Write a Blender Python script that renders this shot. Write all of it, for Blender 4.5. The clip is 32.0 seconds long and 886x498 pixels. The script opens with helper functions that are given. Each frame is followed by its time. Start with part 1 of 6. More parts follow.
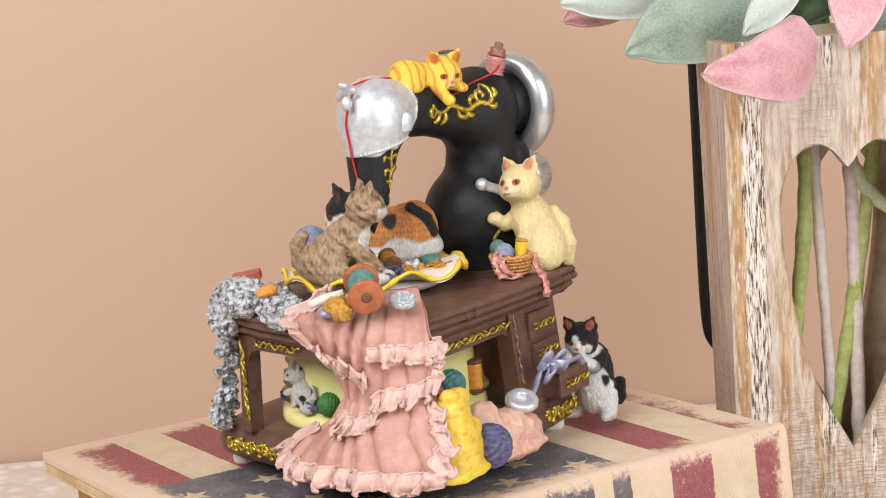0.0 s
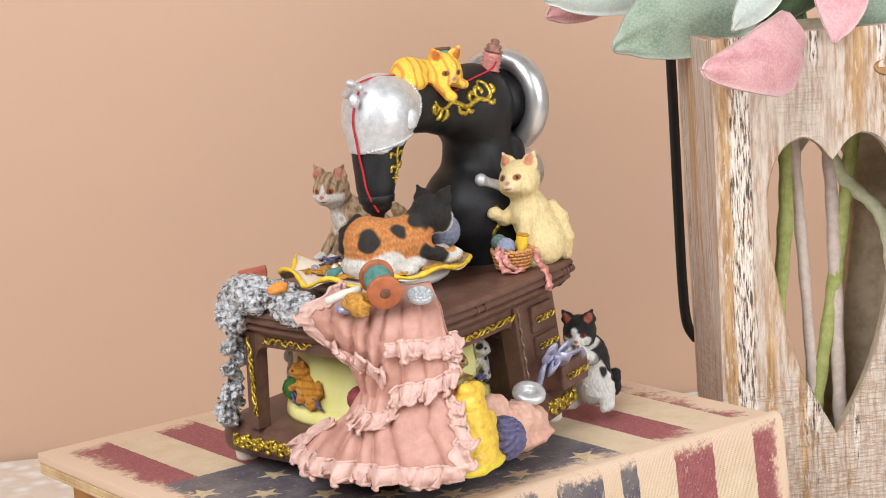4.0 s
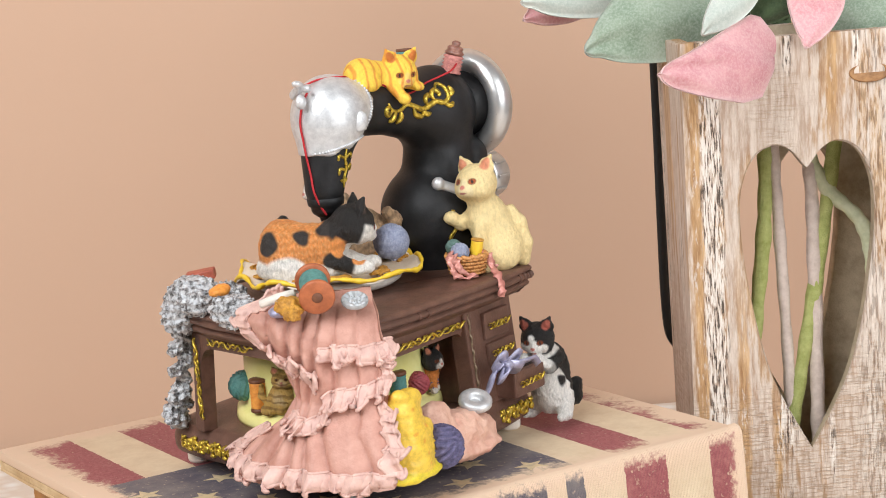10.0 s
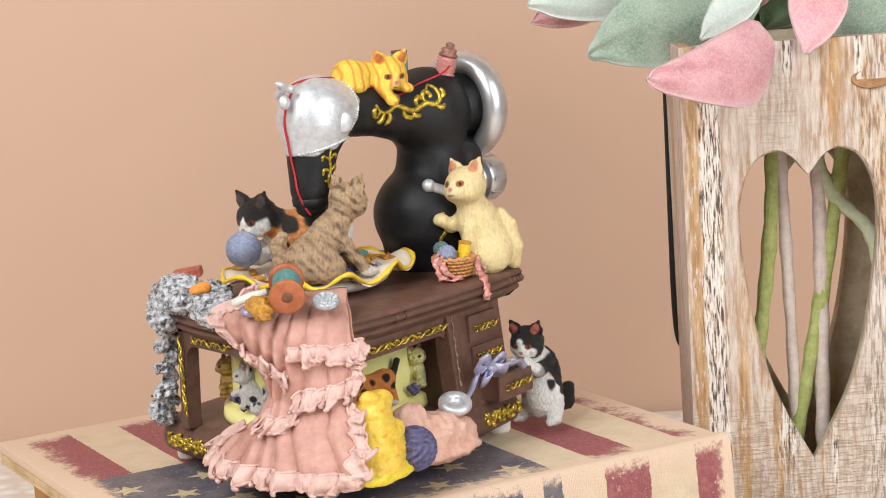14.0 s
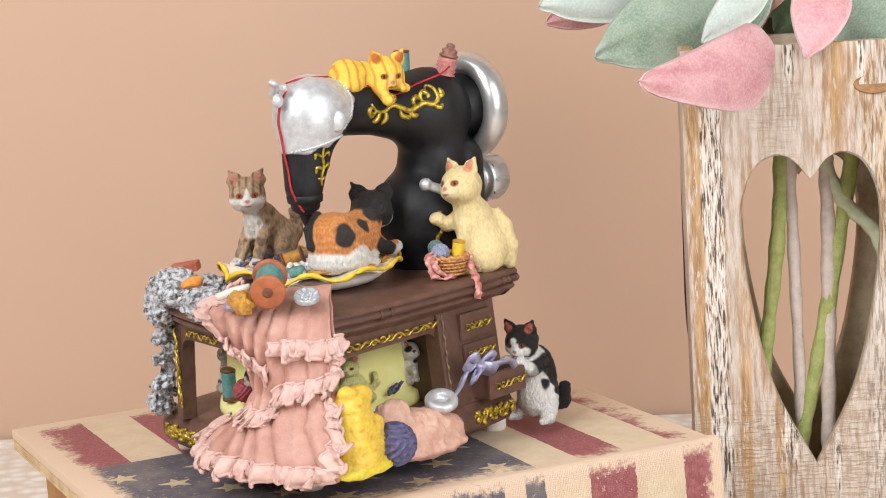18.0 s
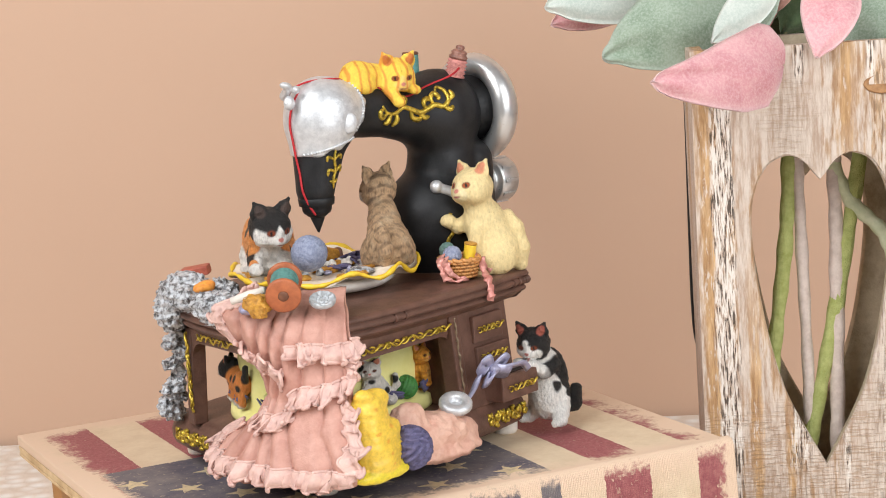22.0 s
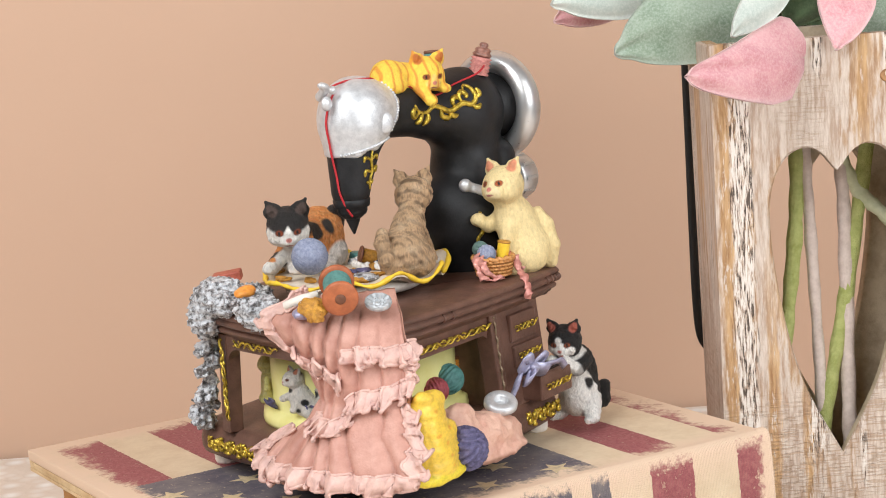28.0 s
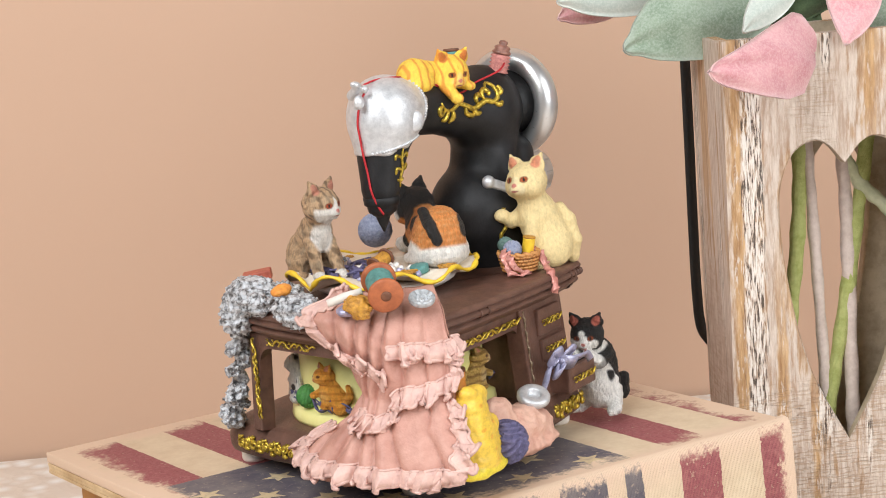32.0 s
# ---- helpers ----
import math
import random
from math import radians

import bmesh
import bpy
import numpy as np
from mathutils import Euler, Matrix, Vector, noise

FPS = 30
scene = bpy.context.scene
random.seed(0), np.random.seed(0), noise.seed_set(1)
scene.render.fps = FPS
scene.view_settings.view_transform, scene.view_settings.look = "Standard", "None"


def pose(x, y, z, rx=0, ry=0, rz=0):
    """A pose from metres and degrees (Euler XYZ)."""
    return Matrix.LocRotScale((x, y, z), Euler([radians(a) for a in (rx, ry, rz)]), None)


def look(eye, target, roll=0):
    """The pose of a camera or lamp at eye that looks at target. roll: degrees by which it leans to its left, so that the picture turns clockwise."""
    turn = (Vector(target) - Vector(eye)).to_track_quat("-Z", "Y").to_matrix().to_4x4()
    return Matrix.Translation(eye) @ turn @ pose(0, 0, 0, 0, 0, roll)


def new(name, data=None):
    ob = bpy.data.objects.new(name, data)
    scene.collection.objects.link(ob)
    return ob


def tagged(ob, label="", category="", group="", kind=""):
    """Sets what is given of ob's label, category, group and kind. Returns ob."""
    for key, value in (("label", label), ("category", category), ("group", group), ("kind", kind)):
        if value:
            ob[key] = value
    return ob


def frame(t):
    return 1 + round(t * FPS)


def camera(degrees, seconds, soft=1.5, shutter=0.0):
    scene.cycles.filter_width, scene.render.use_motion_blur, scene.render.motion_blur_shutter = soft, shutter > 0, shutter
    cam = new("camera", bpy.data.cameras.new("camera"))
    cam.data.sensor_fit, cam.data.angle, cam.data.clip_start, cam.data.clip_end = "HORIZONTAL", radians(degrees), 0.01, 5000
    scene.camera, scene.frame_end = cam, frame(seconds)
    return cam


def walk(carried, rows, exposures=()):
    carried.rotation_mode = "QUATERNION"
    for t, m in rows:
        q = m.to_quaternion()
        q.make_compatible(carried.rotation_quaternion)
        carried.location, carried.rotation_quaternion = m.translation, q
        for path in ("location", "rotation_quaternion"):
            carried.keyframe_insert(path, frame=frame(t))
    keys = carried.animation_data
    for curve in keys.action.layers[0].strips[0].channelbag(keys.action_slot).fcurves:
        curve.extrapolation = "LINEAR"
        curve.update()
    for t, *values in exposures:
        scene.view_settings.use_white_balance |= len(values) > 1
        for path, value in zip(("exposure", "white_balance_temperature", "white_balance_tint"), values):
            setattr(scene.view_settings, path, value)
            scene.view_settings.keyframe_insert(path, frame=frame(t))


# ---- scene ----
cam = camera(24.418, 32.0, soft=1.0)
PATH = [
    (0, look((-0.5231, -0.6491, 0.2302), (-0.1899, -0.1016, 0.1221), -4.63)),
    (0.5, look((-0.5296, -0.6456, 0.2317), (-0.1927, -0.1006, 0.1225), -4.63)),
    (1, look((-0.5365, -0.6420, 0.2326), (-0.1955, -0.0996, 0.1227), -4.60)),
    (1.5, look((-0.5435, -0.6389, 0.2332), (-0.1984, -0.0993, 0.1228), -4.67)),
    (2, look((-0.5505, -0.6363, 0.2336), (-0.2013, -0.0993, 0.1230), -4.69)),
    (2.5, look((-0.5576, -0.6336, 0.2340), (-0.2030, -0.1003, 0.1230), -4.73)),
    (3, look((-0.5651, -0.6300, 0.2346), (-0.2058, -0.0999, 0.1232), -4.73)),
    (3.5, look((-0.5712, -0.6265, 0.2353), (-0.2080, -0.0992, 0.1233), -4.70)),
    (5.5, look((-0.5716, -0.6257, 0.2375), (-0.2045, -0.1016, 0.1235), -4.66)),
    (6, look((-0.5654, -0.6285, 0.2369), (-0.2003, -0.1029, 0.1231), -4.67)),
    (6.5, look((-0.5579, -0.6316, 0.2361), (-0.1969, -0.1030, 0.1228), -4.61)),
    (7, look((-0.5510, -0.6343, 0.2355), (-0.1929, -0.1037, 0.1224), -4.53)),
    (7.5, look((-0.5441, -0.6371, 0.2349), (-0.1894, -0.1043, 0.1221), -4.48)),
    (8, look((-0.5373, -0.6402, 0.2343), (-0.1859, -0.1050, 0.1219), -4.44)),
    (8.5, look((-0.5302, -0.6437, 0.2336), (-0.1824, -0.1061, 0.1215), -4.40)),
    (9, look((-0.5229, -0.6475, 0.2329), (-0.1791, -0.1073, 0.1213), -4.40)),
    (9.5, look((-0.5158, -0.6511, 0.2324), (-0.1762, -0.1082, 0.1211), -4.37)),
    (10, look((-0.5092, -0.6543, 0.2319), (-0.1736, -0.1088, 0.1209), -4.32)),
    (10.5, look((-0.5027, -0.6574, 0.2313), (-0.1712, -0.1093, 0.1208), -4.26)),
    (11, look((-0.4961, -0.6609, 0.2306), (-0.1686, -0.1104, 0.1206), -4.27)),
    (11.5, look((-0.4894, -0.6649, 0.2298), (-0.1659, -0.1118, 0.1204), -4.23)),
    (12, look((-0.4830, -0.6687, 0.2292), (-0.1634, -0.1132, 0.1203), -4.19)),
    (12.5, look((-0.4767, -0.6723, 0.2289), (-0.1613, -0.1144, 0.1202), -4.16)),
    (13, look((-0.4703, -0.6758, 0.2287), (-0.1599, -0.1152, 0.1202), -4.12)),
    (13.5, look((-0.4639, -0.6795, 0.2285), (-0.1585, -0.1161, 0.1202), -4.10)),
    (14, look((-0.4574, -0.6837, 0.2280), (-0.1571, -0.1174, 0.1202), -4.05)),
    (14.5, look((-0.4510, -0.6880, 0.2276), (-0.1553, -0.1191, 0.1202), -4.06)),
    (16.5, look((-0.4273, -0.7042, 0.2270), (-0.1499, -0.1261, 0.1202), -3.90)),
    (17, look((-0.4214, -0.7084, 0.2266), (-0.1489, -0.1280, 0.1202), -3.79)),
    (17.5, look((-0.4154, -0.7131, 0.2261), (-0.1476, -0.1304, 0.1202), -3.76)),
    (18, look((-0.4095, -0.7179, 0.2261), (-0.1466, -0.1329, 0.1203), -3.72)),
    (18.5, look((-0.4044, -0.7220, 0.2261), (-0.1460, -0.1351, 0.1203), -3.62)),
    (19, look((-0.4011, -0.7247, 0.2263), (-0.1455, -0.1365, 0.1204), -3.57)),
    (19.5, look((-0.4005, -0.7252, 0.2265), (-0.1453, -0.1369, 0.1206), -3.57)),
    (20, look((-0.4031, -0.7234, 0.2266), (-0.1475, -0.1352, 0.1209), -3.56)),
    (20.5, look((-0.4077, -0.7200, 0.2265), (-0.1500, -0.1326, 0.1211), -3.63)),
    (21, look((-0.4131, -0.7158, 0.2264), (-0.1504, -0.1307, 0.1210), -3.72)),
    (21.5, look((-0.4188, -0.7112, 0.2263), (-0.1514, -0.1282, 0.1210), -3.80)),
    (22, look((-0.4247, -0.7066, 0.2264), (-0.1525, -0.1259, 0.1209), -3.88)),
    (22.5, look((-0.4308, -0.7020, 0.2267), (-0.1535, -0.1237, 0.1209), -3.92)),
    (23, look((-0.4369, -0.6977, 0.2270), (-0.1551, -0.1217, 0.1208), -3.96)),
    (23.5, look((-0.4430, -0.6936, 0.2272), (-0.1567, -0.1198, 0.1208), -4.01)),
    (24, look((-0.4491, -0.6896, 0.2273), (-0.1583, -0.1181, 0.1208), -4.02)),
    (24.5, look((-0.4549, -0.6858, 0.2274), (-0.1603, -0.1163, 0.1208), -4.08)),
    (25, look((-0.4606, -0.6821, 0.2279), (-0.1624, -0.1146, 0.1209), -4.16)),
    (25.5, look((-0.4667, -0.6784, 0.2285), (-0.1643, -0.1132, 0.1211), -4.20)),
    (27.5, look((-0.4929, -0.6624, 0.2301), (-0.1748, -0.1061, 0.1214), -4.35)),
    (28, look((-0.4994, -0.6593, 0.2307), (-0.1779, -0.1049, 0.1217), -4.43)),
    (28.5, look((-0.5061, -0.6561, 0.2316), (-0.1810, -0.1041, 0.1221), -4.45)),
    (29, look((-0.5131, -0.6527, 0.2326), (-0.1843, -0.1030, 0.1223), -4.49)),
    (29.5, look((-0.5202, -0.6494, 0.2332), (-0.1875, -0.1021, 0.1226), -4.51)),
    (30, look((-0.5272, -0.6463, 0.2336), (-0.1906, -0.1014, 0.1229), -4.55)),
    (30.5, look((-0.5343, -0.6433, 0.2339), (-0.1936, -0.1010, 0.1230), -4.64)),
    (31, look((-0.5415, -0.6402, 0.2343), (-0.1968, -0.1005, 0.1232), -4.64)),
    (31.5, look((-0.5486, -0.6371, 0.2353), (-0.1997, -0.1002, 0.1236), -4.71)),
    (32, look((-0.5557, -0.6335, 0.2370), (-0.2025, -0.0997, 0.1239), -4.67)),
]
walk(cam, PATH)

# ---- light ----
world = bpy.data.worlds.new("studio")
scene.world = world
world.use_nodes = True
world.node_tree.nodes["Background"].inputs[0].default_value = (0.96, 0.985, 1.0, 1)
world.node_tree.nodes["Background"].inputs[1].default_value = 0.2


def area(name, eye, target, size, power, color):
    lamp = bpy.data.lights.new(name, "AREA")
    lamp.shape, lamp.size, lamp.energy, lamp.color = "SQUARE", size, power, color
    ob = new(name, lamp)
    ob.matrix_world = look(eye, target)
    return ob


# unseen area lamp added as the soft key from the upper left
area("added_key_light", (-1.0, -0.38, 0.92), (-0.1, 0.1, 0.03), 0.9, 20.6, (0.93, 0.97, 1.0))
# unseen fill lamp, added to brighten the faces turned to the camera
area("added_fill_light", (0.12, -0.85, 0.42), (0.0, 0.05, 0.03), 0.7, 7.6, (0.93, 0.97, 1.0))
scene.view_settings.exposure = 0.0

# ---- colours and materials ----
MM = 0.001


def C(text):
    """Linear colour from a hex colour."""
    v = [int(text[i:i + 2], 16) / 255 for i in (0, 2, 4)]
    return tuple(x / 12.92 if x <= 0.04045 else ((x + 0.055) / 1.055) ** 2.4 for x in v)


def base_mat(name, rough=0.5, metal=0.0):
    m = bpy.data.materials.new(name)
    m.use_nodes = True
    nt = m.node_tree
    b = nt.nodes["Principled BSDF"]
    b.inputs["Roughness"].default_value = rough
    b.inputs["Metallic"].default_value = metal
    return m, nt, b


def node(nt, kind, **kw):
    n = nt.nodes.new(kind)
    for k, v in kw.items():
        n.inputs[k.replace("_", " ")].default_value = v
    return n


def mixer(nt, blend="MIX"):
    n = nt.nodes.new("ShaderNodeMix")
    n.data_type = "RGBA"
    n.blend_type = blend
    return n


def relief(nt, b, height, strength, dist):
    bp = nt.nodes.new("ShaderNodeBump")
    bp.inputs["Strength"].default_value = strength
    bp.inputs["Distance"].default_value = dist
    nt.links.new(height, bp.inputs["Height"])
    nt.links.new(bp.outputs[0], b.inputs["Normal"])


def mat(name, col, rough=0.5, metal=0.0, dark=None, scale=300.0, fine=1500.0, bump=0.3, dist=0.0004, lo=0.38, hi=0.68, amount=0.8, coat=0.0):
    """A painted or cast surface: two tones mixed by a broad noise, with fine relief."""
    m, nt, b = base_mat(name, rough, metal)
    tc = nt.nodes.new("ShaderNodeTexCoord")
    n1 = node(nt, "ShaderNodeTexNoise", Scale=scale, Detail=6.0, Roughness=0.65)
    n2 = node(nt, "ShaderNodeTexNoise", Scale=fine, Detail=4.0)
    nt.links.new(tc.outputs["Object"], n1.inputs["Vector"])
    nt.links.new(tc.outputs["Object"], n2.inputs["Vector"])
    mr = nt.nodes.new("ShaderNodeMapRange")
    mr.inputs[1].default_value, mr.inputs[2].default_value = lo, hi
    mr.inputs[4].default_value = amount
    nt.links.new(n1.outputs[0], mr.inputs[0])
    mx = mixer(nt)
    dark = dark or tuple(c * 0.6 for c in col)
    mx.inputs[6].default_value, mx.inputs[7].default_value = (*col, 1), (*dark, 1)
    nt.links.new(mr.outputs[0], mx.inputs[0])
    nt.links.new(mx.outputs[2], b.inputs["Base Color"])
    ad = nt.nodes.new("ShaderNodeMath")
    ad.operation = "ADD"
    nt.links.new(n1.outputs[0], ad.inputs[0])
    nt.links.new(n2.outputs[0], ad.inputs[1])
    relief(nt, b, ad.outputs[0], bump, dist)
    rr = nt.nodes.new("ShaderNodeMapRange")
    rr.inputs[3].default_value, rr.inputs[4].default_value = max(rough - 0.08, 0.05), min(rough + 0.1, 1)
    nt.links.new(n2.outputs[0], rr.inputs[0])
    nt.links.new(rr.outputs[0], b.inputs["Roughness"])
    b.inputs["Coat Weight"].default_value = coat
    return m


def paint_mat(name, rough=0.55, scale=900.0, stretch=(1, 1, 1), bump=0.5, dist=0.0006, lo=0.72):
    """Hand-painted cast resin: the colours of the mesh, with brushed variation and fur relief."""
    m, nt, b = base_mat(name, rough)
    at = nt.nodes.new("ShaderNodeAttribute")
    at.attribute_name = "Col"
    tc = nt.nodes.new("ShaderNodeTexCoord")
    mp = nt.nodes.new("ShaderNodeMapping")
    mp.inputs["Scale"].default_value = stretch
    nt.links.new(tc.outputs["Object"], mp.inputs[0])
    n1 = node(nt, "ShaderNodeTexNoise", Scale=scale, Detail=5.0, Roughness=0.7)
    nt.links.new(mp.outputs[0], n1.inputs["Vector"])
    mr = nt.nodes.new("ShaderNodeMapRange")
    mr.inputs[1].default_value, mr.inputs[2].default_value = 0.3, 0.7
    mr.inputs[3].default_value, mr.inputs[4].default_value = lo, 1.12
    nt.links.new(n1.outputs[0], mr.inputs[0])
    mx = mixer(nt, "MULTIPLY")
    mx.inputs[0].default_value = 1.0
    nt.links.new(at.outputs["Color"], mx.inputs[6])
    nt.links.new(mr.outputs[0], mx.inputs[7])
    nt.links.new(mx.outputs[2], b.inputs["Base Color"])
    relief(nt, b, n1.outputs[0], bump, dist)
    return m


M_FUR = paint_mat("painted_fur", 0.55, 1100, (1, 1, 0.4), 1.0, 0.0018, 0.74)
M_RESIN = paint_mat("painted_fine_fur", 0.5, 800, (1, 1, 0.5), 0.9, 0.0013, 0.82)
M_SMOOTH = paint_mat("painted_resin", 0.42, 500, (1, 1, 1), 0.25, 0.0005)
M_BROWN = mat("brown_desk_paint", C("6e4d40"), 0.45, dark=C("4d342a"), scale=150, fine=1300, bump=0.35, dist=0.0005)
M_BLACK = mat("black_machine_paint", C("121111"), 0.5, dark=C("2c2b2d"), scale=60, fine=1200, bump=0.18, dist=0.0005)
M_BLACK.node_tree.nodes["Principled BSDF"].inputs["Specular IOR Level"].default_value = 0.35
M_GOLD = mat("gold_paint", C("dfc04e"), 0.32, 0.75, dark=C("5a4616"), scale=520, fine=1800, bump=0.45, lo=0.44, hi=0.64)
M_SILVER = mat("silver_paint", C("dededf"), 0.4, 0.55, dark=C("bcbcbe"), scale=320, fine=1300, bump=0.3, dist=0.0005)
M_WHEEL = mat("worn_silver_wheel", C("d2d1d0"), 0.3, 0.8, dark=C("a8a6a3"), scale=70, fine=900, bump=0.08, dist=0.0003, lo=0.5, hi=0.75)
M_FOIL = mat("crushed_silver", C("d2d3d6"), 0.46, 0.35, dark=C("4c4744"), scale=380, fine=1100, bump=0.6, dist=0.0012, lo=0.45, hi=0.6, amount=0.92)
M_PINK = mat("pink_dress_paint", C("c99888"), 0.55, dark=C("b07a6b"), scale=130, fine=1100, bump=0.35, dist=0.0007)
M_RUFFLE = mat("pale_ruffle_paint", C("dfb9ac"), 0.5, dark=C("c39a92"), scale=200, fine=1100, bump=0.35, dist=0.0007)
M_TEAL = mat("teal_thread", C("5f938c"), 0.6, dark=C("3d6c69"), scale=500, bump=0.4)
M_RUST = mat("rust_wood_paint", C("b8683f"), 0.5, dark=C("8d4a2b"), scale=200, bump=0.3)
M_PURPLE = mat("purple_thread", C("6a6488"), 0.6, dark=C("3d3852"), scale=600, bump=0.5, dist=0.0008)
M_LILAC = mat("lilac_ribbon", C("b3b1c8"), 0.3, 0.3, dark=C("7c7898"), scale=200, bump=0.25)
M_BLUEYARN = mat("blue_yarn", C("9ba0b4"), 0.65, dark=C("6a6f88"), scale=700, bump=0.5, dist=0.0007)
M_GREEN = mat("green_yarn", C("4f8f45"), 0.6, dark=C("2c5e2c"), scale=600, bump=0.5)
M_REDYARN = mat("red_yarn", C("b5545a"), 0.6, dark=C("7c3038"), scale=600, bump=0.5)
M_CREAM = mat("cream_wax_drum", C("f3eaa0"), 0.38, dark=C("e6da80"), scale=60, fine=700, bump=0.12, dist=0.0005)
M_PLATE = mat("cream_dish_glaze", C("efe2d0"), 0.4, dark=C("dcc6ac"), scale=140, fine=900, bump=0.3, dist=0.0007)
M_CLOTH = mat("pale_pink_cloth", C("e2b7a2"), 0.6, dark=C("cc9482"), scale=150, fine=900, bump=0.5, dist=0.0009)
M_YELLOW = mat("yellow_trim_paint", C("f2cb3a"), 0.42, dark=C("d9a825"), scale=300, bump=0.3)
M_WHITE = mat("white_foot_paint", C("eee6dc"), 0.5, dark=C("d8cdc0"), scale=200, bump=0.2)
M_THREAD = mat("red_thread", C("c4222b"), 0.6, dark=C("8d141c"), scale=1500, bump=0.5, dist=0.0002)
M_BASKET = mat("tan_basket_paint", C("d79a5a"), 0.45, dark=C("9c5f30"), scale=500, bump=0.4)
M_SATIN = mat("pink_satin_ribbon", C("dd9c8f"), 0.3, 0.15, dark=C("a4544b"), scale=170, bump=0.25)
M_ORANGE = mat("orange_paint", C("eda045"), 0.45, dark=C("c9702a"), scale=400, bump=0.4)
M_OCHRE = mat("ochre_yarn", C("d3993a"), 0.5, dark=C("8a561b"), scale=500, bump=0.6, dist=0.001)
M_DARKWOOD = mat("dark_spool_wood", C("7a4c34"), 0.5, dark=C("55311f"), scale=300, bump=0.3)
M_PEARL = mat("pearl_bead", C("f3eee8"), 0.22, dark=C("ddd2c8"), scale=300, bump=0.05)
M_STEEL = mat("bright_button", C("c0c2c4"), 0.5, 0.4, dark=C("8f9193"), scale=300, bump=0.15)


# ---- mesh tools (millimetres in, metres out) ----
def link_mesh(name, verts, faces, material, parent=None, label="", smooth=True, cols=None, m=None):
    me = bpy.data.meshes.new(name)
    me.from_pydata([tuple(v) for v in np.asarray(verts, float) * MM], [], [tuple(f) for f in faces])
    if smooth:
        me.polygons.foreach_set("use_smooth", np.ones(len(me.polygons), bool))
    if cols is not None:
        a = me.color_attributes.new("Col", "FLOAT_COLOR", "POINT")
        a.data.foreach_set("color", np.c_[cols, np.ones(len(cols))].astype(np.float32).ravel())
    me.materials.append(material)
    me.update()
    ob = new(name, me)
    if parent:
        ob.parent = parent
    if m is not None:
        ob.matrix_basis = m
    if label:
        tagged(ob, label)
    return ob


def part(name, bm, material, parent, label="", smooth=True, m=None):
    me = bpy.data.meshes.new(name)
    bmesh.ops.recalc_face_normals(bm, faces=bm.faces)
    bm.to_mesh(me)
    bm.free()
    me.transform(Matrix.Scale(MM, 4))
    if smooth:
        me.polygons.foreach_set("use_smooth", np.ones(len(me.polygons), bool))
    me.materials.append(material)
    ob = new(name, me)
    if parent:
        ob.parent = parent
    if m is not None:
        ob.matrix_basis = m
    if label:
        tagged(ob, label)
    return ob


def at_mm(x, y, z, rx=0, ry=0, rz=0):
    return pose(x * MM, y * MM, z * MM, rx, ry, rz)


def nets(F, org, h):
    """Naive surface nets of a sampled distance field."""
    S = F < 0
    n = np.array(F.shape) - 1
    pos = np.zeros((*n, 3))
    cnt = np.zeros(n)
    ax = [(1, 0, 0), (0, 1, 0), (0, 0, 1)]

    def sl(o):
        return F[o[0]:o[0] + n[0], o[1]:o[1] + n[1], o[2]:o[2] + n[2]]

    for a in range(3):
        others = [b for b in range(3) if b != a]
        for i in (0, 1):
            for j in (0, 1):
                o = [0, 0, 0]
                o[others[0]], o[others[1]] = i, j
                p = list(o)
                p[a] = 1
                f0, f1 = sl(o), sl(p)
                cross = (f0 < 0) != (f1 < 0)
                t = np.where(cross, f0 / np.where(cross, f0 - f1, 1), 0)
                for c in range(3):
                    pos[..., c] += np.where(cross, o[c] + (t if c == a else 0), 0)
                cnt += cross
    on = cnt > 0
    idx = -np.ones(n, int)
    idx[on] = np.arange(on.sum())
    grid = np.stack(np.meshgrid(*[np.arange(k) for k in n], indexing="ij"), -1)
    verts = (grid[on] + pos[on] / cnt[on][:, None]) * h + org
    faces = []
    for a in range(3):
        b, c = (a + 1) % 3, (a + 2) % 3
        e = np.array(ax[a])
        s0 = S[tuple(slice(1, -1) if k != a else slice(0, -1) for k in range(3))]
        s1 = S[tuple(slice(1, -1) if k != a else slice(1, None) for k in range(3))]
        w = np.argwhere(s0 != s1)
        if not len(w):
            continue
        flip = s0[tuple(w.T)]
        g = w + 1
        g[:, a] -= 1
        eb, ec = np.array(ax[b]), np.array(ax[c])
        q = [idx[tuple((g - d).T)] for d in (eb + ec, ec, 0 * eb, eb)]
        q = np.stack(q, 1)
        ok = (q >= 0).all(1)
        q[~flip] = q[~flip][:, ::-1]
        faces.append(q[ok])
    return verts, np.concatenate(faces)


def ell(c, r, rot=(0, 0, 0), col=(1, 1, 1), k=2.0):
    """An ellipsoid: centre, radii, turn in degrees, colour and blending width."""
    R = np.array(Euler([radians(a) for a in rot]).to_matrix())
    return ("e", np.array(c, float), np.array(r if np.ndim(r) else (r, r, r), float), R, np.array(col, float), k)


def cap(a, b, ra, rb, col=(1, 1, 1), k=2.0):
    """A tapered limb from a to b."""
    return ("c", np.array(a, float), np.array(b, float), (ra, rb), np.array(col, float), k)


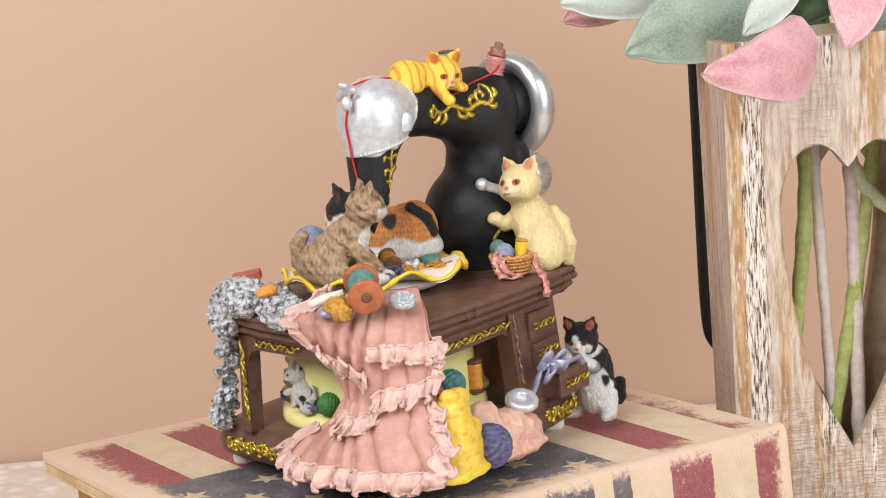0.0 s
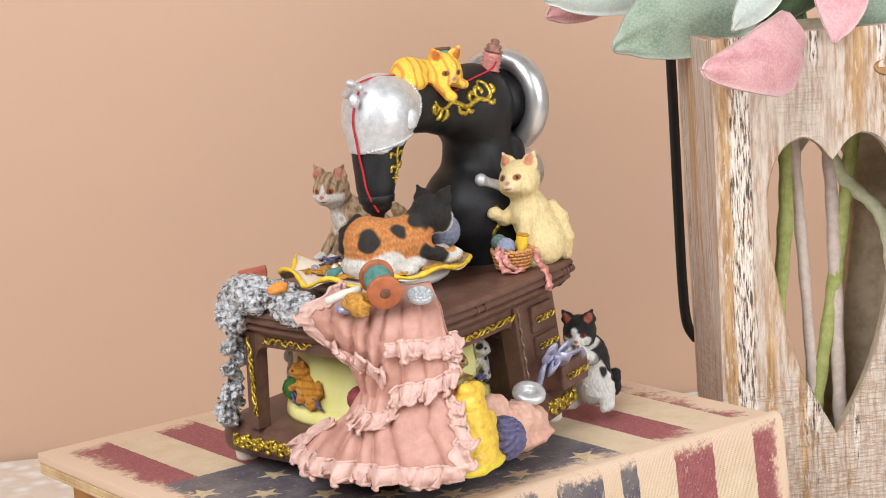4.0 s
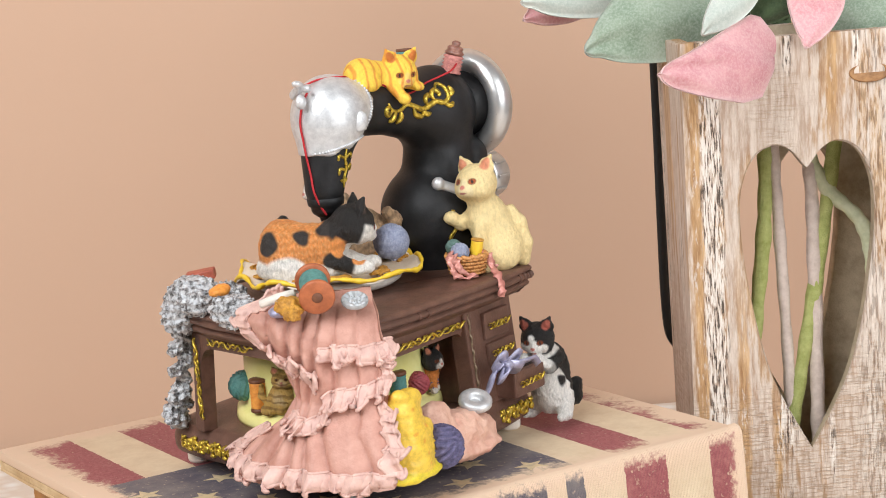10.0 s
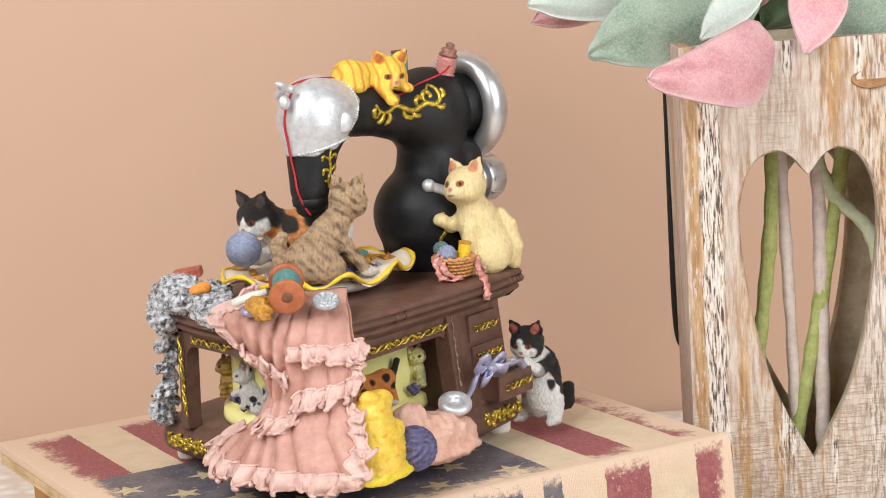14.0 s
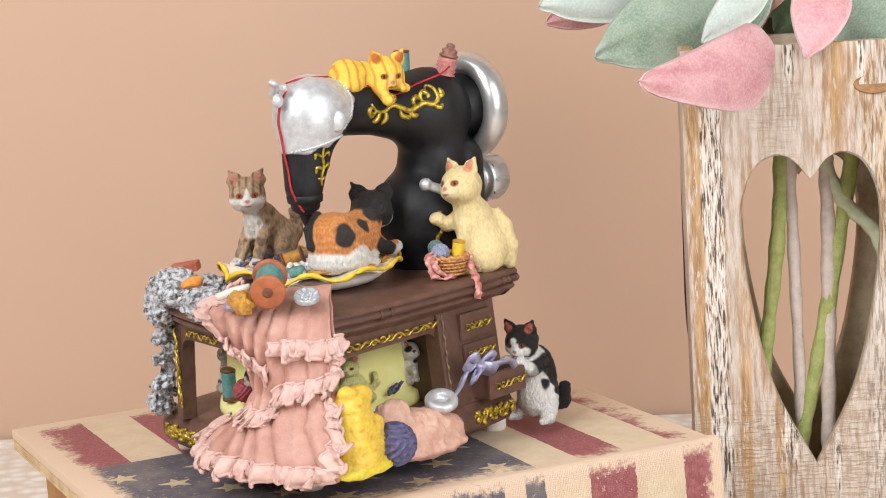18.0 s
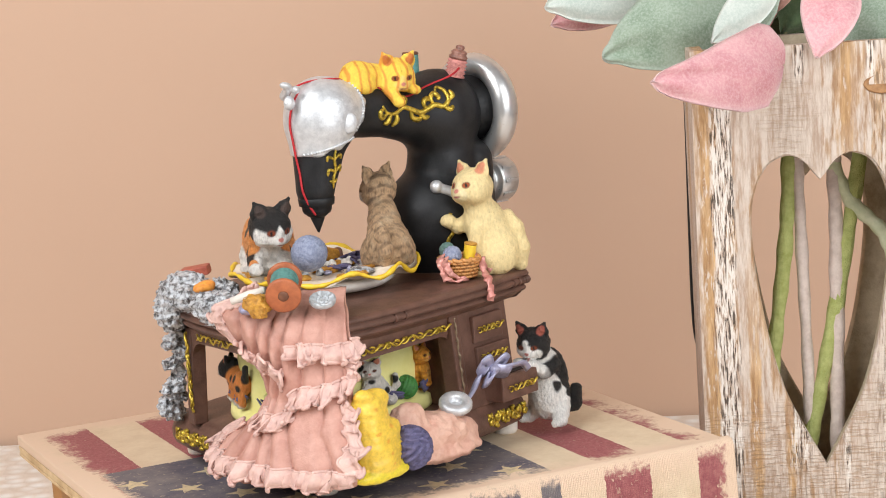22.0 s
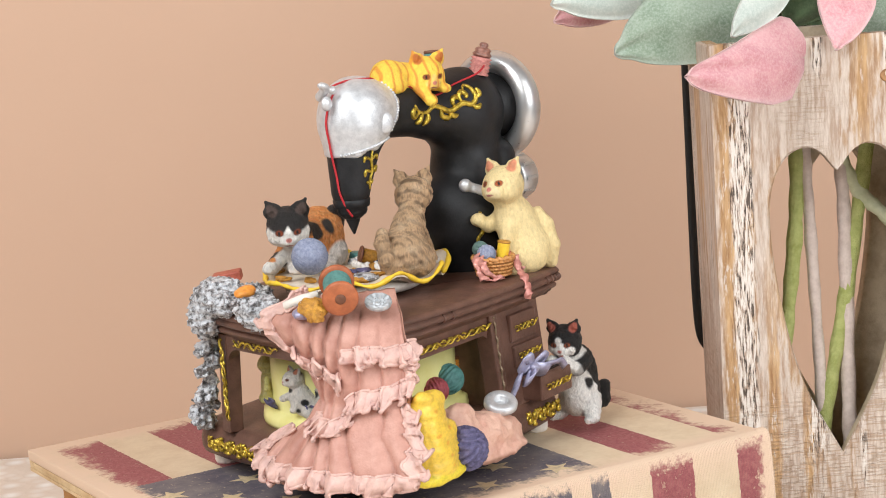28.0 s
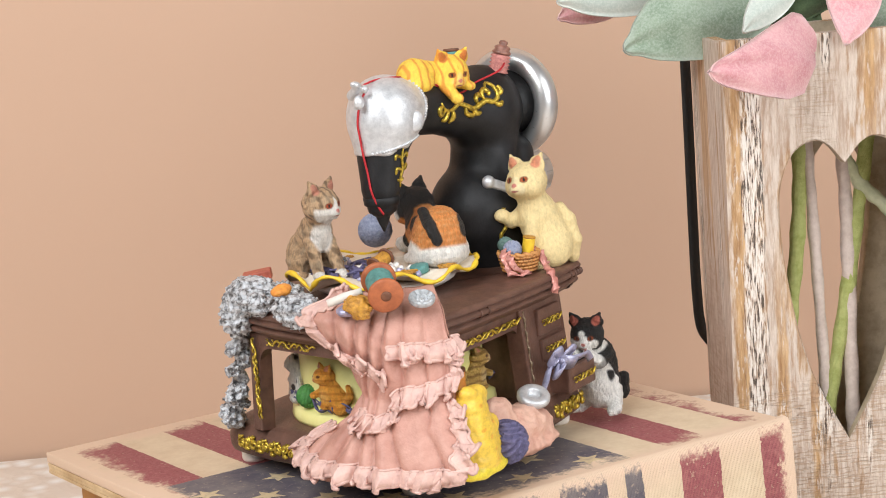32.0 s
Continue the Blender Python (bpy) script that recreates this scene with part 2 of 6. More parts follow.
def field(prims, p):
    d = None
    for q in prims:
        if q[0] == "e":
            _, c, r, R, col, k = q
            l = (p - c) @ R
            kk = np.sqrt(((l / r) ** 2).sum(-1))
            k2 = np.sqrt(((l / (r * r)) ** 2).sum(-1)) + 1e-9
            f = kk * (kk - 1) / k2
        else:
            _, a, b, (ra, rb), col, k = q
            ab = b - a
            t = np.clip(((p - a) @ ab) / (ab @ ab), 0, 1)
            f = np.linalg.norm(p - a - t[..., None] * ab, axis=-1) - (ra + (rb - ra) * t)
        if d is None:
            d, cc = f, np.broadcast_to(col, (*f.shape, 3)).copy()
        else:
            hh = np.clip(0.5 + 0.5 * (d - f) / k, 0, 1)
            d = d + (f - d) * hh - k * hh * (1 - hh)
            sh = np.clip(0.5 + (hh - 0.5) * 3, 0, 1)[..., None]
            cc = cc + (col - cc) * sh
    return d, cc


def lumps(p, s, seed=0.0):
    """A cheap smooth noise in [-1, 1]."""
    q = p / s + seed
    return (np.sin(q[..., 0] * 1.7 + 1.3 * np.sin(q[..., 1] * 1.1 + seed)) * np.sin(q[..., 1] * 1.9 + 1.1 * np.sin(q[..., 2] * 1.3))
            + np.sin(q[..., 2] * 2.1 + 1.2 * np.sin(q[..., 0] * 0.9)) * 0.7) / 1.7


def sculpt(prims, h=0.8, rough=0.0, size=3.0, cut=None, grow=0.0):
    """Vertices, faces and colours of blended forms."""
    lo, hi = np.full(3, 1e9), np.full(3, -1e9)
    for q in prims:
        for c, r in ([(q[1], q[2].max())] if q[0] == "e" else [(q[1], max(q[3])), (q[2], max(q[3]))]):
            lo, hi = np.minimum(lo, c - r), np.maximum(hi, c + r)
    lo, hi = lo - 2.5 * h - grow - rough, hi + 2.5 * h + grow + rough
    n = np.ceil((hi - lo) / h).astype(int) + 1
    P = np.stack(np.meshgrid(*[lo[i] + h * np.arange(n[i]) for i in range(3)], indexing="ij"), -1)
    d, _ = field(prims, P)
    d = d - grow
    if rough:
        d = d + rough * (lumps(P, size) + 0.5 * lumps(P, size * 0.45, 4.0))
    if cut is not None:
        d = np.maximum(d, cut(P))
    d = np.where(d == 0, 1e-6, d)
    v, f = nets(d, lo, h)
    return v, f, field(prims, v)[1]


def tube(path, r, seg=8, closed=False):
    """Verts and faces of a tube along points; r may be a list."""
    P = np.asarray(path, float)
    n = len(P)
    r = np.broadcast_to(np.asarray(r, float), (n,))
    T = np.gradient(P, axis=0) if not closed else np.roll(P, -1, 0) - np.roll(P, 1, 0)
    T /= np.linalg.norm(T, axis=1)[:, None] + 1e-12
    up = np.array([0.31, 0.2, 0.93])
    vs, fs = [], []
    N = np.cross(T[0], up)
    for i in range(n):
        N = N - (N @ T[i]) * T[i]
        N /= np.linalg.norm(N) + 1e-12
        B = np.cross(T[i], N)
        for s in range(seg):
            a = 2 * math.pi * s / seg
            vs.append(P[i] + r[i] * (math.cos(a) * N + math.sin(a) * B))
    for i in range(n if closed else n - 1):
        j = (i + 1) % n
        for s in range(seg):
            t = (s + 1) % seg
            fs.append((i * seg + s, i * seg + t, j * seg + t, j * seg + s))
    if not closed:
        fs.append(tuple(range(seg))[::-1])
        fs.append(tuple((n - 1) * seg + s for s in range(seg)))
    return vs, fs


def merged(items):
    vs, fs = [], []
    for v, f in items:
        o = len(vs)
        vs += [tuple(x) for x in v]
        fs += [tuple(i + o for i in q) for q in f]
    return vs, fs


def smooth_path(pts, n=8, closed=False):
    """Catmull-Rom through the points."""
    P = np.asarray(pts, float)
    m = len(P)
    out = []
    for i in range(m if closed else m - 1):
        g = [P[(i + k) % m] if closed else P[min(max(i + k, 0), m - 1)] for k in (-1, 0, 1, 2)]
        for t in np.linspace(0, 1, n, endpoint=False):
            out.append(0.5 * (2 * g[1] + (g[2] - g[0]) * t + (2 * g[0] - 5 * g[1] + 4 * g[2] - g[3]) * t * t + (3 * g[1] - g[0] - 3 * g[2] + g[3]) * t ** 3))
    if not closed:
        out.append(P[-1])
    return np.array(out)


def lathe(profile, seg=32, center=(0, 0, 0)):
    """Verts and faces turned from (radius, height) pairs about z."""
    vs, fs = [], []
    n = len(profile)
    for r, z in profile:
        for s in range(seg):
            a = 2 * math.pi * s / seg
            vs.append((center[0] + r * math.cos(a), center[1] + r * math.sin(a), center[2] + z))
    for i in range(n - 1):
        for s in range(seg):
            t = (s + 1) % seg
            fs.append((i * seg + s, i * seg + t, (i + 1) * seg + t, (i + 1) * seg + s))
    fs.append(tuple(range(seg))[::-1])
    fs.append(tuple((n - 1) * seg + s for s in range(seg)))
    return vs, fs


def ring_offset(P, d):
    """Closed plan outline (counter-clockwise) moved outwards by d."""
    T = np.roll(P, -1, 0) - np.roll(P, 1, 0)
    T /= np.linalg.norm(T, axis=1)[:, None] + 1e-12
    return P + d * np.stack([T[:, 1], -T[:, 0]], 1)


def loft(P, profile):
    """A moulded slab: a plan outline lofted through (offset, height) pairs, closed above and below."""
    vs, fs = [], []
    n = len(P)
    for o, z in profile:
        vs += [(x, y, z) for x, y in ring_offset(P, o)]
    for i in range(len(profile) - 1):
        for s in range(n):
            t = (s + 1) % n
            fs.append((i * n + s, i * n + t, (i + 1) * n + t, (i + 1) * n + s))
    fs.append(tuple(range(n))[::-1])
    fs.append(tuple((len(profile) - 1) * n + s for s in range(n)))
    return vs, fs


def block(lo, hi, bevel=0.6, taper=0.0):
    """A bevelled box as a bmesh; taper draws the top in."""
    bm = bmesh.new()
    bmesh.ops.create_cube(bm, size=1)
    lo, hi = Vector(lo), Vector(hi)
    for v in bm.verts:
        top = v.co.z > 0
        v.co = Vector([lo[i] + (hi[i] - lo[i]) * (v.co[i] + 0.5) for i in range(3)])
        if top and taper:
            c = (lo + hi) / 2
            v.co.x += (c.x - v.co.x) * taper
            v.co.y += (c.y - v.co.y) * taper
    if bevel:
        bmesh.ops.bevel(bm, geom=bm.edges[:], offset=bevel, segments=2, affect="EDGES", profile=0.6)
    return bm


def strip(path, across, thick=0.5):
    """A ribbon along a path with a half-width vector at every point, given a little thickness."""
    P, A = np.asarray(path, float), np.asarray(across, float)
    n = len(P)
    T = np.gradient(P, axis=0)
    N = np.cross(T, A)
    N /= np.linalg.norm(N, axis=1)[:, None] + 1e-12
    vs, fs = [], []
    for i in range(n):
        for s, t in ((-1, -1), (1, -1), (1, 1), (-1, 1)):
            vs.append(P[i] + s * A[i] + t * thick / 2 * N[i])
    for i in range(n - 1):
        for s in range(4):
            t = (s + 1) % 4
            fs.append((i * 4 + s, i * 4 + t, (i + 1) * 4 + t, (i + 1) * 4 + s))
    fs.append((3, 2, 1, 0))
    fs.append(tuple((n - 1) * 4 + s for s in range(4)))
    return vs, fs

# ---- the setting: table, backdrop ----
TABLE_Z = -0.075
WALL_AT, WALL_DIR = Vector((-0.135, 0.495, 0)), Vector((0.862, -0.507, 0))
WALL_N = Vector((-0.507, -0.862, 0))


def backdrop_material():
    m, nt, b = base_mat("salmon_backdrop_paper", 0.9)
    tc = nt.nodes.new("ShaderNodeTexCoord")
    n1 = node(nt, "ShaderNodeTexNoise", Scale=3.0, Detail=3.0)
    n2 = node(nt, "ShaderNodeTexNoise", Scale=900.0, Detail=3.0)
    nt.links.new(tc.outputs["Object"], n1.inputs["Vector"])
    nt.links.new(tc.outputs["Object"], n2.inputs["Vector"])
    mx = mixer(nt)
    mx.inputs[6].default_value, mx.inputs[7].default_value = (*C("d1ae95"), 1), (*C("c8a48b"), 1)
    nt.links.new(n1.outputs[0], mx.inputs[0])
    nt.links.new(mx.outputs[2], b.inputs["Base Color"])
    relief(nt, b, n2.outputs[0], 0.05, 0.0003)
    return m


def lace_material():
    m, nt, b = base_mat("white_lace_cloth", 0.9)
    tc = nt.nodes.new("ShaderNodeTexCoord")
    v = node(nt, "ShaderNodeTexVoronoi", Scale=90.0)
    n1 = node(nt, "ShaderNodeTexNoise", Scale=60.0, Detail=6.0)
    nt.links.new(tc.outputs["Object"], v.inputs["Vector"])
    nt.links.new(tc.outputs["Object"], n1.inputs["Vector"])
    mr = nt.nodes.new("ShaderNodeMapRange")
    mr.inputs[1].default_value, mr.inputs[2].default_value = 0.15, 0.6
    nt.links.new(v.outputs[0], mr.inputs[0])
    mx = mixer(nt)
    mx.inputs[6].default_value, mx.inputs[7].default_value = (*C("f4efe9"), 1), (*C("e2d3c4"), 1)
    nt.links.new(mr.outputs[0], mx.inputs[0])
    nt.links.new(mx.outputs[2], b.inputs["Base Color"])
    ad = nt.nodes.new("ShaderNodeMath")
    nt.links.new(v.outputs[0], ad.inputs[0])
    nt.links.new(n1.outputs[0], ad.inputs[1])
    relief(nt, b, ad.outputs[0], 0.6, 0.002)
    return m


def slab(name, corners, thickness, material, kind, label, category):
    """A flat structure with thickness behind its face, cut into cells."""
    bm = bmesh.new()
    a, b, c, d = [Vector(p) for p in corners]
    n = (b - a).cross(d - a).normalized() * -thickness
    vs = [bm.verts.new(p) for p in (a, b, c, d)] + [bm.verts.new(p + n) for p in (a, b, c, d)]
    for f in ((0, 1, 2, 3), (7, 6, 5, 4), (0, 4, 5, 1), (1, 5, 6, 2), (2, 6, 7, 3), (3, 7, 4, 0)):
        bm.faces.new([vs[i] for i in f])
    me = bpy.data.meshes.new(name)
    bmesh.ops.recalc_face_normals(bm, faces=bm.faces)
    bm.to_mesh(me)
    bm.free()
    me.materials.append(material)
    return tagged(new(name, me), label, category, kind=kind)


w0, w1 = WALL_AT - 1.6 * WALL_DIR, WALL_AT + 1.6 * WALL_DIR
slab("backdrop", [w0 + Vector((0, 0, TABLE_Z - 0.7)), w1 + Vector((0, 0, TABLE_Z - 0.7)), w1 + Vector((0, 0, 1.6)), w0 + Vector((0, 0, 1.6))],
     0.01, backdrop_material(), "structure", "plain salmon pink paper backdrop behind the table", "wall")
t0, t1 = WALL_AT - 0.75 * WALL_DIR + 0.004 * WALL_N, WALL_AT + 0.75 * WALL_DIR + 0.004 * WALL_N
tz = Vector((0, 0, TABLE_Z))
lace = slab("tablecloth", [t0 + 0.95 * WALL_N + tz, t1 + 0.95 * WALL_N + tz, t1 + tz, t0 + tz], 0.003, lace_material(), "", "white lace tablecloth spread over the table", "tablecloth")
table_top = slab("table", [t0 + 0.95 * WALL_N + tz - Vector((0, 0, 0.0035)), t1 + 0.95 * WALL_N + tz - Vector((0, 0, 0.0035)), t1 + tz - Vector((0, 0, 0.0035)), t0 + tz - Vector((0, 0, 0.0035))],
     0.03, M_DARKWOOD, "structure", "plain table under a white lace cloth", "table")


# the plain unseen room, added to close the place and bounce light; table's legs
FLOOR_Z, CEIL_Z, ROOM_W, ROOM_D = TABLE_Z - 0.72, 1.62, 1.62, 2.6
M_ROOM = mat("plain_room_plaster", C("c3c6c9"), 0.9, dark=C("b5b8bb"), scale=4, fine=300, bump=0.1)
M_BOARDS = mat("grey_brown_floor", C("9c8b7b"), 0.7, dark=C("7d6d5e"), scale=9, fine=400, bump=0.2)


def room_point(u, n, z):
    return WALL_AT + u * WALL_DIR + n * WALL_N + Vector((0, 0, z))


slab("floor", [room_point(-ROOM_W, ROOM_D, FLOOR_Z), room_point(ROOM_W, ROOM_D, FLOOR_Z), room_point(ROOM_W, -0.02, FLOOR_Z), room_point(-ROOM_W, -0.02, FLOOR_Z)], 0.05, M_BOARDS, "structure", "plain grey-brown floor added out of view under the table", "floor")
slab("ceiling", [room_point(-ROOM_W, -0.02, CEIL_Z), room_point(ROOM_W, -0.02, CEIL_Z), room_point(ROOM_W, ROOM_D, CEIL_Z), room_point(-ROOM_W, ROOM_D, CEIL_Z)], 0.05, M_ROOM, "structure", "plain pale ceiling added out of view to bounce light", "ceiling")
for name, a, c in (("wall_south", (ROOM_W, ROOM_D), (-ROOM_W, ROOM_D)), ("wall_west", (-ROOM_W, ROOM_D), (-ROOM_W, -0.02)), ("wall_east", (ROOM_W, -0.02), (ROOM_W, ROOM_D))):
    slab(name, [room_point(*a, FLOOR_Z), room_point(*c, FLOOR_Z), room_point(*c, CEIL_Z), room_point(*a, CEIL_Z)], 0.05, M_ROOM, "structure", "plain pale wall added out of view to bounce light", "wall")
for u in (-0.7, 0.7):
    for n in (0.06, 0.9):
        foot = room_point(u, n, 0)
        leg = part("table_leg", block((-25, -25, FLOOR_Z / MM), (25, 25, (TABLE_Z - 0.034) / MM), 2), M_DARKWOOD, table_top, m=Matrix.Translation(foot))


# ---- the keepsake box that the music box stands on ----
BOX_X0, BOX_X1, BOX_Y1 = -0.2155, 0.033, 0.2185
RED_AT, RED_STEP, RED_W = -0.028, 0.0447, 0.0215


def vmath(nt, op, a, b=None, clamp=False):
    n = nt.nodes.new("ShaderNodeMath")
    n.operation, n.use_clamp = op, clamp
    for i, v in enumerate((a, b)):
        if v is None:
            continue
        if isinstance(v, (int, float)):
            n.inputs[i].default_value = v
        else:
            nt.links.new(v, n.inputs[i])
    return n.outputs[0]


def ramp(nt, v, a, b):
    n = nt.nodes.new("ShaderNodeMapRange")
    n.inputs[1].default_value, n.inputs[2].default_value = a, b
    nt.links.new(v, n.inputs[0])
    return n.outputs[0]


def flag_material(name, woven, canton):
    """Stripes and a dark star field printed on canvas or paper, worn along the edges."""
    m, nt, b = base_mat(name, 0.75)
    tc = nt.nodes.new("ShaderNodeTexCoord")
    sp = nt.nodes.new("ShaderNodeSeparateXYZ")
    nt.links.new(tc.outputs["Object"], sp.inputs[0])
    x, y, z = sp.outputs
    n1 = node(nt, "ShaderNodeTexNoise", Scale=45.0, Detail=8.0, Roughness=0.75)
    n2 = node(nt, "ShaderNodeTexNoise", Scale=420.0, Detail=5.0, Roughness=0.7)
    n3 = node(nt, "ShaderNodeTexNoise", Scale=14.0, Detail=4.0)
    for n in (n1, n2, n3):
        nt.links.new(tc.outputs["Object"], n.inputs["Vector"])
    shift = vmath(nt, "MULTIPLY", vmath(nt, "SUBTRACT", n2.outputs[0], 0.5), 0.0022)
    f = vmath(nt, "FRACT", vmath(nt, "DIVIDE", vmath(nt, "ADD", vmath(nt, "SUBTRACT", x, RED_AT), shift), RED_STEP))
    f = vmath(nt, "ABSOLUTE", vmath(nt, "SUBTRACT", f, RED_W / RED_STEP / 2))
    red = vmath(nt, "LESS_THAN", f, RED_W / RED_STEP / 2)
    # distance to the worn edges
    ex = vmath(nt, "MINIMUM", vmath(nt, "SUBTRACT", x, BOX_X0), vmath(nt, "SUBTRACT", BOX_X1, x))
    if woven:
        edge = vmath(nt, "MINIMUM", ex, vmath(nt, "MULTIPLY", z, -1.0))
    else:
        edge = vmath(nt, "MINIMUM", ex, vmath(nt, "MINIMUM", y, vmath(nt, "SUBTRACT", BOX_Y1, y)))
    wear = vmath(nt, "ADD", edge, vmath(nt, "MULTIPLY", vmath(nt, "SUBTRACT", n1.outputs[0], 0.5), 0.05 if not woven else 0.012))
    keep = ramp(nt, vmath(nt, "ADD", wear, vmath(nt, "MULTIPLY", vmath(nt, "SUBTRACT", n2.outputs[0], 0.5), 0.016)), 0.008 if not woven else 0.002, 0.016 if not woven else 0.006)
    spot = ramp(nt, n2.outputs[0], 0.33, 0.4)
    keep = vmath(nt, "MULTIPLY", keep, vmath(nt, "MAXIMUM", spot, 0.55))
    base = mixer(nt)
    base.inputs[6].default_value, base.inputs[7].default_value = (*C("dcc7a9"), 1), (*C("c8ad8f"), 1)
    nt.links.new(ramp(nt, n1.outputs[0], 0.35, 0.7), base.inputs[0])
    worn = mixer(nt)
    worn.inputs[7].default_value = (*C("dabca2"), 1)
    nt.links.new(base.outputs[2], worn.inputs[6])
    nt.links.new(ramp(nt, wear, 0.018, 0.004), worn.inputs[0])
    redc = mixer(nt)
    redc.inputs[6].default_value, redc.inputs[7].default_value = (*C("8b454a"), 1), (*C("a86a66"), 1)
    nt.links.new(ramp(nt, n2.outputs[0], 0.4, 0.7), redc.inputs[0])
    c1 = mixer(nt)
    nt.links.new(worn.outputs[2], c1.inputs[6])
    nt.links.new(redc.outputs[2], c1.inputs[7])
    inside = vmath(nt, "MULTIPLY", vmath(nt, "LESS_THAN", vmath(nt, "ADD", x, shift), RED_AT - RED_W + 0.001), vmath(nt, "GREATER_THAN", vmath(nt, "ADD", x, shift), -0.203))
    if not woven:
        inside = vmath(nt, "MULTIPLY", inside, vmath(nt, "LESS_THAN", vmath(nt, "ADD", y, shift), 0.1235))
    nt.links.new(vmath(nt, "MULTIPLY", vmath(nt, "MULTIPLY", red, keep), vmath(nt, "SUBTRACT", 1.0, inside)), c1.inputs[0])
    c2 = mixer(nt)
    nt.links.new(c1.outputs[2], c2.inputs[6])
    navy = mixer(nt)
    navy.inputs[6].default_value, navy.inputs[7].default_value = (*C("57505a"), 1), (*C("7d7370"), 1)
    nt.links.new(ramp(nt, n1.outputs[0], 0.4, 0.66), navy.inputs[0])
    nt.links.new(navy.outputs[2], c2.inputs[7])
    if woven:
        g = vmath(nt, "FRACT", vmath(nt, "DIVIDE", vmath(nt, "ADD", x, 0.0), 0.0335))
        inside = vmath(nt, "MULTIPLY", inside, vmath(nt, "GREATER_THAN", vmath(nt, "ADD", g, vmath(nt, "MULTIPLY", n1.outputs[0], 0.1)), 0.34))
    nt.links.new(vmath(nt, "MULTIPLY", inside, keep), c2.inputs[0])
    nt.links.new(c2.outputs[2], b.inputs["Base Color"])
    if woven:
        wv = nt.nodes.new("ShaderNodeTexWave")
        wv.bands_direction = "X"
        wv.inputs["Scale"].default_value = 400.0
        wv.inputs["Distortion"].default_value = 1.2
        wh = nt.nodes.new("ShaderNodeTexWave")
        wh.bands_direction = "Z"
        wh.inputs["Scale"].default_value = 360.0
        wh.inputs["Distortion"].default_value = 1.2
        nt.links.new(tc.outputs["Object"], wv.inputs["Vector"])
        nt.links.new(tc.outputs["Object"], wh.inputs["Vector"])
        relief(nt, b, vmath(nt, "ADD", vmath(nt, "MULTIPLY", wv.outputs[0], 1.0), vmath(nt, "MULTIPLY", wh.outputs[0], 0.5)), 0.45, 0.0005)
    else:
        relief(nt, b, n2.outputs[0], 0.3, 0.0005)
    return m


M_LID = flag_material("printed_flag_lid", False, True)
M_SPINE = flag_material("woven_flag_canvas", True, True)
M_PLY = mat("ply_edge", C("d9bc93"), 0.7, dark=C("b08a5e"), scale=60, fine=900, bump=0.3)
M_OAK = mat("honey_box_wood", C("b57f3c"), 0.55, dark=C("8a5a25"), scale=60, fine=700, bump=0.3)

box = tagged(new("keepsake_box"), "book-shaped wooden box printed with a faded striped flag", "box")


def world_block(name, lo, hi, bevel, material, parent, label=""):
    bm = block([v / MM for v in lo], [v / MM for v in hi], bevel)
    return part(name, bm, material, parent, label)


world_block("lid", (BOX_X0, 0.004, -0.0045), (BOX_X1, BOX_Y1, 0.0), 0.5, M_LID, box, "lid printed with worn red stripes and a star field")
for i in range(3):
    world_block("ply_layer", (BOX_X0 + 0.0002 * (i % 2), 0.006, -0.0062 - 0.0016 * i), (BOX_X1 - 0.002, BOX_Y1 - 0.001, -0.0047 - 0.0016 * i), 0.15, M_PLY, box)
world_block("box_body", (BOX_X0 + 0.0125, 0.004, TABLE_Z), (BOX_X1 - 0.004, BOX_Y1 - 0.006, -0.0098), 0.4, M_OAK, box, "honey-coloured wooden body")
# the canvas spine with its rounded upper edge
sp_prof = [(0.0046, 0.0006), (0.0028, 0.0005), (0.0012, 0.0), (0.0002, -0.0012), (-0.0004, -0.003), (-0.0012, -0.012), (-0.0022, -0.03), (-0.002, -0.05), (-0.0005, TABLE_Z + 0.001)]
vs, fs = [], []
NX = 40
for i in range(NX + 1):
    xx = BOX_X0 + 0.0005 + (BOX_X1 - BOX_X0 + 0.0015) * i / NX
    for yy, zz in sp_prof:
        vs.append((xx / MM, yy / MM, zz / MM))
    vs.append((xx / MM, 4.6, TABLE_Z / MM + 1))
K = len(sp_prof) + 1
for i in range(NX):
    for j in range(K - 1):
        fs.append((i * K + j, i * K + j + 1, (i + 1) * K + j + 1, (i + 1) * K + j))
fs.append(tuple(range(K)))
fs.append(tuple(NX * K + j for j in range(K))[::-1])
link_mesh("spine", vs, fs, M_SPINE, box, "woven canvas spine with worn stripes")

M_STAR = mat("faded_star_print", C("d2bb93"), 0.75, dark=C("8d8078"), scale=260, fine=1500, bump=0.2, lo=0.45, hi=0.75)
rs = random.Random(4)
for i in range(9):
    for j in range(3):
        sx, sy = -0.0615 - 0.0168 * i, (0.018 if i % 2 == 0 else 0.038) + 0.0405 * j
        if sy > 0.112 or sx < -0.198:
            continue
        a0 = rs.uniform(-0.1, 0.1)
        pts = []
        for k in range(10):
            rr = (7.4 if k % 2 == 0 else 3.1) * rs.uniform(0.93, 1.05)
            an = a0 + math.pi * k / 5
            pts.append((sx / MM + rr * math.sin(an), sy / MM + rr * math.cos(an)))
        vs = [(px, py, 0.12) for px, py in pts] + [(px, py, -0.05) for px, py in pts] + [(sx / MM, sy / MM, 0.14)]
        fs = [(20, (k + 1) % 10, k) for k in range(10)] + [(k, (k + 1) % 10, 10 + (k + 1) % 10, 10 + k) for k in range(10)]
        link_mesh("star", vs, fs, M_STAR, box, smooth=False)


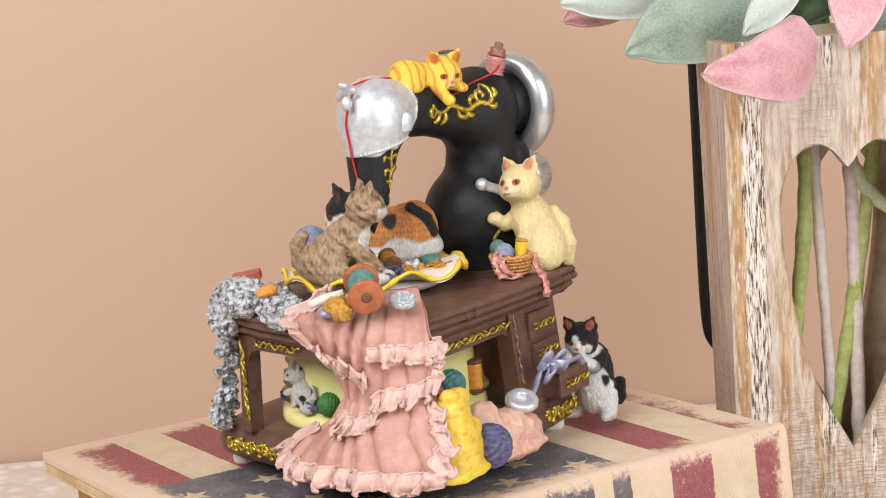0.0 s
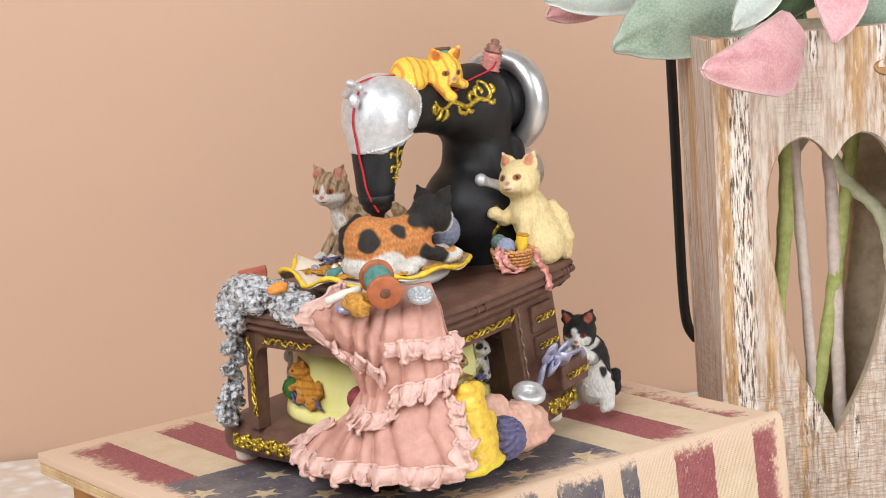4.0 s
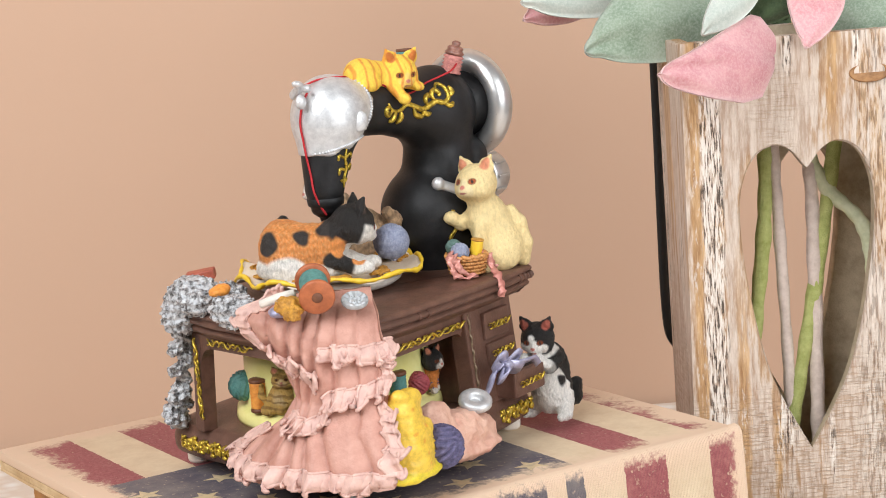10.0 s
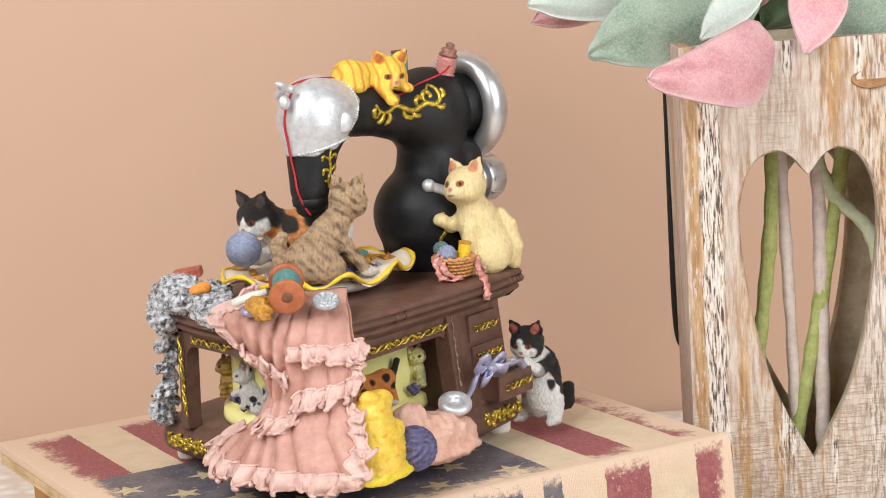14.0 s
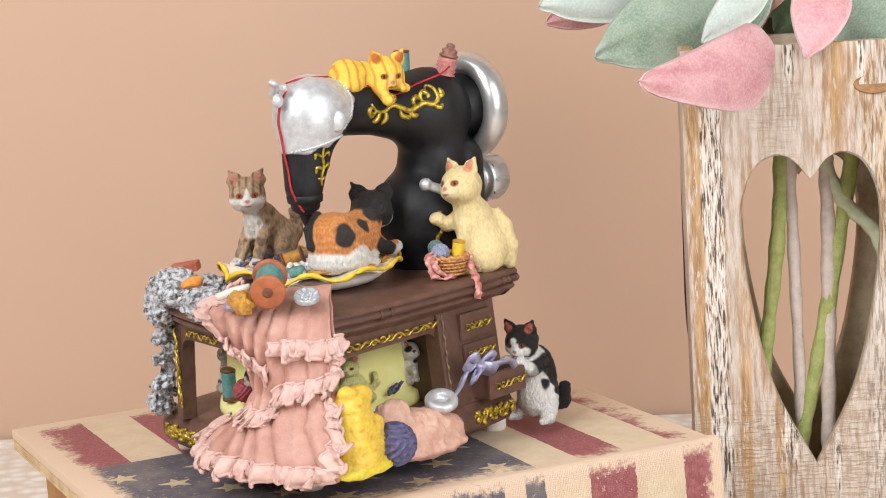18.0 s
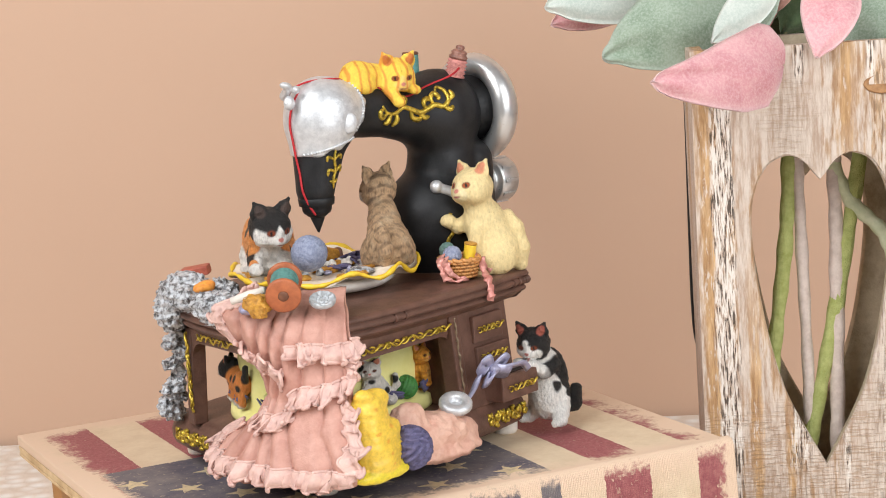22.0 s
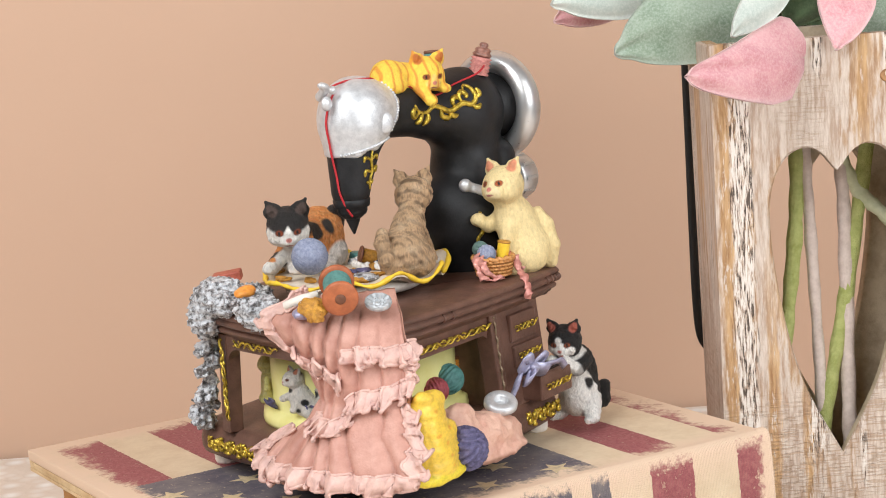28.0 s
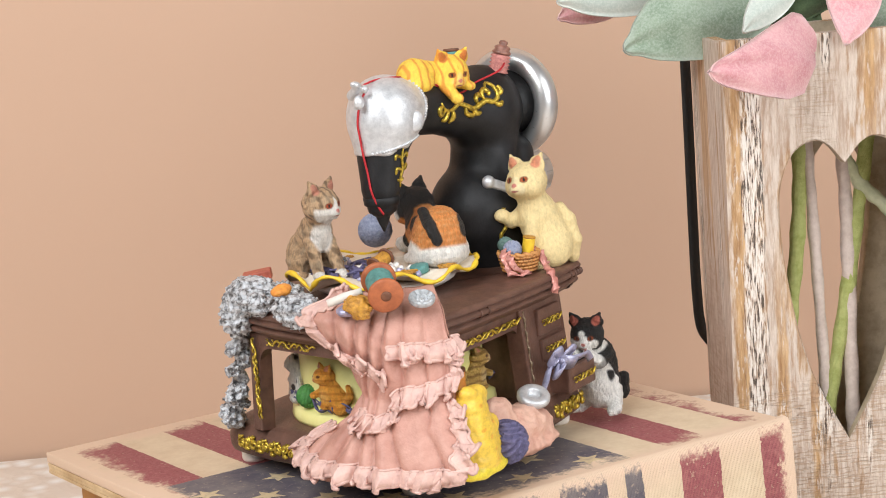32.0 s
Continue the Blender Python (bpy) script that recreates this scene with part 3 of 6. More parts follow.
# ---- the wooden vase with heart cut-outs ----
def whitewash():
    """Whitewash worn through to tan wood, with hairline cracks and saw marks."""
    m, nt, b = base_mat("whitewashed_worn_wood", 0.78)
    tc = nt.nodes.new("ShaderNodeTexCoord")
    sp = nt.nodes.new("ShaderNodeSeparateXYZ")
    nt.links.new(tc.outputs["Object"], sp.inputs[0])

    def grain(sx, sz, scale, det, ro, off=0.0):
        mp = nt.nodes.new("ShaderNodeMapping")
        mp.inputs["Location"].default_value = (off, off * 0.7, off * 0.3)
        mp.inputs["Scale"].default_value = (sx, sx, sz)
        nt.links.new(tc.outputs["Object"], mp.inputs[0])
        n = node(nt, "ShaderNodeTexNoise", Scale=scale, Detail=det, Roughness=ro)
        nt.links.new(mp.outputs[0], n.inputs["Vector"])
        return n.outputs[0]

    def over(under, colour, factor):
        mx = mixer(nt)
        nt.links.new(under, mx.inputs[6])
        if isinstance(colour, tuple):
            mx.inputs[7].default_value = (*colour, 1)
        else:
            nt.links.new(colour, mx.inputs[7])
        nt.links.new(factor, mx.inputs[0])
        return mx.outputs[2]

    def two(a, c, factor):
        mx = mixer(nt)
        mx.inputs[6].default_value, mx.inputs[7].default_value = (*a, 1), (*c, 1)
        nt.links.new(factor, mx.inputs[0])
        return mx.outputs[2]

    band, streak, hair = grain(1, 0.03, 95.0, 3.0, 0.55), grain(1, 0.05, 420.0, 5.0, 0.65), grain(1, 0.04, 1000.0, 4.0, 0.6)
    patch, band2, saw = grain(1, 0.45, 24.0, 3.0, 0.6, 3.0), grain(1, 0.06, 60.0, 3.0, 0.6, 7.0), grain(0.1, 1, 1000.0, 3.0, 0.6)
    chip = grain(1, 0.12, 620.0, 4.0, 0.65, 5.0)
    paint = two(C("d6c6b8"), C("b49b88"), ramp(nt, vmath(nt, "ADD", vmath(nt, "MULTIPLY", streak, 0.5), vmath(nt, "MULTIPLY", chip, 0.5)), 0.42, 0.6))
    wood = two(C("cfa570"), C("96693a"), ramp(nt, streak, 0.36, 0.66))
    across = vmath(nt, "ADD", sp.outputs[0], vmath(nt, "MULTIPLY", vmath(nt, "SUBTRACT", streak, 0.5), 0.007))

    def between(lo, hi, soft=0.0008):
        return vmath(nt, "MULTIPLY", ramp(nt, across, lo - soft, lo + soft), ramp(nt, across, hi + soft, hi - soft))

    def either(a, c):
        return vmath(nt, "MAXIMUM", a, c)

    low = ramp(nt, vmath(nt, "ADD", sp.outputs[2], vmath(nt, "MULTIPLY", vmath(nt, "SUBTRACT", patch, 0.5), 0.12)), 0.085, 0.055)
    # long boards' stripes worn to the wood, and the bands where the wash has crazed
    worn = either(between(-0.0530, -0.0478), vmath(nt, "MULTIPLY", between(-0.0340, -0.0290), ramp(nt, sp.outputs[2], 0.15, 0.08)))
    worn = either(worn, vmath(nt, "MULTIPLY", between(0.0090, 0.0150), ramp(nt, sp.outputs[2], 0.165, 0.2)))
    worn = either(worn, vmath(nt, "MULTIPLY", between(-0.0180, -0.0140), low))
    worn = vmath(nt, "MULTIPLY", worn, ramp(nt, chip, 0.36, 0.44))
    loose = vmath(nt, "ADD", vmath(nt, "ADD", vmath(nt, "MULTIPLY", band, 0.7), vmath(nt, "MULTIPLY", streak, 0.25)), vmath(nt, "ADD", vmath(nt, "MULTIPLY", patch, 0.4), vmath(nt, "MULTIPLY", chip, 0.14)))
    colour = over(paint, wood, vmath(nt, "MULTIPLY", either(worn, vmath(nt, "MULTIPLY", ramp(nt, loose, 0.8, 0.86), 0.75)), 0.85))
    sawn = vmath(nt, "MULTIPLY", ramp(nt, saw, 0.5, 0.57), either(vmath(nt, "MULTIPLY", ramp(nt, patch, 0.47, 0.4), 0.6), low))
    colour = over(colour, C("a98a6c"), vmath(nt, "MULTIPLY", sawn, 0.5))
    zone = either(between(-0.0480, -0.0385), either(vmath(nt, "MULTIPLY", ramp(nt, across, 0.020, 0.027), 0.4), ramp(nt, band2, 0.6, 0.66)))
    colour = over(colour, C("ece4db"), vmath(nt, "MULTIPLY", vmath(nt, "MULTIPLY", ramp(nt, hair, 0.5, 0.54), zone), 0.8))
    split = vmath(nt, "MULTIPLY", ramp(nt, hair, 0.45, 0.42), zone)
    colour = over(colour, C("4a3e35"), vmath(nt, "MULTIPLY", split, 0.9))
    nt.links.new(colour, b.inputs["Base Color"])
    high = vmath(nt, "ADD", vmath(nt, "MULTIPLY", hair, 0.7), vmath(nt, "MULTIPLY", streak, 0.6))
    high = vmath(nt, "SUBTRACT", vmath(nt, "SUBTRACT", high, split), vmath(nt, "MULTIPLY", sawn, 0.35))
    relief(nt, b, high, 0.7, 0.0013)
    return m


M_WASH = whitewash()
M_BARE = mat("bare_tan_wood", C("bfae95"), 0.75, dark=C("93816a"), scale=120, fine=1100, bump=0.4, dist=0.0006)
VASE_W, VASE_D = 0.055, 0.062
vase = tagged(new("wooden_vase"), "square whitewashed wooden vase with heart-shaped cut-outs, worn paint", "vase")
vase.matrix_world = pose(0.1100, 0.0368, TABLE_Z, 0, 0, -29.5)
HALF = [(0, -35), (-16, -7), (-24, 14), (-30, 40), (-34, 68), (-33.5, 90), (-26.5, 105), (-16, 110), (-8, 107), (-2.5, 101)]
hp = smooth_path(HALF, 6)
heart = np.array(list(hp) + [(0.0, 98.5)] + [(-px, pz) for px, pz in hp[::-1][:-1]])
heart[:, 0] *= 0.89
heart[:, 1] -= TABLE_Z / MM


def flared(ob):
    """The vase widens upwards: its front board leans outwards."""
    for v in ob.data.vertices:
        y, z = v.co.y / MM, v.co.z / MM
        v.co.y -= 0.1 * (z - 130) * (1 - y / (VASE_D / MM)) * MM
    return ob


def heart_panel(name, y0, y1, top, shrink=1.0):
    """A board between depths y0 and y1 with the heart cut through it."""
    cz = 125.0
    cut_line = (heart - (0, cz)) * shrink + (0, cz)
    outer = []
    W, Z0, Z1 = VASE_W / MM, 0.0, top
    for px, pz in cut_line:
        a = math.atan2(pz - cz, px)
        dx, dz = math.cos(a), math.sin(a)
        t = min((W / abs(dx)) if abs(dx) > 1e-6 else 1e9, ((Z1 - cz) / dz) if dz > 1e-6 else ((Z0 - cz) / dz) if dz < -1e-6 else 1e9)
        outer.append([dx * t, cz + dz * t])
    outer = np.array(outer)
    for cx, cz2 in ((-W, Z0), (W, Z0), (-W, Z1), (W, Z1)):
        k = np.argmin(((outer - (cx, cz2)) ** 2).sum(1))
        outer[k] = (cx, cz2)
    n = len(cut_line)
    inner2 = cut_line + 1.2 * np.stack([cut_line[:, 0] / 40, (cut_line[:, 1] - cz) / 90], 1)
    vs, fs = [], []
    for loop, y in ((outer, y0), (inner2, y0), (cut_line, y0 + 1.2), (cut_line, y1), (outer, y1)):
        vs += [(px, y, pz) for px, pz in loop]
    for r in range(4):
        for s in range(n):
            t = (s + 1) % n
            fs.append((r * n + s, r * n + t, (r + 1) * n + t, (r + 1) * n + s))
    for s in range(n):
        t = (s + 1) % n
        fs.append((4 * n + s, 4 * n + t, t, s))
    bm = bmesh.new()
    bv = [bm.verts.new(v) for v in vs]
    for f in fs:
        try:
            bm.faces.new([bv[i] for i in f])
        except ValueError:
            pass
    ob = part(name, bm, M_WASH, vase, smooth=False)
    ob.data.materials.append(M_BARE)
    for poly in list(ob.data.polygons)[2 * n if y0 < 1 else 0:4 * n]:
        poly.material_index = 1
    return flared(ob)


VTOP = 234.0
heart_panel("front_board", 0, 7, VTOP)
heart_panel("back_board", VASE_D / MM - 7, VASE_D / MM, VTOP, 0.88)
for s in (-1, 1):
    board = part("side_board", block((s * 55 - (0 if s < 0 else 7), 7.2, 0), (s * 55 + (7 if s < 0 else 0), VASE_D / MM - 7.2, VTOP - 1), 0.5), M_WASH, vase, smooth=False)
    board.data.materials.append(M_BARE)
    for poly in board.data.polygons:
        if poly.normal.x * s < -0.5:
            poly.material_index = 1
    flared(board)
part("vase_floor", block((-47, 21, 2), (47, VASE_D / MM - 8, 8), 0.3), M_WASH, vase, smooth=False)
# the knot near the rim
M_KNOT = mat("brown_knot_wood", C("a87c50"), 0.6, dark=C("6f4726"), scale=220, fine=900, bump=0.4)
vs, fs = lathe([(8.2, 0), (7.9, 0.7), (7.2, 0.9), (6.5, 0.5), (5.9, 0.15)], 24)
knot = link_mesh("knot", vs, fs, M_KNOT, vase, "brown oval knot in the board")
knot.matrix_basis = at_mm(29, -8.3, 215, 84, 0, 0) @ Matrix.Diagonal((1.15, 0.56, 1, 1))

# black strap hanging behind the vase
strap = smooth_path([(0.1135, 0.1460, 0.160), (0.1130, 0.1460, 0.11), (0.1122, 0.1460, 0.06), (0.1116, 0.1455, 0.025), (0.1132, 0.1455, 0.006), (0.1200, 0.1465, -0.004)], 6) / MM
vs, fs = strip(strap, np.tile([2.8, 0.0, 0.2], (len(strap), 1)), 1.4)
tagged(link_mesh("black_strap", vs, fs, mat("black_strap_cloth", C("191715"), 0.6, scale=300, bump=0.3)), "narrow black strap hanging behind the wooden vase", "strap")


# ---- the artificial flower in the vase ----
def leaf_mat(name, a, b2, edge):
    m, nt, b = base_mat(name, 0.85)
    tc = nt.nodes.new("ShaderNodeTexCoord")
    at = nt.nodes.new("ShaderNodeAttribute")
    at.attribute_name = "Col"
    n1 = node(nt, "ShaderNodeTexNoise", Scale=70.0, Detail=5.0)
    n2 = node(nt, "ShaderNodeTexNoise", Scale=850.0, Detail=5.0, Roughness=0.7)
    for n in (n1, n2):
        nt.links.new(tc.outputs["Object"], n.inputs["Vector"])
    mx = mixer(nt)
    mx.inputs[6].default_value, mx.inputs[7].default_value = (*a, 1), (*b2, 1)
    nt.links.new(ramp(nt, n1.outputs[0], 0.35, 0.65), mx.inputs[0])
    fz = mixer(nt)
    fz.inputs[7].default_value = (*edge, 1)
    nt.links.new(mx.outputs[2], fz.inputs[6])
    nt.links.new(at.outputs["Fac"], fz.inputs[0])
    nap = mixer(nt)
    nap.inputs[7].default_value = (*edge, 1)
    nt.links.new(fz.outputs[2], nap.inputs[6])
    nt.links.new(vmath(nt, "MULTIPLY", ramp(nt, n2.outputs[0], 0.42, 0.66), 0.42), nap.inputs[0])
    nt.links.new(nap.outputs[2], b.inputs["Base Color"])
    b.inputs["Sheen Weight"].default_value = 0.4
    b.inputs["Sheen Roughness"].default_value = 0.5
    relief(nt, b, vmath(nt, "ADD", n1.outputs[0], n2.outputs[0]), 0.25, 0.0008)
    return m


LEAF = {"P": leaf_mat("pink_felt_petal", C("d99a9e"), C("c67d84"), C("ecd0cb")), "G": leaf_mat("sage_felt_leaf", C("93a28d"), C("72876e"), C("c6cec2")),
        "W": leaf_mat("silver_felt_leaf", C("cacfc4"), C("b0bab0"), C("e4e4dc")), "D": leaf_mat("deep_green_leaf", C("4f6440"), C("33452b"), C("6a7a58")),
        "B": leaf_mat("dusky_bud", C("b07f70"), C("8c5e52"), C("c9a294")), "L": leaf_mat("yellow_green_sprig", C("8f9a48"), C("66742f"), C("b5bb78"))}
LEAVES = [
    ((0.1089, 0.1348, 0.1928), (0.0356, 0.1402, 0.1798), 0.0190, 'W', "oval"),
    ((0.0958, 0.165, 0.1826), (0.0469, 0.1563, 0.1706), 0.0120, 'P', "oval"),
    ((0.1263, 0.0883, 0.1838), (0.0425, 0.1014, 0.1570), 0.0235, 'G', "oval"),
    ((0.0872, 0.0278, 0.1520), (0.0135, 0.0078, 0.1528), 0.0190, 'P', "cup"),
    ((0.1010, 0.0520, 0.1870), (0.0650, 0.0470, 0.1632), 0.0090, 'W', "oval"),
    ((0.1250, 0.0370, 0.1885), (0.0990, 0.0180, 0.1562), 0.0130, 'P', "oval"),
    ((0.1483, 0.086, 0.1901), (0.1609, 0.0389, 0.1665), 0.0170, 'P', "oval"),
    ((0.1490, 0.0660, 0.1800), (0.1590, 0.0160, 0.1430), 0.0200, 'G', "oval"),
    ((0.1422, 0.1254, 0.1797), (0.1466, 0.0852, 0.1587), 0.0150, 'D', "oval"),
    ((0.1673, 0.1334, 0.1889), (0.1336, 0.118, 0.1642), 0.0200, 'D', "oval"),
    ((0.1510, 0.1020, 0.2050), (0.1010, 0.1060, 0.1640), 0.0210, 'D', "oval"),
    ((0.1700, 0.0860, 0.2050), (0.1330, 0.0920, 0.1600), 0.0190, 'D', "oval"),
    ((0.1400, 0.0840, 0.1960), (0.1255, 0.0900, 0.1690), 0.0060, 'B', "oval"),
    ((0.1180, 0.0980, 0.1960), (0.0930, 0.0960, 0.1820), 0.0050, 'L', "oval"),
]
# half-widths of the big cupped petal from its base to its tip: above and below the middle
CUP_AT = [0, 0.06, 0.18, 0.4, 0.6, 0.77, 0.9, 0.97, 1]
CUP_UP = [0.72, 0.9, 0.98, 0.76, 0.52, 0.36, 0.25, 0.15, 0.01]
CUP_DOWN = [0.1, 0.55, 0.92, 0.96, 0.78, 0.56, 0.36, 0.2, 0.01]
flower = tagged(new("artificial_flower"), "felt flower with pink petals and sage green leaves", "flower")
for b0, tip, w, key, form in LEAVES:
    a, e = np.array(b0), np.array(tip)
    ax = e - a
    ln = np.linalg.norm(ax)
    ax /= ln
    toward = np.array([-0.5, -0.85, 0.12])
    nn = toward - (toward @ ax) * ax
    nn /= np.linalg.norm(nn)
    sd = np.cross(nn, ax)
    NU, NV = 28, 14
    vs, cols = [], []
    for side in (1, -1):
        for i in range(NU + 1):
            u = 1 - (1 - i / NU) ** 1.7
            bow = w * math.sin(math.pi * min(0.06 + 0.94 * u ** 0.85, 0.95)) ** 0.7 * math.sqrt(max(0.0004, 1 - max(0.0, (u - 0.86) / 0.14) ** 2))
            for j in range(NV + 1):
                q = 2 * j / NV - 1
                hw = bow if form == "oval" else w * np.interp(u, CUP_AT, CUP_DOWN if q > 0 else CUP_UP)
                lift = 0.24 * hw * (1 - q * q) - 0.35 * w * (u - 0.35) ** 2 * 2 + 0.05 * w * math.sin(9 * u + 5 * q + w * 900) - 0.04 * hw * math.exp(-(q * 9) ** 2)
                p = a + ax * ln * u + sd * hw * q + nn * (lift + side * 0.0006)
                vs.append(p / MM)
                cols.append((max(0.0, abs(q) ** 6 * 0.35 + max(0, u - 0.93) * 4),) * 3)
    fs = []
    S0 = (NU + 1) * (NV + 1)
    for i in range(NU):
        for j in range(NV):
            q = (i * (NV + 1) + j, i * (NV + 1) + j + 1, (i + 1) * (NV + 1) + j + 1, (i + 1) * (NV + 1) + j)
            fs.append(q)
            fs.append(tuple(S0 + k for k in q[::-1]))
        for j in (0, NV):
            k = i * (NV + 1) + j
            fs.append((k, k + NV + 1, S0 + k + NV + 1, S0 + k) if j else (S0 + k, S0 + k + NV + 1, k + NV + 1, k))
    link_mesh("petal" if key == "P" else "leaf", vs, fs, LEAF[key], flower, cols=cols)
STEMS = [
    ([(0.1309, 0.0903, 0.1119), (0.1243, 0.0866, 0.0645), (0.1113, 0.0814, 0.0072), (0.104, 0.077, -0.0237), (0.100, 0.072, -0.0560)], 'G', 0.0036),
    ([(0.1332, 0.088, 0.1065), (0.1302, 0.0827, 0.0643), (0.1231, 0.0693, -0.0087), (0.1180, 0.0620, -0.0560)], 'S', 0.0028),
    ([(0.1468, 0.0784, 0.1032), (0.1427, 0.0726, 0.0559), (0.1313, 0.059, -0.0243), (0.1262, 0.0539, -0.0496)], 'S', 0.0034),
    ([(0.1587, 0.0713, 0.1105), (0.1409, 0.0696, 0.0376), (0.1216, 0.0656, -0.0241), (0.1105, 0.0626, -0.0545)], 'G', 0.0036),
    ([(0.1445, 0.0804, 0.1059), (0.1507, 0.0722, 0.0819), (0.1623, 0.0604, 0.0631), (0.1631, 0.0539, 0.037)], 'L', 0.0034),
    ([(0.1218, 0.103, 0.184), (0.1231, 0.1013, 0.1681), (0.1256, 0.0987, 0.156)], 'P', 0.0016),
    ([(0.1361, 0.0938, 0.183), (0.131, 0.0964, 0.1702), (0.1259, 0.0989, 0.1599)], 'P', 0.0016),
]
SM = {"G": mat("green_velvet_stem", C("bcc07a"), 0.8, dark=C("959b50"), scale=200, bump=0.6, dist=0.001), "S": mat("grey_pink_stem", C("dccabf"), 0.8, dark=C("bda89c"), scale=200, bump=0.4),
      "P": mat("pink_flower_stalk", C("d99a98"), 0.8, dark=C("b8706f"), scale=200, bump=0.4),
      "L": mat("pale_green_stem", C("d8d9b8"), 0.8, dark=C("b8bd94"), scale=200, bump=0.5)}
for pts, key, r in STEMS:
    p = smooth_path(np.array(pts) + np.array([[-0.0059, -0.0104, 0.001]]) * [[(key != "P") * min(max((q[2] + 0.03) / 0.1, 0), 1)] for q in pts], 10) / MM
    k = np.arange(len(p))
    vs, fs = tube(p, r / MM * (1 + 0.10 * np.sin(k * 1.9) + 0.06 * np.sin(k * 0.7)), 10)
    link_mesh("stem", vs, fs, SM[key], flower)


# ---- the music box ----
fig = tagged(new("music_box"), "cast resin music box of kittens round a sewing machine", "music box")
fig.matrix_world = pose(-0.096, 0.101, 0, 0, 0, 18)
AXIS = (-15.5, -7.5)

# desk
PLAN = smooth_path([(56, -57), (52, -58.6), (30, -63), (5, -66), (-20, -68), (-48, -69), (-65, -65.5), (-76, -52), (-79.5, -30), (-77, -5), (-72, 15), (-65, 32), (-50, 44), (0, 50), (45, 50), (68, 30), (70, -10), (60, -48)], 5, True)[::-1]
vs, fs = loft(PLAN, [(-8, 61), (-6, 61), (-4.6, 61.3), (-4.2, 62.2), (-3.0, 62.5), (-2.8, 63.2), (-1.6, 63.6), (-0.6, 64.3), (-0.3, 65.2), (-0.8, 66.0), (-1.5, 66.3), (-1.5, 66.7), (-0.2, 67.0), (1.0, 67.6), (1.4, 68.5), (1.0, 69.4), (0.2, 69.8), (0.2, 70.2), (1.0, 70.5), (1.2, 71.3), (0.6, 72.2), (-0.8, 72.7), (-2.2, 72.8)])
link_mesh("desk_top", vs, fs, M_BROWN, fig, "moulded brown desk top")
RINGS = [(o, ring_offset(PLAN, o), z) for o, z in ((-0.8, 66.8), (0.9, 67.3), (1.5, 68.0), (1.65, 68.6), (1.2, 69.4), (0.1, 69.9))]
for k in [i for i in range(len(PLAN)) if PLAN[i][1] < -55 and (-37 < PLAN[i][0] < -25 or PLAN[i][0] > 44)]:
    vs, fs = tube([(*q[k], z) for o, q, z in RINGS], 0.42, 6)
    link_mesh("moulding_ring", vs, fs, M_BROWN, fig)
FOOT = smooth_path([(49, -58), (44, -60.5), (20, -65.5), (-20, -71), (-48, -74), (-64, -71), (-73, -58), (-75, -35), (-73, -10), (-70, 8), (-66, 34), (-54, 52), (0, 58), (45, 54), (64, 30), (62, -20), (53, -52)], 5, True)[::-1]
vs, fs = loft(FOOT, [(-6, 7.5), (-3, 7.5), (-1.2, 8.6), (-0.2, 11), (0, 14.5), (-0.8, 17), (-2.6, 18.2), (-3.0, 19.6), (-4.4, 20.8), (-7, 21.4), (-12, 21.6)])
link_mesh("plinth", vs, fs, M_BROWN, fig, "moulded brown plinth")
for fx, fy in ((-48, 47), (50, -45), (-58, -50), (40, 40)):
    vs, fs = lathe([(4.6, 0), (5.2, 1), (5.6, 8)], 18, (fx, fy, 0))
    link_mesh("foot", vs, fs, M_WHITE, fig, "small white foot")


def wall_between(name, a, b, z0, z1, depth, lean=0.0, bevel=0.7):
    """A panel from plan point a to b, its face outwards, going inwards by depth."""
    a, b = Vector(a), Vector(b)
    d = b - a
    ln = d.length
    bm = block((0, 0, 0), (ln, depth, z1 - z0), bevel)
    for v in bm.verts:
        v.co.y -= lean * (1 - v.co.z / (z1 - z0))
    return part(name, bm, M_BROWN, fig, smooth=False, m=at_mm(a.x, a.y, z0, 0, 0, math.degrees(math.atan2(d.y, d.x))))


wall_between("front_rail", (-61, -66.5), (8, -59.5), 53.5, 62, 5)
wall_between("left_rail", (-66, 24), (-75.8, -46), 56, 62, 5)
wall_between("drawer_case", (10, -59.5), (44, -55), 20, 62, 60, 4.0, 0.8)
wall_between("corner_post", (5.5, -61), (11.5, -60), 20.5, 61.5, 8, 4.0)
wall_between("left_post", (-64.5, 27), (-66.8, 20), 20.5, 61.5, 6.5, 2.0)


def bracket(name, a, heading, z, size, depth):
    """A small concave corner piece under a rail: from plan point a along the heading, hanging from z."""
    arc = [(size - size * math.sin(t), -size + size * math.cos(t)) for t in np.linspace(0, math.pi / 2, 9)]
    ring = [(0, 0.6), (size, 0.6)] + arc
    vs = [(px, y, pz) for y in (0, depth) for px, pz in ring]
    n = len(ring)
    fs = [tuple(range(n)), tuple(range(n, 2 * n))[::-1]] + [(i, n + i, n + (i + 1) % n, (i + 1) % n) for i in range(n)]
    bm = bmesh.new()
    bv = [bm.verts.new(v) for v in vs]
    for f in fs:
        bm.faces.new([bv[i] for i in f])
    return part(name, bm, M_BROWN, fig, smooth=False, m=at_mm(a[0], a[1], z, 0, 0, heading))


bracket("bracket", (-66.6, 20), -98.5, 56.2, 7, 5)
bracket("bracket", (6.5, -59.3), 185.8, 53.8, 6, -5)
wall_between("middle_post", (-74, -45), (-60, -64), 20.5, 62, 10)

# drawers
DR = at_mm(10, -59.5, 0, 0, 0, 7.6)


def on_case(m):
    return DR @ m


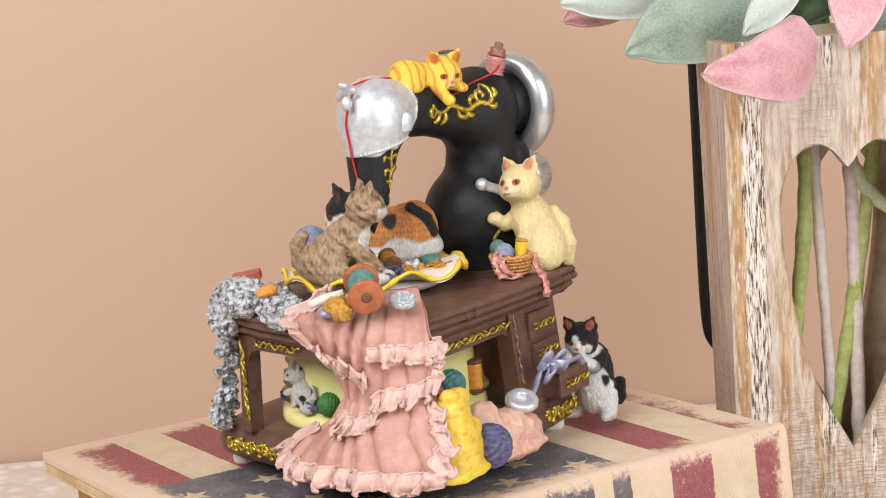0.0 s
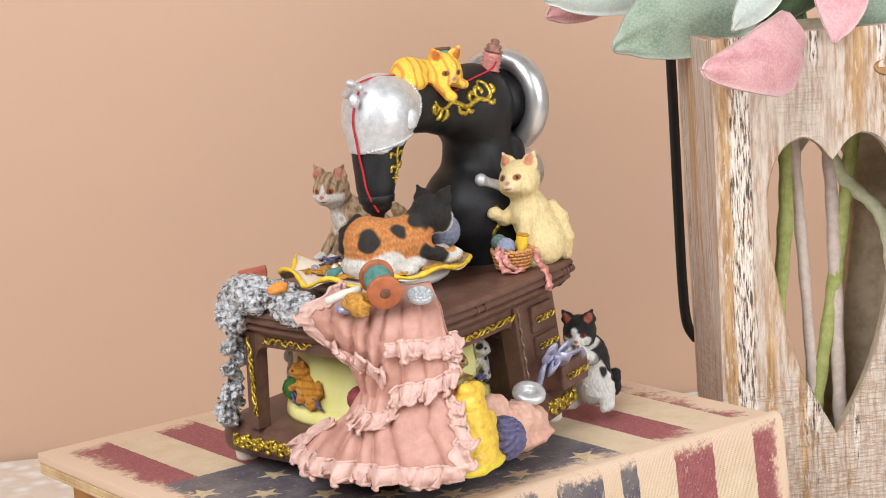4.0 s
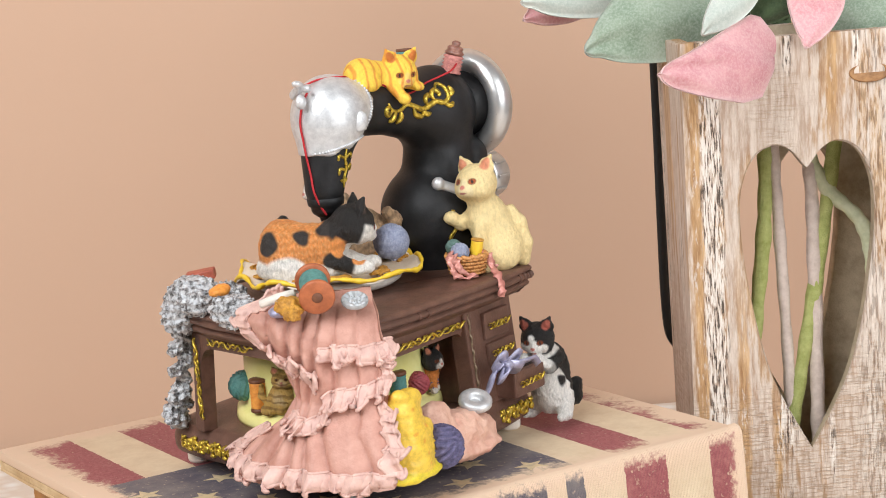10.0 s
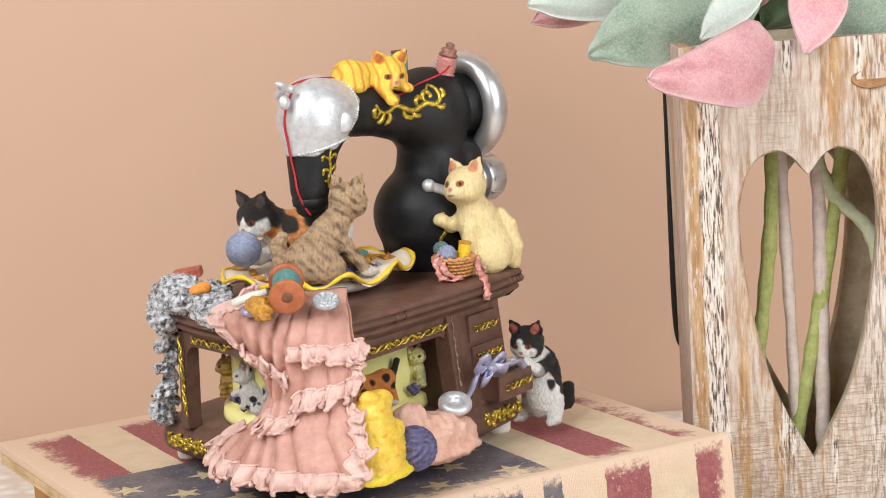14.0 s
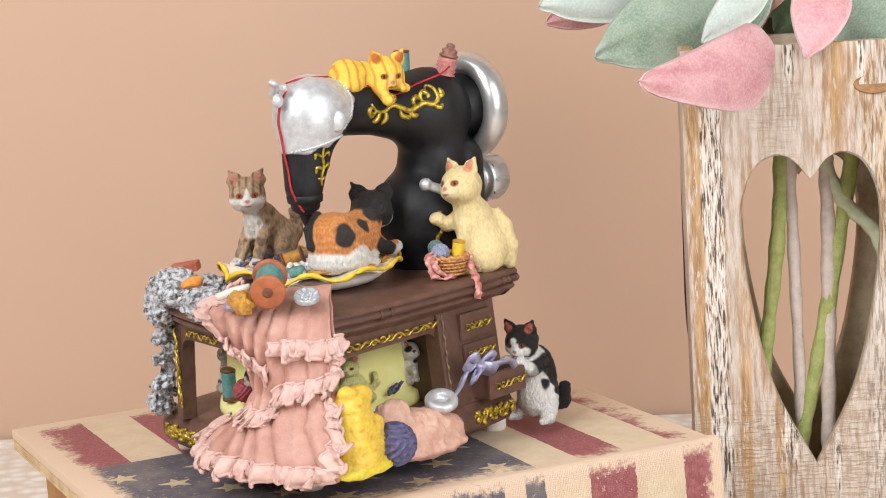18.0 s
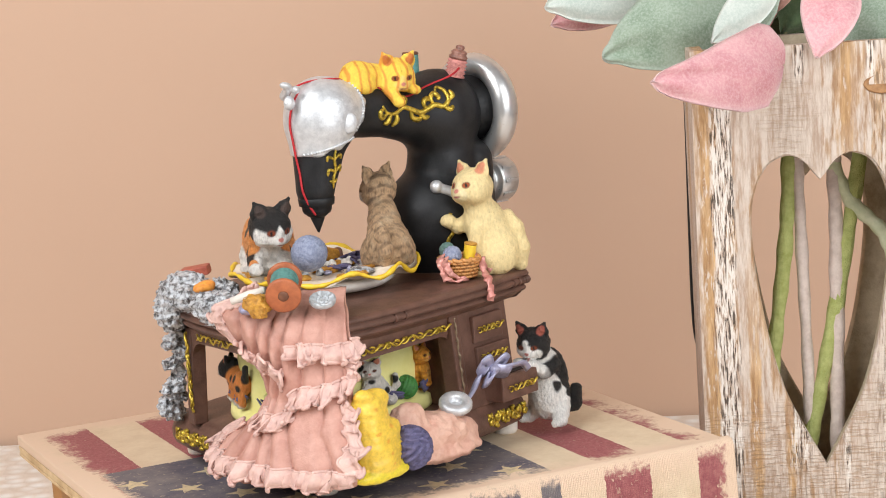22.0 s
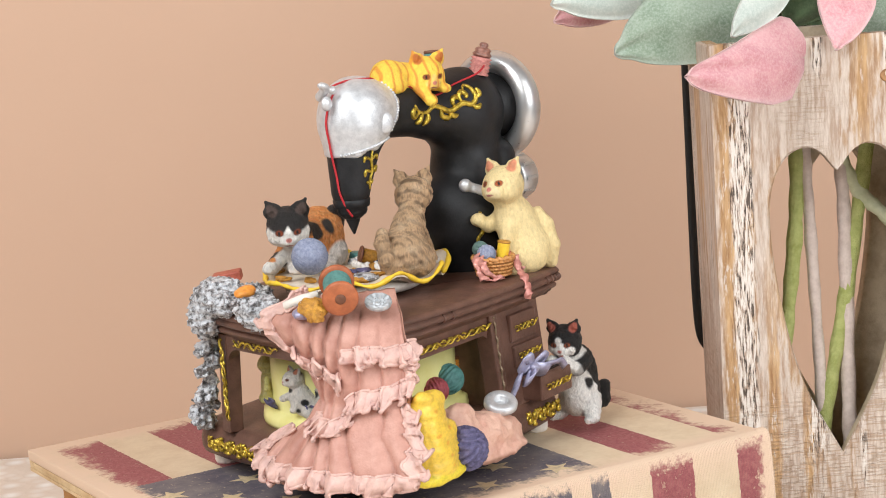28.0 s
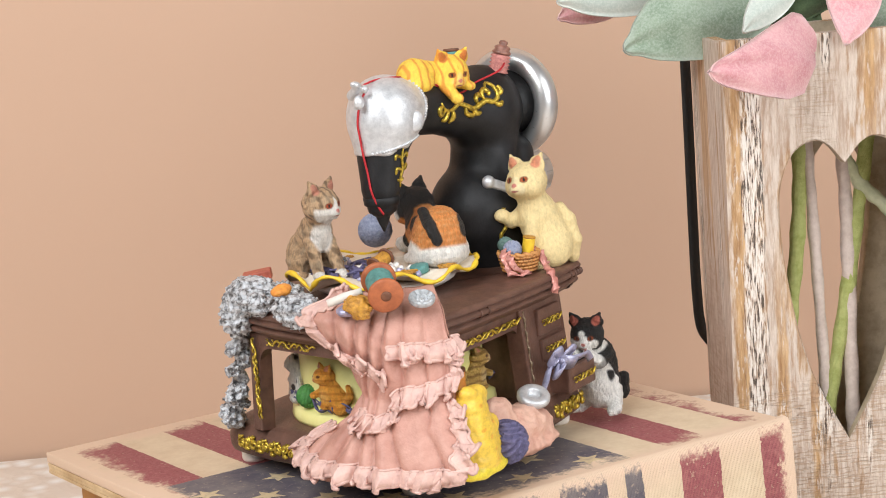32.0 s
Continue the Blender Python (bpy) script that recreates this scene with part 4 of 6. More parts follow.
part("drawer", block((9, -2.6, 47), (29, 4, 58.5), 0.8), M_BROWN, fig, smooth=False, m=DR)
part("drawer", block((9.5, -3.4, 36), (31, 4, 45.4), 0.8), M_BROWN, fig, smooth=False, m=DR)
part("open_drawer", block((13, -13, 21.6), (38, 4, 32.5), 0.9), M_BROWN, fig, "pulled-out drawer", smooth=False, m=DR)
# dark sheet on the solid drawer's top, coloured as the shade of a hollow
part("drawer_hollow_shade", block((15, -10.5, 32.2), (36, 3, 32.9), 0.2), mat("dark_drawer_shade", C("2c1f1a"), 0.8, scale=200), fig, smooth=False, m=DR)

# gold scrollwork
rg = random.Random(11)


def scroll(length, n, r=0.75, amp=1.6):
    """A running scroll along x: slanting S-shaped leaves with curled tips along a waving stem."""
    step = length / n
    stem = [(length * t, -0.4, 0.4 * amp * math.sin(math.pi * n * t + 0.6)) for t in np.linspace(0, 1, 8 * n + 1)]
    items = [tube(stem, [r * (0.5 + 0.2 * math.sin(i * 1.1)) for i in range(8 * n + 1)], 6)]
    for i in range(n):
        k = rg.uniform(0.85, 1.15)
        x0 = step * (i + 0.1) + rg.uniform(-0.1, 0.1) * step
        s = 1 if i % 3 else -1
        pts = [(0, -0.4, -0.9), (0.45, -0.9, -0.95), (0.75, -1.1, -0.2), (1.0, -1.1, 0.55), (1.35, -0.9, 0.9), (1.55, -0.6, 0.5), (1.35, -0.5, 0.2)]
        p = smooth_path([(x0 + q[0] * step * k, q[1], s * q[2] * amp) for q in pts], 4)
        items.append(tube(p, r * (0.35 + 0.85 * np.sin(np.linspace(0.15, 3.0, len(p))) ** 1.5), 6))
        p = smooth_path([(x0 + q[0] * step * k, q[1], s * q[2] * amp) for q in [(0.7, -0.5, 0.1), (0.5, -0.9, 0.7), (0.25, -0.7, 1.0), (0.1, -0.5, 0.7)]], 4)
        items.append(tube(p, r * (0.3 + 0.6 * np.sin(np.linspace(0.15, 3.0, len(p)))), 6))
    return merged(items)


def rosettes(length, n, r=0.75, amp=1.6):
    """A chunky scroll along x: a waving stem with a spiral curl and two leaves in every wave."""
    step = length / n
    stem = [(length * t, -0.5 - 0.2 * math.sin(7 * t), 0.55 * amp * math.sin(math.pi * n * t)) for t in np.linspace(0, 1, 8 * n + 1)]
    items = [tube(stem, [r * (0.62 + 0.2 * math.sin(i * 1.1)) for i in range(8 * n + 1)], 6)]
    for i in range(n):
        x0, s = step * (i + 0.5), (-1 if i % 2 else 1)
        k = rg.uniform(0.75, 1.2)
        x0 += rg.uniform(-0.14, 0.14) * step
        pts = []
        for t in np.linspace(0, 1, 16):
            a = s * (-1.2 + t * 7.2)
            rr = 0.5 * step * k * (1 - 0.8 * t)
            pts.append((x0 + 0.1 * step + rr * math.cos(a), -0.6 - 0.55 * math.sin(math.pi * t), -s * 0.3 * amp + rr * math.sin(a) * min(1.0, 2.0 * amp / step)))
        items.append(tube(pts, [r * (0.5 + 0.55 * t) for t in np.linspace(0, 1, 16)], 6))
        for q in (-1, 1):
            items.append(tube([(x0 - 0.25 * step, -0.6, s * 0.5 * amp), (x0 + q * 0.12 * step, -1.0, s * 0.9 * amp * k), (x0 + q * 0.38 * step, -0.6, s * amp * 1.05)], [r * 0.45, r * 0.95, r * 0.25], 6))
    return merged(items)


def gold(length, n, m, r=0.75, amp=1.6, shape=scroll):
    vs, fs = shape(length, n, r, amp)
    return link_mesh("gold_scroll", vs, fs, M_GOLD, fig, "gold painted scrollwork", m=m)


gold(54, 11, at_mm(-49, -65.8, 57.2, 0, 0, 5.8), 0.5, 1.15)
gold(28, 8, at_mm(-68, 14, 59.4, 0, 0, -98.5), 0.4, 1.3)
gold(32, 8, at_mm(-67.6, 21.0, 25, 0, -90, -107), 0.55, 1.2)
gold(15, 5, on_case(at_mm(11, -2.8, 52.6)), 0.42, 1.2)
gold(16, 5, on_case(at_mm(11.5, -3.6, 41)), 0.4, 1.1)
gold(18, 5, on_case(at_mm(16, -13.3, 27)), 0.42, 1.2)
gold(27, 7, on_case(at_mm(9, -6.3, 14)), 1.1, 3.0, rosettes)
gold(36, 9, at_mm(-65.5, 37.5, 14.2, 0, 0, -98), 1.05, 2.9, rosettes)
vs, fs = tube([(8.6, -64.6 + 0.085 * i + 0.3 * math.sin(i * 0.9), 21.5 + i * 0.86) for i in range(46)], [0.55 + 0.25 * math.sin(i * 1.7) for i in range(46)], 6)
link_mesh("bead_trim", vs, fs, mat("dull_bronze_trim", C("8f7a63"), 0.35, 0.5, scale=400), fig, "dull bronze bead trim")

# the machine
MV = -17.0
K = C("2f2b29")
BODY = [cap((48, MV + 2, 74), (48, MV + 2, 84), 21, 22, K, 3), ell((46, MV + 1, 96), (26.0, 22.5, 23), (0, 0, 0), K, 3), cap((48.5, MV, 112), (49, MV, 126), 16.4, 14.6, K, 2.5),
        ell((49, MV, 139.5), (20, 17, 19), (0, 10, 0), K, 3.5), cap((44, MV, 141.5), (8, MV, 146), 16, 10.4, K, 6), cap((8, MV, 146), (-12, MV, 147), 10.4, 12.5, K, 5),
        ell((-17.5, MV, 147), (15.6, 14.2, 15.0), (0, 0, 0), K, 3), cap((-19.5, MV, 140), (-24, MV, 117), 12.2, 8.2, K, 5), cap((-24, MV, 114), (-24, MV, 110.5), 7.4, 6.4, K, 0.8),
        cap((62, MV - 6, 74), (60, MV - 6, 118), 9, 10, K, 2.0)]
v, f, c = sculpt(BODY, 1.3, 0.12, 9)
link_mesh("machine_body", v, f, M_BLACK, fig, "matt black sewing machine body")
# needle
vs, fs = lathe([(0.4, 0), (1.9, 3.4), (2.8, 5.6), (3.1, 7.0), (3.2, 7.6), (5.6, 8.2), (6.2, 9.6), (6.3, 11.0), (7.4, 11.6), (7.8, 14.5), (7.2, 15)], 24, (-24, MV, 98.5))
link_mesh("needle", vs, fs, M_BLACK, fig, "black needle tip")


def head_cut(P):
    x, z = P[..., 0], P[..., 2]
    edge = -3.0 - 0.035 * (z - 153) ** 2 + 0.8 * np.sin(z * 0.8)
    low = 129.5 + 0.24 * (x + 35) + 0.8 * np.sin(x * 0.75)
    return np.maximum(x - edge, low - z)


v, f, c = sculpt(BODY[5:8], 0.9, 0.0, 4, head_cut, 0.9)
link_mesh("face_plate", v, f, M_SILVER, fig, "dimpled silver face plate")


def skin(u, z, side=-1, lift=0.3, prims=BODY, grow=0.0):
    """The point of the machine's surface seen from the front at u, z."""
    w = np.linspace(-45, 0, 260)
    P = np.stack([np.full_like(w, u), MV + w, np.full_like(w, z)], 1)
    d = field(prims, P)[0] - grow
    i = int(np.argmax(d < 0)) if (d < 0).any() else len(w) - 1
    return np.array([u, MV + w[i] - lift, z])


# beaded rim and oval badge of the face plate
beads = []
for i in range(52):
    t = i / 51
    if t < 0.45:
        z = 163 - 24 * t / 0.45
        x = -4.6 - 0.035 * (z - 153) ** 2
    else:
        q = (t - 0.45) / 0.55
        x = -11.5 - 22 * q
        z = 131.3 + 0.24 * (x + 35)
    p = skin(x, z, grow=0.9, lift=0.1)
    if p[1] < MV - 2:
        beads.append(lathe([(0.15, -0.6), (0.5, -0.4), (0.7, 0), (0.5, 0.4), (0.15, 0.6)], 6, tuple(p)))
vs, fs = merged(beads)
link_mesh("beaded_rim", vs, fs, M_SILVER, fig, "row of tiny silver beads")
p = skin(-15.5, 143.5, grow=0.9, lift=-0.3)
v, f, c = sculpt([ell(p, (3.9, 1.5, 4.6), (0, 15, -18))], 0.5)
link_mesh("oval_badge", v, f, M_SILVER, fig, "raised oval silver badge")
p = skin(-35, 157.5, grow=0.9)
v, f, c = sculpt([cap(p + (0, 2, -1), p + (-2, -3, 2.5), 2.2, 1.6, k=0.6), ell(p + (-3.5, -3.6, 3.5), (3.0, 2.0, 1.6), (0, 20, 0), k=0.6), ell(p + (1.0, -4, 1.5), (2.0, 1.6, 1.8), k=0.6), ell(p + (-2.0, -3.0, -3.6), (2.6, 2.0, 3.0), k=0.6)], 0.45)
link_mesh("tension_knob", v, f, M_SILVER, fig, "silver thread tension knob")


# gold ornament on the arm and the nose
def on_skin(path, lift=0.35):
    return [skin(u, z, lift=lift) for u, z in path]


def curl(cx, cz, r, a0, turns, n=14):
    return [(cx + r * (1 - 0.75 * t) * math.cos(a0 + turns * t * 2 * math.pi), cz + r * (1 - 0.75 * t) * math.sin(a0 + turns * t * 2 * math.pi)) for t in np.linspace(0, 1, n)]


ARM = [[(6, 148), (8.5, 144.8), (13, 144.2), (17, 146.2), (21, 145), (25, 143.2), (29, 144), (33, 145.6), (37, 144.6), (40, 147), (39.6, 151), (37, 152.6), (35.3, 150.8)],
       [(33, 145.6), (31.8, 148.4), (34.2, 150.2), (36, 148.6), (35, 147.6)], [(29, 144), (27.8, 147), (30, 148.6), (31, 147.4)], [(8.5, 144.8), (5.6, 143), (4.6, 145.4), (6, 146.6)], [(13, 144.2), (13.8, 141.2), (11.8, 138.8)],
       [(17, 146.2), (19.2, 149), (17.2, 150.4), (15.6, 149)], [(21, 145), (21.6, 141.6), (25, 140.2), (26, 141.6)], [(25, 143.2), (27.5, 140.8), (30, 141)], [(10.5, 144.2), (8.8, 141), (6.8, 140.4)], [(37, 144.6), (39.8, 143), (41.6, 144.4)], [(40, 147), (42.4, 148.6), (42, 151)]]
vs, fs = merged([tube(smooth_path(on_skin(q), 4), 0.34 + 0.95 * np.sin(np.linspace(0.15, 2.95, 4 * (len(q) - 1) + 1)), 6) for q in ARM])
link_mesh("gold_ornament", vs, fs, M_GOLD, fig, "gold leaf scroll on the arm")
NOSE = [[(-21, 133), (-21.5, 129), (-20.5, 125), (-21.5, 121), (-21, 117)], [(-21.5, 129), (-18.5, 131), (-17.5, 129)], [(-21.5, 129), (-24.5, 130.5), (-25, 128.5)],
        [(-20.5, 124), (-17.5, 126), (-17, 123.5)], [(-20.8, 124), (-24, 125), (-24.5, 122.5)], [(-21.3, 119.5), (-19, 120.5)], [(-21.3, 119.5), (-23.5, 120.3)]]
vs, fs = merged([tube(smooth_path(on_skin(q), 4), 0.28 + 0.45 * np.sin(np.linspace(0.3, 2.9, 4 * (len(q) - 1) + 1)), 6) for q in NOSE])
link_mesh("gold_ornament", vs, fs, M_GOLD, fig, "gold leaf scroll on the nose")
vs, fs = merged([tube(smooth_path([skin(u, z) for u, z in ((34, 99), (33, 95), (35, 91), (33.5, 87), (35, 83))], 5), 0.9, 6)])
link_mesh("gold_ornament", vs, fs, M_GOLD, fig, "gold scroll on the pillar")

# wheel, motor and lever
TURN = pose(0, 0, 0, 0, 90, 0)
link_mesh("wheel_hub", *lathe([(4, -14), (10, -13), (12.5, -9), (13.5, -4), (15.5, -1.5), (15.5, 1.0), (4, 1.2)], 40), M_BLACK, fig, "black wheel hub", m=at_mm(70.5, MV, 140) @ TURN)
vs, fs = lathe([(14.6, 1.2), (14.8, -1.2), (16, -2.8), (17, -3.5), (18.5, -5.6), (21.5, -6.2), (24.5, -4.6), (26, -1.2), (26, 2.4), (24.4, 5.2), (21, 6.4), (8, 7.2), (6, 8.4), (2, 8.8)], 64)
wheel = link_mesh("hand_wheel", vs, fs, M_WHEEL, fig, "worn silver hand wheel", m=at_mm(70.5, MV, 140) @ TURN @ Matrix.Scale(0.925, 4))
vs, fs = lathe([(5, -26), (8.5, -25), (8.8, -9), (7, -8.6), (7, -6.4), (9.5, -6.2), (10.2, -5.2), (10.2, 3.4), (9.2, 5), (3, 5.6)], 36)
link_mesh("motor", vs, fs, M_WHEEL, fig, "small silver motor drum", m=at_mm(82, MV, 106.5) @ TURN)
for a in range(10):
    an = a * 36
    part("rib", block((-0.8, 10.0, -4.6), (0.8, 10.9, 2.6), 0.2), M_WHEEL, fig, m=at_mm(82, MV, 106.5) @ TURN @ pose(0, 0, 0, 0, 0, an))
v, f, c = sculpt([cap((41.5, -37, 105.5), (33.5, -30.8, 109.6), 2.4, 2.2), cap((41.5, -37, 105.5), (46, -30, 104), 2.3, 2.3), ell((32.0, -30.4, 110.4), (3.0, 2.7, 2.9), k=0.6)], 0.5)
link_mesh("lever", v, f, M_SILVER, fig, "short silver lever")


def spool(name, m, parent, h, r, body, ends, label, rend=None):
    """A thread spool: wound body with grooves and two wooden ends."""
    rend = rend or r * 1.25
    prof = [(r * 0.5, 0.08 * h)] + [(r + 0.16 * r * math.sin(i * math.pi / 1.0) + 0.06 * r * (i % 2), h * (0.12 + 0.76 * i / 16)) for i in range(17)] + [(r * 0.5, 0.92 * h)]
    vs, fs = lathe(prof, 24)
    ob = link_mesh(name, vs, fs, body, parent, label, m=m)
    return ob, [lathe([(rend * 0.25, z0), (rend * 0.9, z0), (rend, z0 + 0.03 * h), (rend, z0 + 0.09 * h), (rend * 0.9, z0 + 0.12 * h), (rend * 0.25, z0 + 0.12 * h)], 24) for z0 in (0, 0.88 * h)]


def top_spool(name, m, h, r, body, ends, label, rend=None):
    ob, ee = spool(name, m, fig, h, r, body, ends, label, rend)
    for e in ee:
        link_mesh("spool_end", e[0], e[1], ends, ob)
    return ob


PINM = at_mm(52.0, -25, 155.5, 12, 10, 0) @ Matrix.Diagonal((1.35, 1.35, 1.08, 1))
ts = link_mesh("thread_spool", *lathe([(1, 0), (3.2, 0.1)] + [((3.4, 2.7)[k % 2], 0.5 + 0.75 * k) for k in range(10)] + [(1, 7.6)], 24), mat("pink_thread", C("cf8a80"), 0.6, dark=C("8d4c48"), scale=700, bump=0.5), fig, "spool of pink thread on its pin", m=PINM)
link_mesh("spool_end", *lathe([(1, 7.4), (2.9, 7.5), (3.2, 8.2), (2.6, 8.9), (2.4, 9.4), (2.7, 10.0), (2.1, 10.8), (1.2, 11.1), (1.5, 11.9), (1.3, 12.7), (0.4, 13.1)], 20), mat("brown_bead_paint", C("9a6a5a"), 0.4, dark=C("5e3a30"), scale=500, bump=0.4), ts)
top_spool("thread_spool", at_mm(43.5, -7, 154.5, -4, 4, 0), 12.5, 3.4, M_TEAL, M_DARKWOOD, "teal thread spool lying behind the orange kitten", 3.6)

# the red thread
TH = [np.array([50.5, -30.0, 159.5]), np.array([43.0, -32.0, 157.0])] + [skin(u, z, lift=0.6) for u, z in ((33, 153.5), (26, 151.5), (20, 150.5), (14, 151.5))] + [skin(u, z, lift=0.6, grow=0.9) for u, z in ((5, 157), (-4, 159.5), (-14, 161.5), (-24, 161.5), (-33, 159.5))]
vs, fs = tube(smooth_path(TH, 8), 0.42, 6)
link_mesh("red_thread", vs, fs, M_THREAD, fig, "red thread over the arm")


def front_skin(ang, z, grow=0.9, lift=0.5):
    """The surface of the head at a heading from its axis."""
    s = np.linspace(26, 0, 200)
    c0, s0 = math.cos(radians(ang)), math.sin(radians(ang))
    P = np.stack([-22 + s * c0, MV + s * s0, np.full_like(s, z)], 1)
    d = field(BODY, P)[0] - grow
    i = int(np.argmax(d < 0)) if (d < 0).any() else len(s) - 1
    r = s[i] + lift
    return np.array([-22 + r * c0, MV + r * s0, z])


TH2 = [front_skin(188, 158), front_skin(183, 152), front_skin(179, 145), front_skin(178, 138), front_skin(180, 131), front_skin(184, 124, 0), front_skin(190, 117, 0), front_skin(198, 111, 0), front_skin(212, 106.5, 0)]
vs, fs = tube(smooth_path(TH2, 6), 0.5, 6)
link_mesh("red_thread", vs, fs, M_THREAD, fig, "red thread down the head")


# ---- kittens ----
def head(c, R, col, muzzle, ear, yaw=0.0, pitch=0.0, roll=0.0, eye=C("8a3b16"), k=1.4):
    """A kitten's head looking along +x: forms and painted spots."""
    T = np.array(Euler((radians(roll), radians(-pitch), radians(yaw))).to_matrix())
    c = np.array(c, float)
    rot = (roll, -pitch, yaw)

    def at(p):
        return c + T @ (np.array(p, float) * R)

    pr = [ell(c, (R * 1.0, R * 0.98, R * 0.92), rot, col, k * 1.5), ell(at((0.3, 0.42, -0.25)), R * 0.55, rot, col, k), ell(at((0.3, -0.42, -0.25)), R * 0.55, rot, col, k),
          ell(at((0.78, 0, -0.3)), (R * 0.42, R * 0.45, R * 0.33), rot, muzzle, k), ell(at((0.8, 0, 0.0)), (R * 0.34, R * 0.2, R * 0.3), rot, muzzle, k * 0.7)]
    for s in (1, -1):
        pr.append(ell(at((-0.06, 0.60 * s, 0.72)), (R * 0.18, R * 0.46, R * 0.46), (roll - 25 * s, -pitch, yaw), col, k * 0.6))
        pr.append(cap(at((-0.08, 0.70 * s, 0.92)), at((-0.1, 0.90 * s, 1.28)), R * 0.24, R * 0.07, col, k * 0.7))
    spots = []
    for s in (1, -1):
        n = T @ np.array((0.88, 0.44 * s, 0.1))
        e = at((0.86, 0.40 * s, 0.12))
        ax = (n, T @ np.array((-0.44 * s, 0.88, 0.16)), T @ np.array((0, -0.16, 0.98)))
        spots += [(e, (0.21 * R, 0.15 * R), C("5e2c1c"), ax), (e, (0.175 * R, 0.12 * R), eye, ax), (e, (0.06 * R, 0.1 * R), C("140b08"), ax),
                  (at((0.14, 0.66 * s, 0.85)), 0.26 * R, ear), (at((0.1, 0.76 * s, 1.02)), 0.18 * R, ear)]
    f = T @ np.array((1.0, 0, 0))
    ax = (f, T @ np.array((0, 1.0, 0)), T @ np.array((0, 0, 1.0)))
    spots.append((at((1.1, 0, -0.14)), (0.14 * R, 0.10 * R), C("d27f70"), ax))
    spots.append((at((1.1, 0, -0.42)), (0.2 * R, 0.045 * R), C("a8645a"), ax))
    return pr, spots


def in_head(v, c, R, yaw=0.0, pitch=0.0, roll=0.0):
    """Points in a head's own axes, in head radii."""
    T = np.array(Euler((radians(roll), radians(-pitch), radians(yaw))).to_matrix())
    return (v - np.array(c, float)) @ T / R


def painted(v, c, spots, extra=None):
    if extra is not None:
        c = extra(v, c)
    for sp in spots:
        d = v - sp[0]
        if len(sp) == 4:
            n, h, w = sp[3]
            q = np.sqrt(((d @ h) / sp[1][0]) ** 2 + ((d @ w) / sp[1][1]) ** 2) + 9 * (np.abs(d @ n) > 2.5 * sp[1][0] + 2.0)
            r = sp[1][0]
        else:
            q, r = np.linalg.norm(d, axis=1) / sp[1], sp[1]
        w = np.clip((1 - q) / 0.3 + 0.5, 0, 1)[:, None]
        c = c + (np.array(sp[2]) - c) * w
    return c


def figure(name, prims, spots, parent, m, label, h=0.48, fur=0.14, extra=None, material=None):
    v, f, c = sculpt(prims, h, fur, 1.3)
    return link_mesh(name, v, f, material or M_FUR, parent, label, cols=painted(v, c, spots, extra), m=m)


def patches(v, c, blobs, col, soft=0.8, wob=1.2):
    d = np.full(len(v), 1e9)
    for p, r in blobs:
        d = np.minimum(d, np.linalg.norm(v - np.array(p, float), axis=1) - r)
    d = d + wob * lumps(v, 2.2, 2.0)
    return c + (np.array(col) - c) * np.clip(0.5 - d / soft, 0, 1)[:, None]


# turntable dish
table = link_mesh("turntable", *lathe([(20, 74.2), (27, 74.2), (30, 76), (31, 78), (24, 78.6)], 48), M_WHITE, fig, "turning dish carrier", m=at_mm(AXIS[0], AXIS[1], 0))


def rim(t):
    calm = 0.55 + 0.45 * math.sin(t - 2.6)
    wave = math.sin(9 * t + 0.6 + 0.6 * math.sin(2 * t))
    return 38.6 + 1.8 * calm * math.cos(9 * t + 0.4) + 0.8 * math.sin(4 * t + 1), 82.2 + (0.6 + 2.4 * calm) * wave + 0.6 * math.sin(3 * t)


SEG = 144
vs, fs = [], []
RR = [0.0, 0.3, 0.55, 0.72, 0.84, 0.93, 1.0]
for side in (0, 1):
    for k in RR:
        for s in range(SEG):
            a = 2 * math.pi * s / SEG
            R, Z = rim(a)
            z = 80.6 + (Z - 80.6) * max(0, (k - 0.4) / 0.6) ** 1.4 + 0.35 * math.sin(7 * a + 9 * k) - side * (1.4 + 4.2 * max(0, 0.75 - k))
            vs.append((R * max(k, 0.02) * math.cos(a), R * max(k, 0.02) * math.sin(a), z))
nR = len(RR)
for side in (0, 1):
    for i in range(nR - 1):
        for s in range(SEG):
            t = (s + 1) % SEG
            q = [side * nR * SEG + x for x in (i * SEG + s, i * SEG + t, (i + 1) * SEG + t, (i + 1) * SEG + s)]
            fs.append(q if side else q[::-1])
for s in range(SEG):
    t = (s + 1) % SEG
    fs.append(((nR - 1) * SEG + s, (nR - 1) * SEG + t, nR * SEG + (nR - 1) * SEG + t, nR * SEG + (nR - 1) * SEG + s))
link_mesh("dish", vs, fs, M_PLATE, table, "cream cloth dish with a wavy edge")
edge = [(rim(a)[0] * math.cos(a), rim(a)[0] * math.sin(a), rim(a)[1] - 0.3) for a in np.linspace(0, 2 * math.pi, 144, endpoint=False)]
vs, fs = tube(edge, [0.95 + 0.25 * math.sin(i * 0.63) + 0.2 * math.sin(i * 1.7) for i in range(144)], 8, True)
link_mesh("yellow_trim", vs, fs, M_YELLOW, table, "wavy yellow trim of the dish")


def polar(deg, r, z=80.7, rz=0.0, rx=0.0, ry=0.0):
    return at_mm(r * math.cos(radians(deg)), r * math.sin(radians(deg)), z, rx, ry, rz)


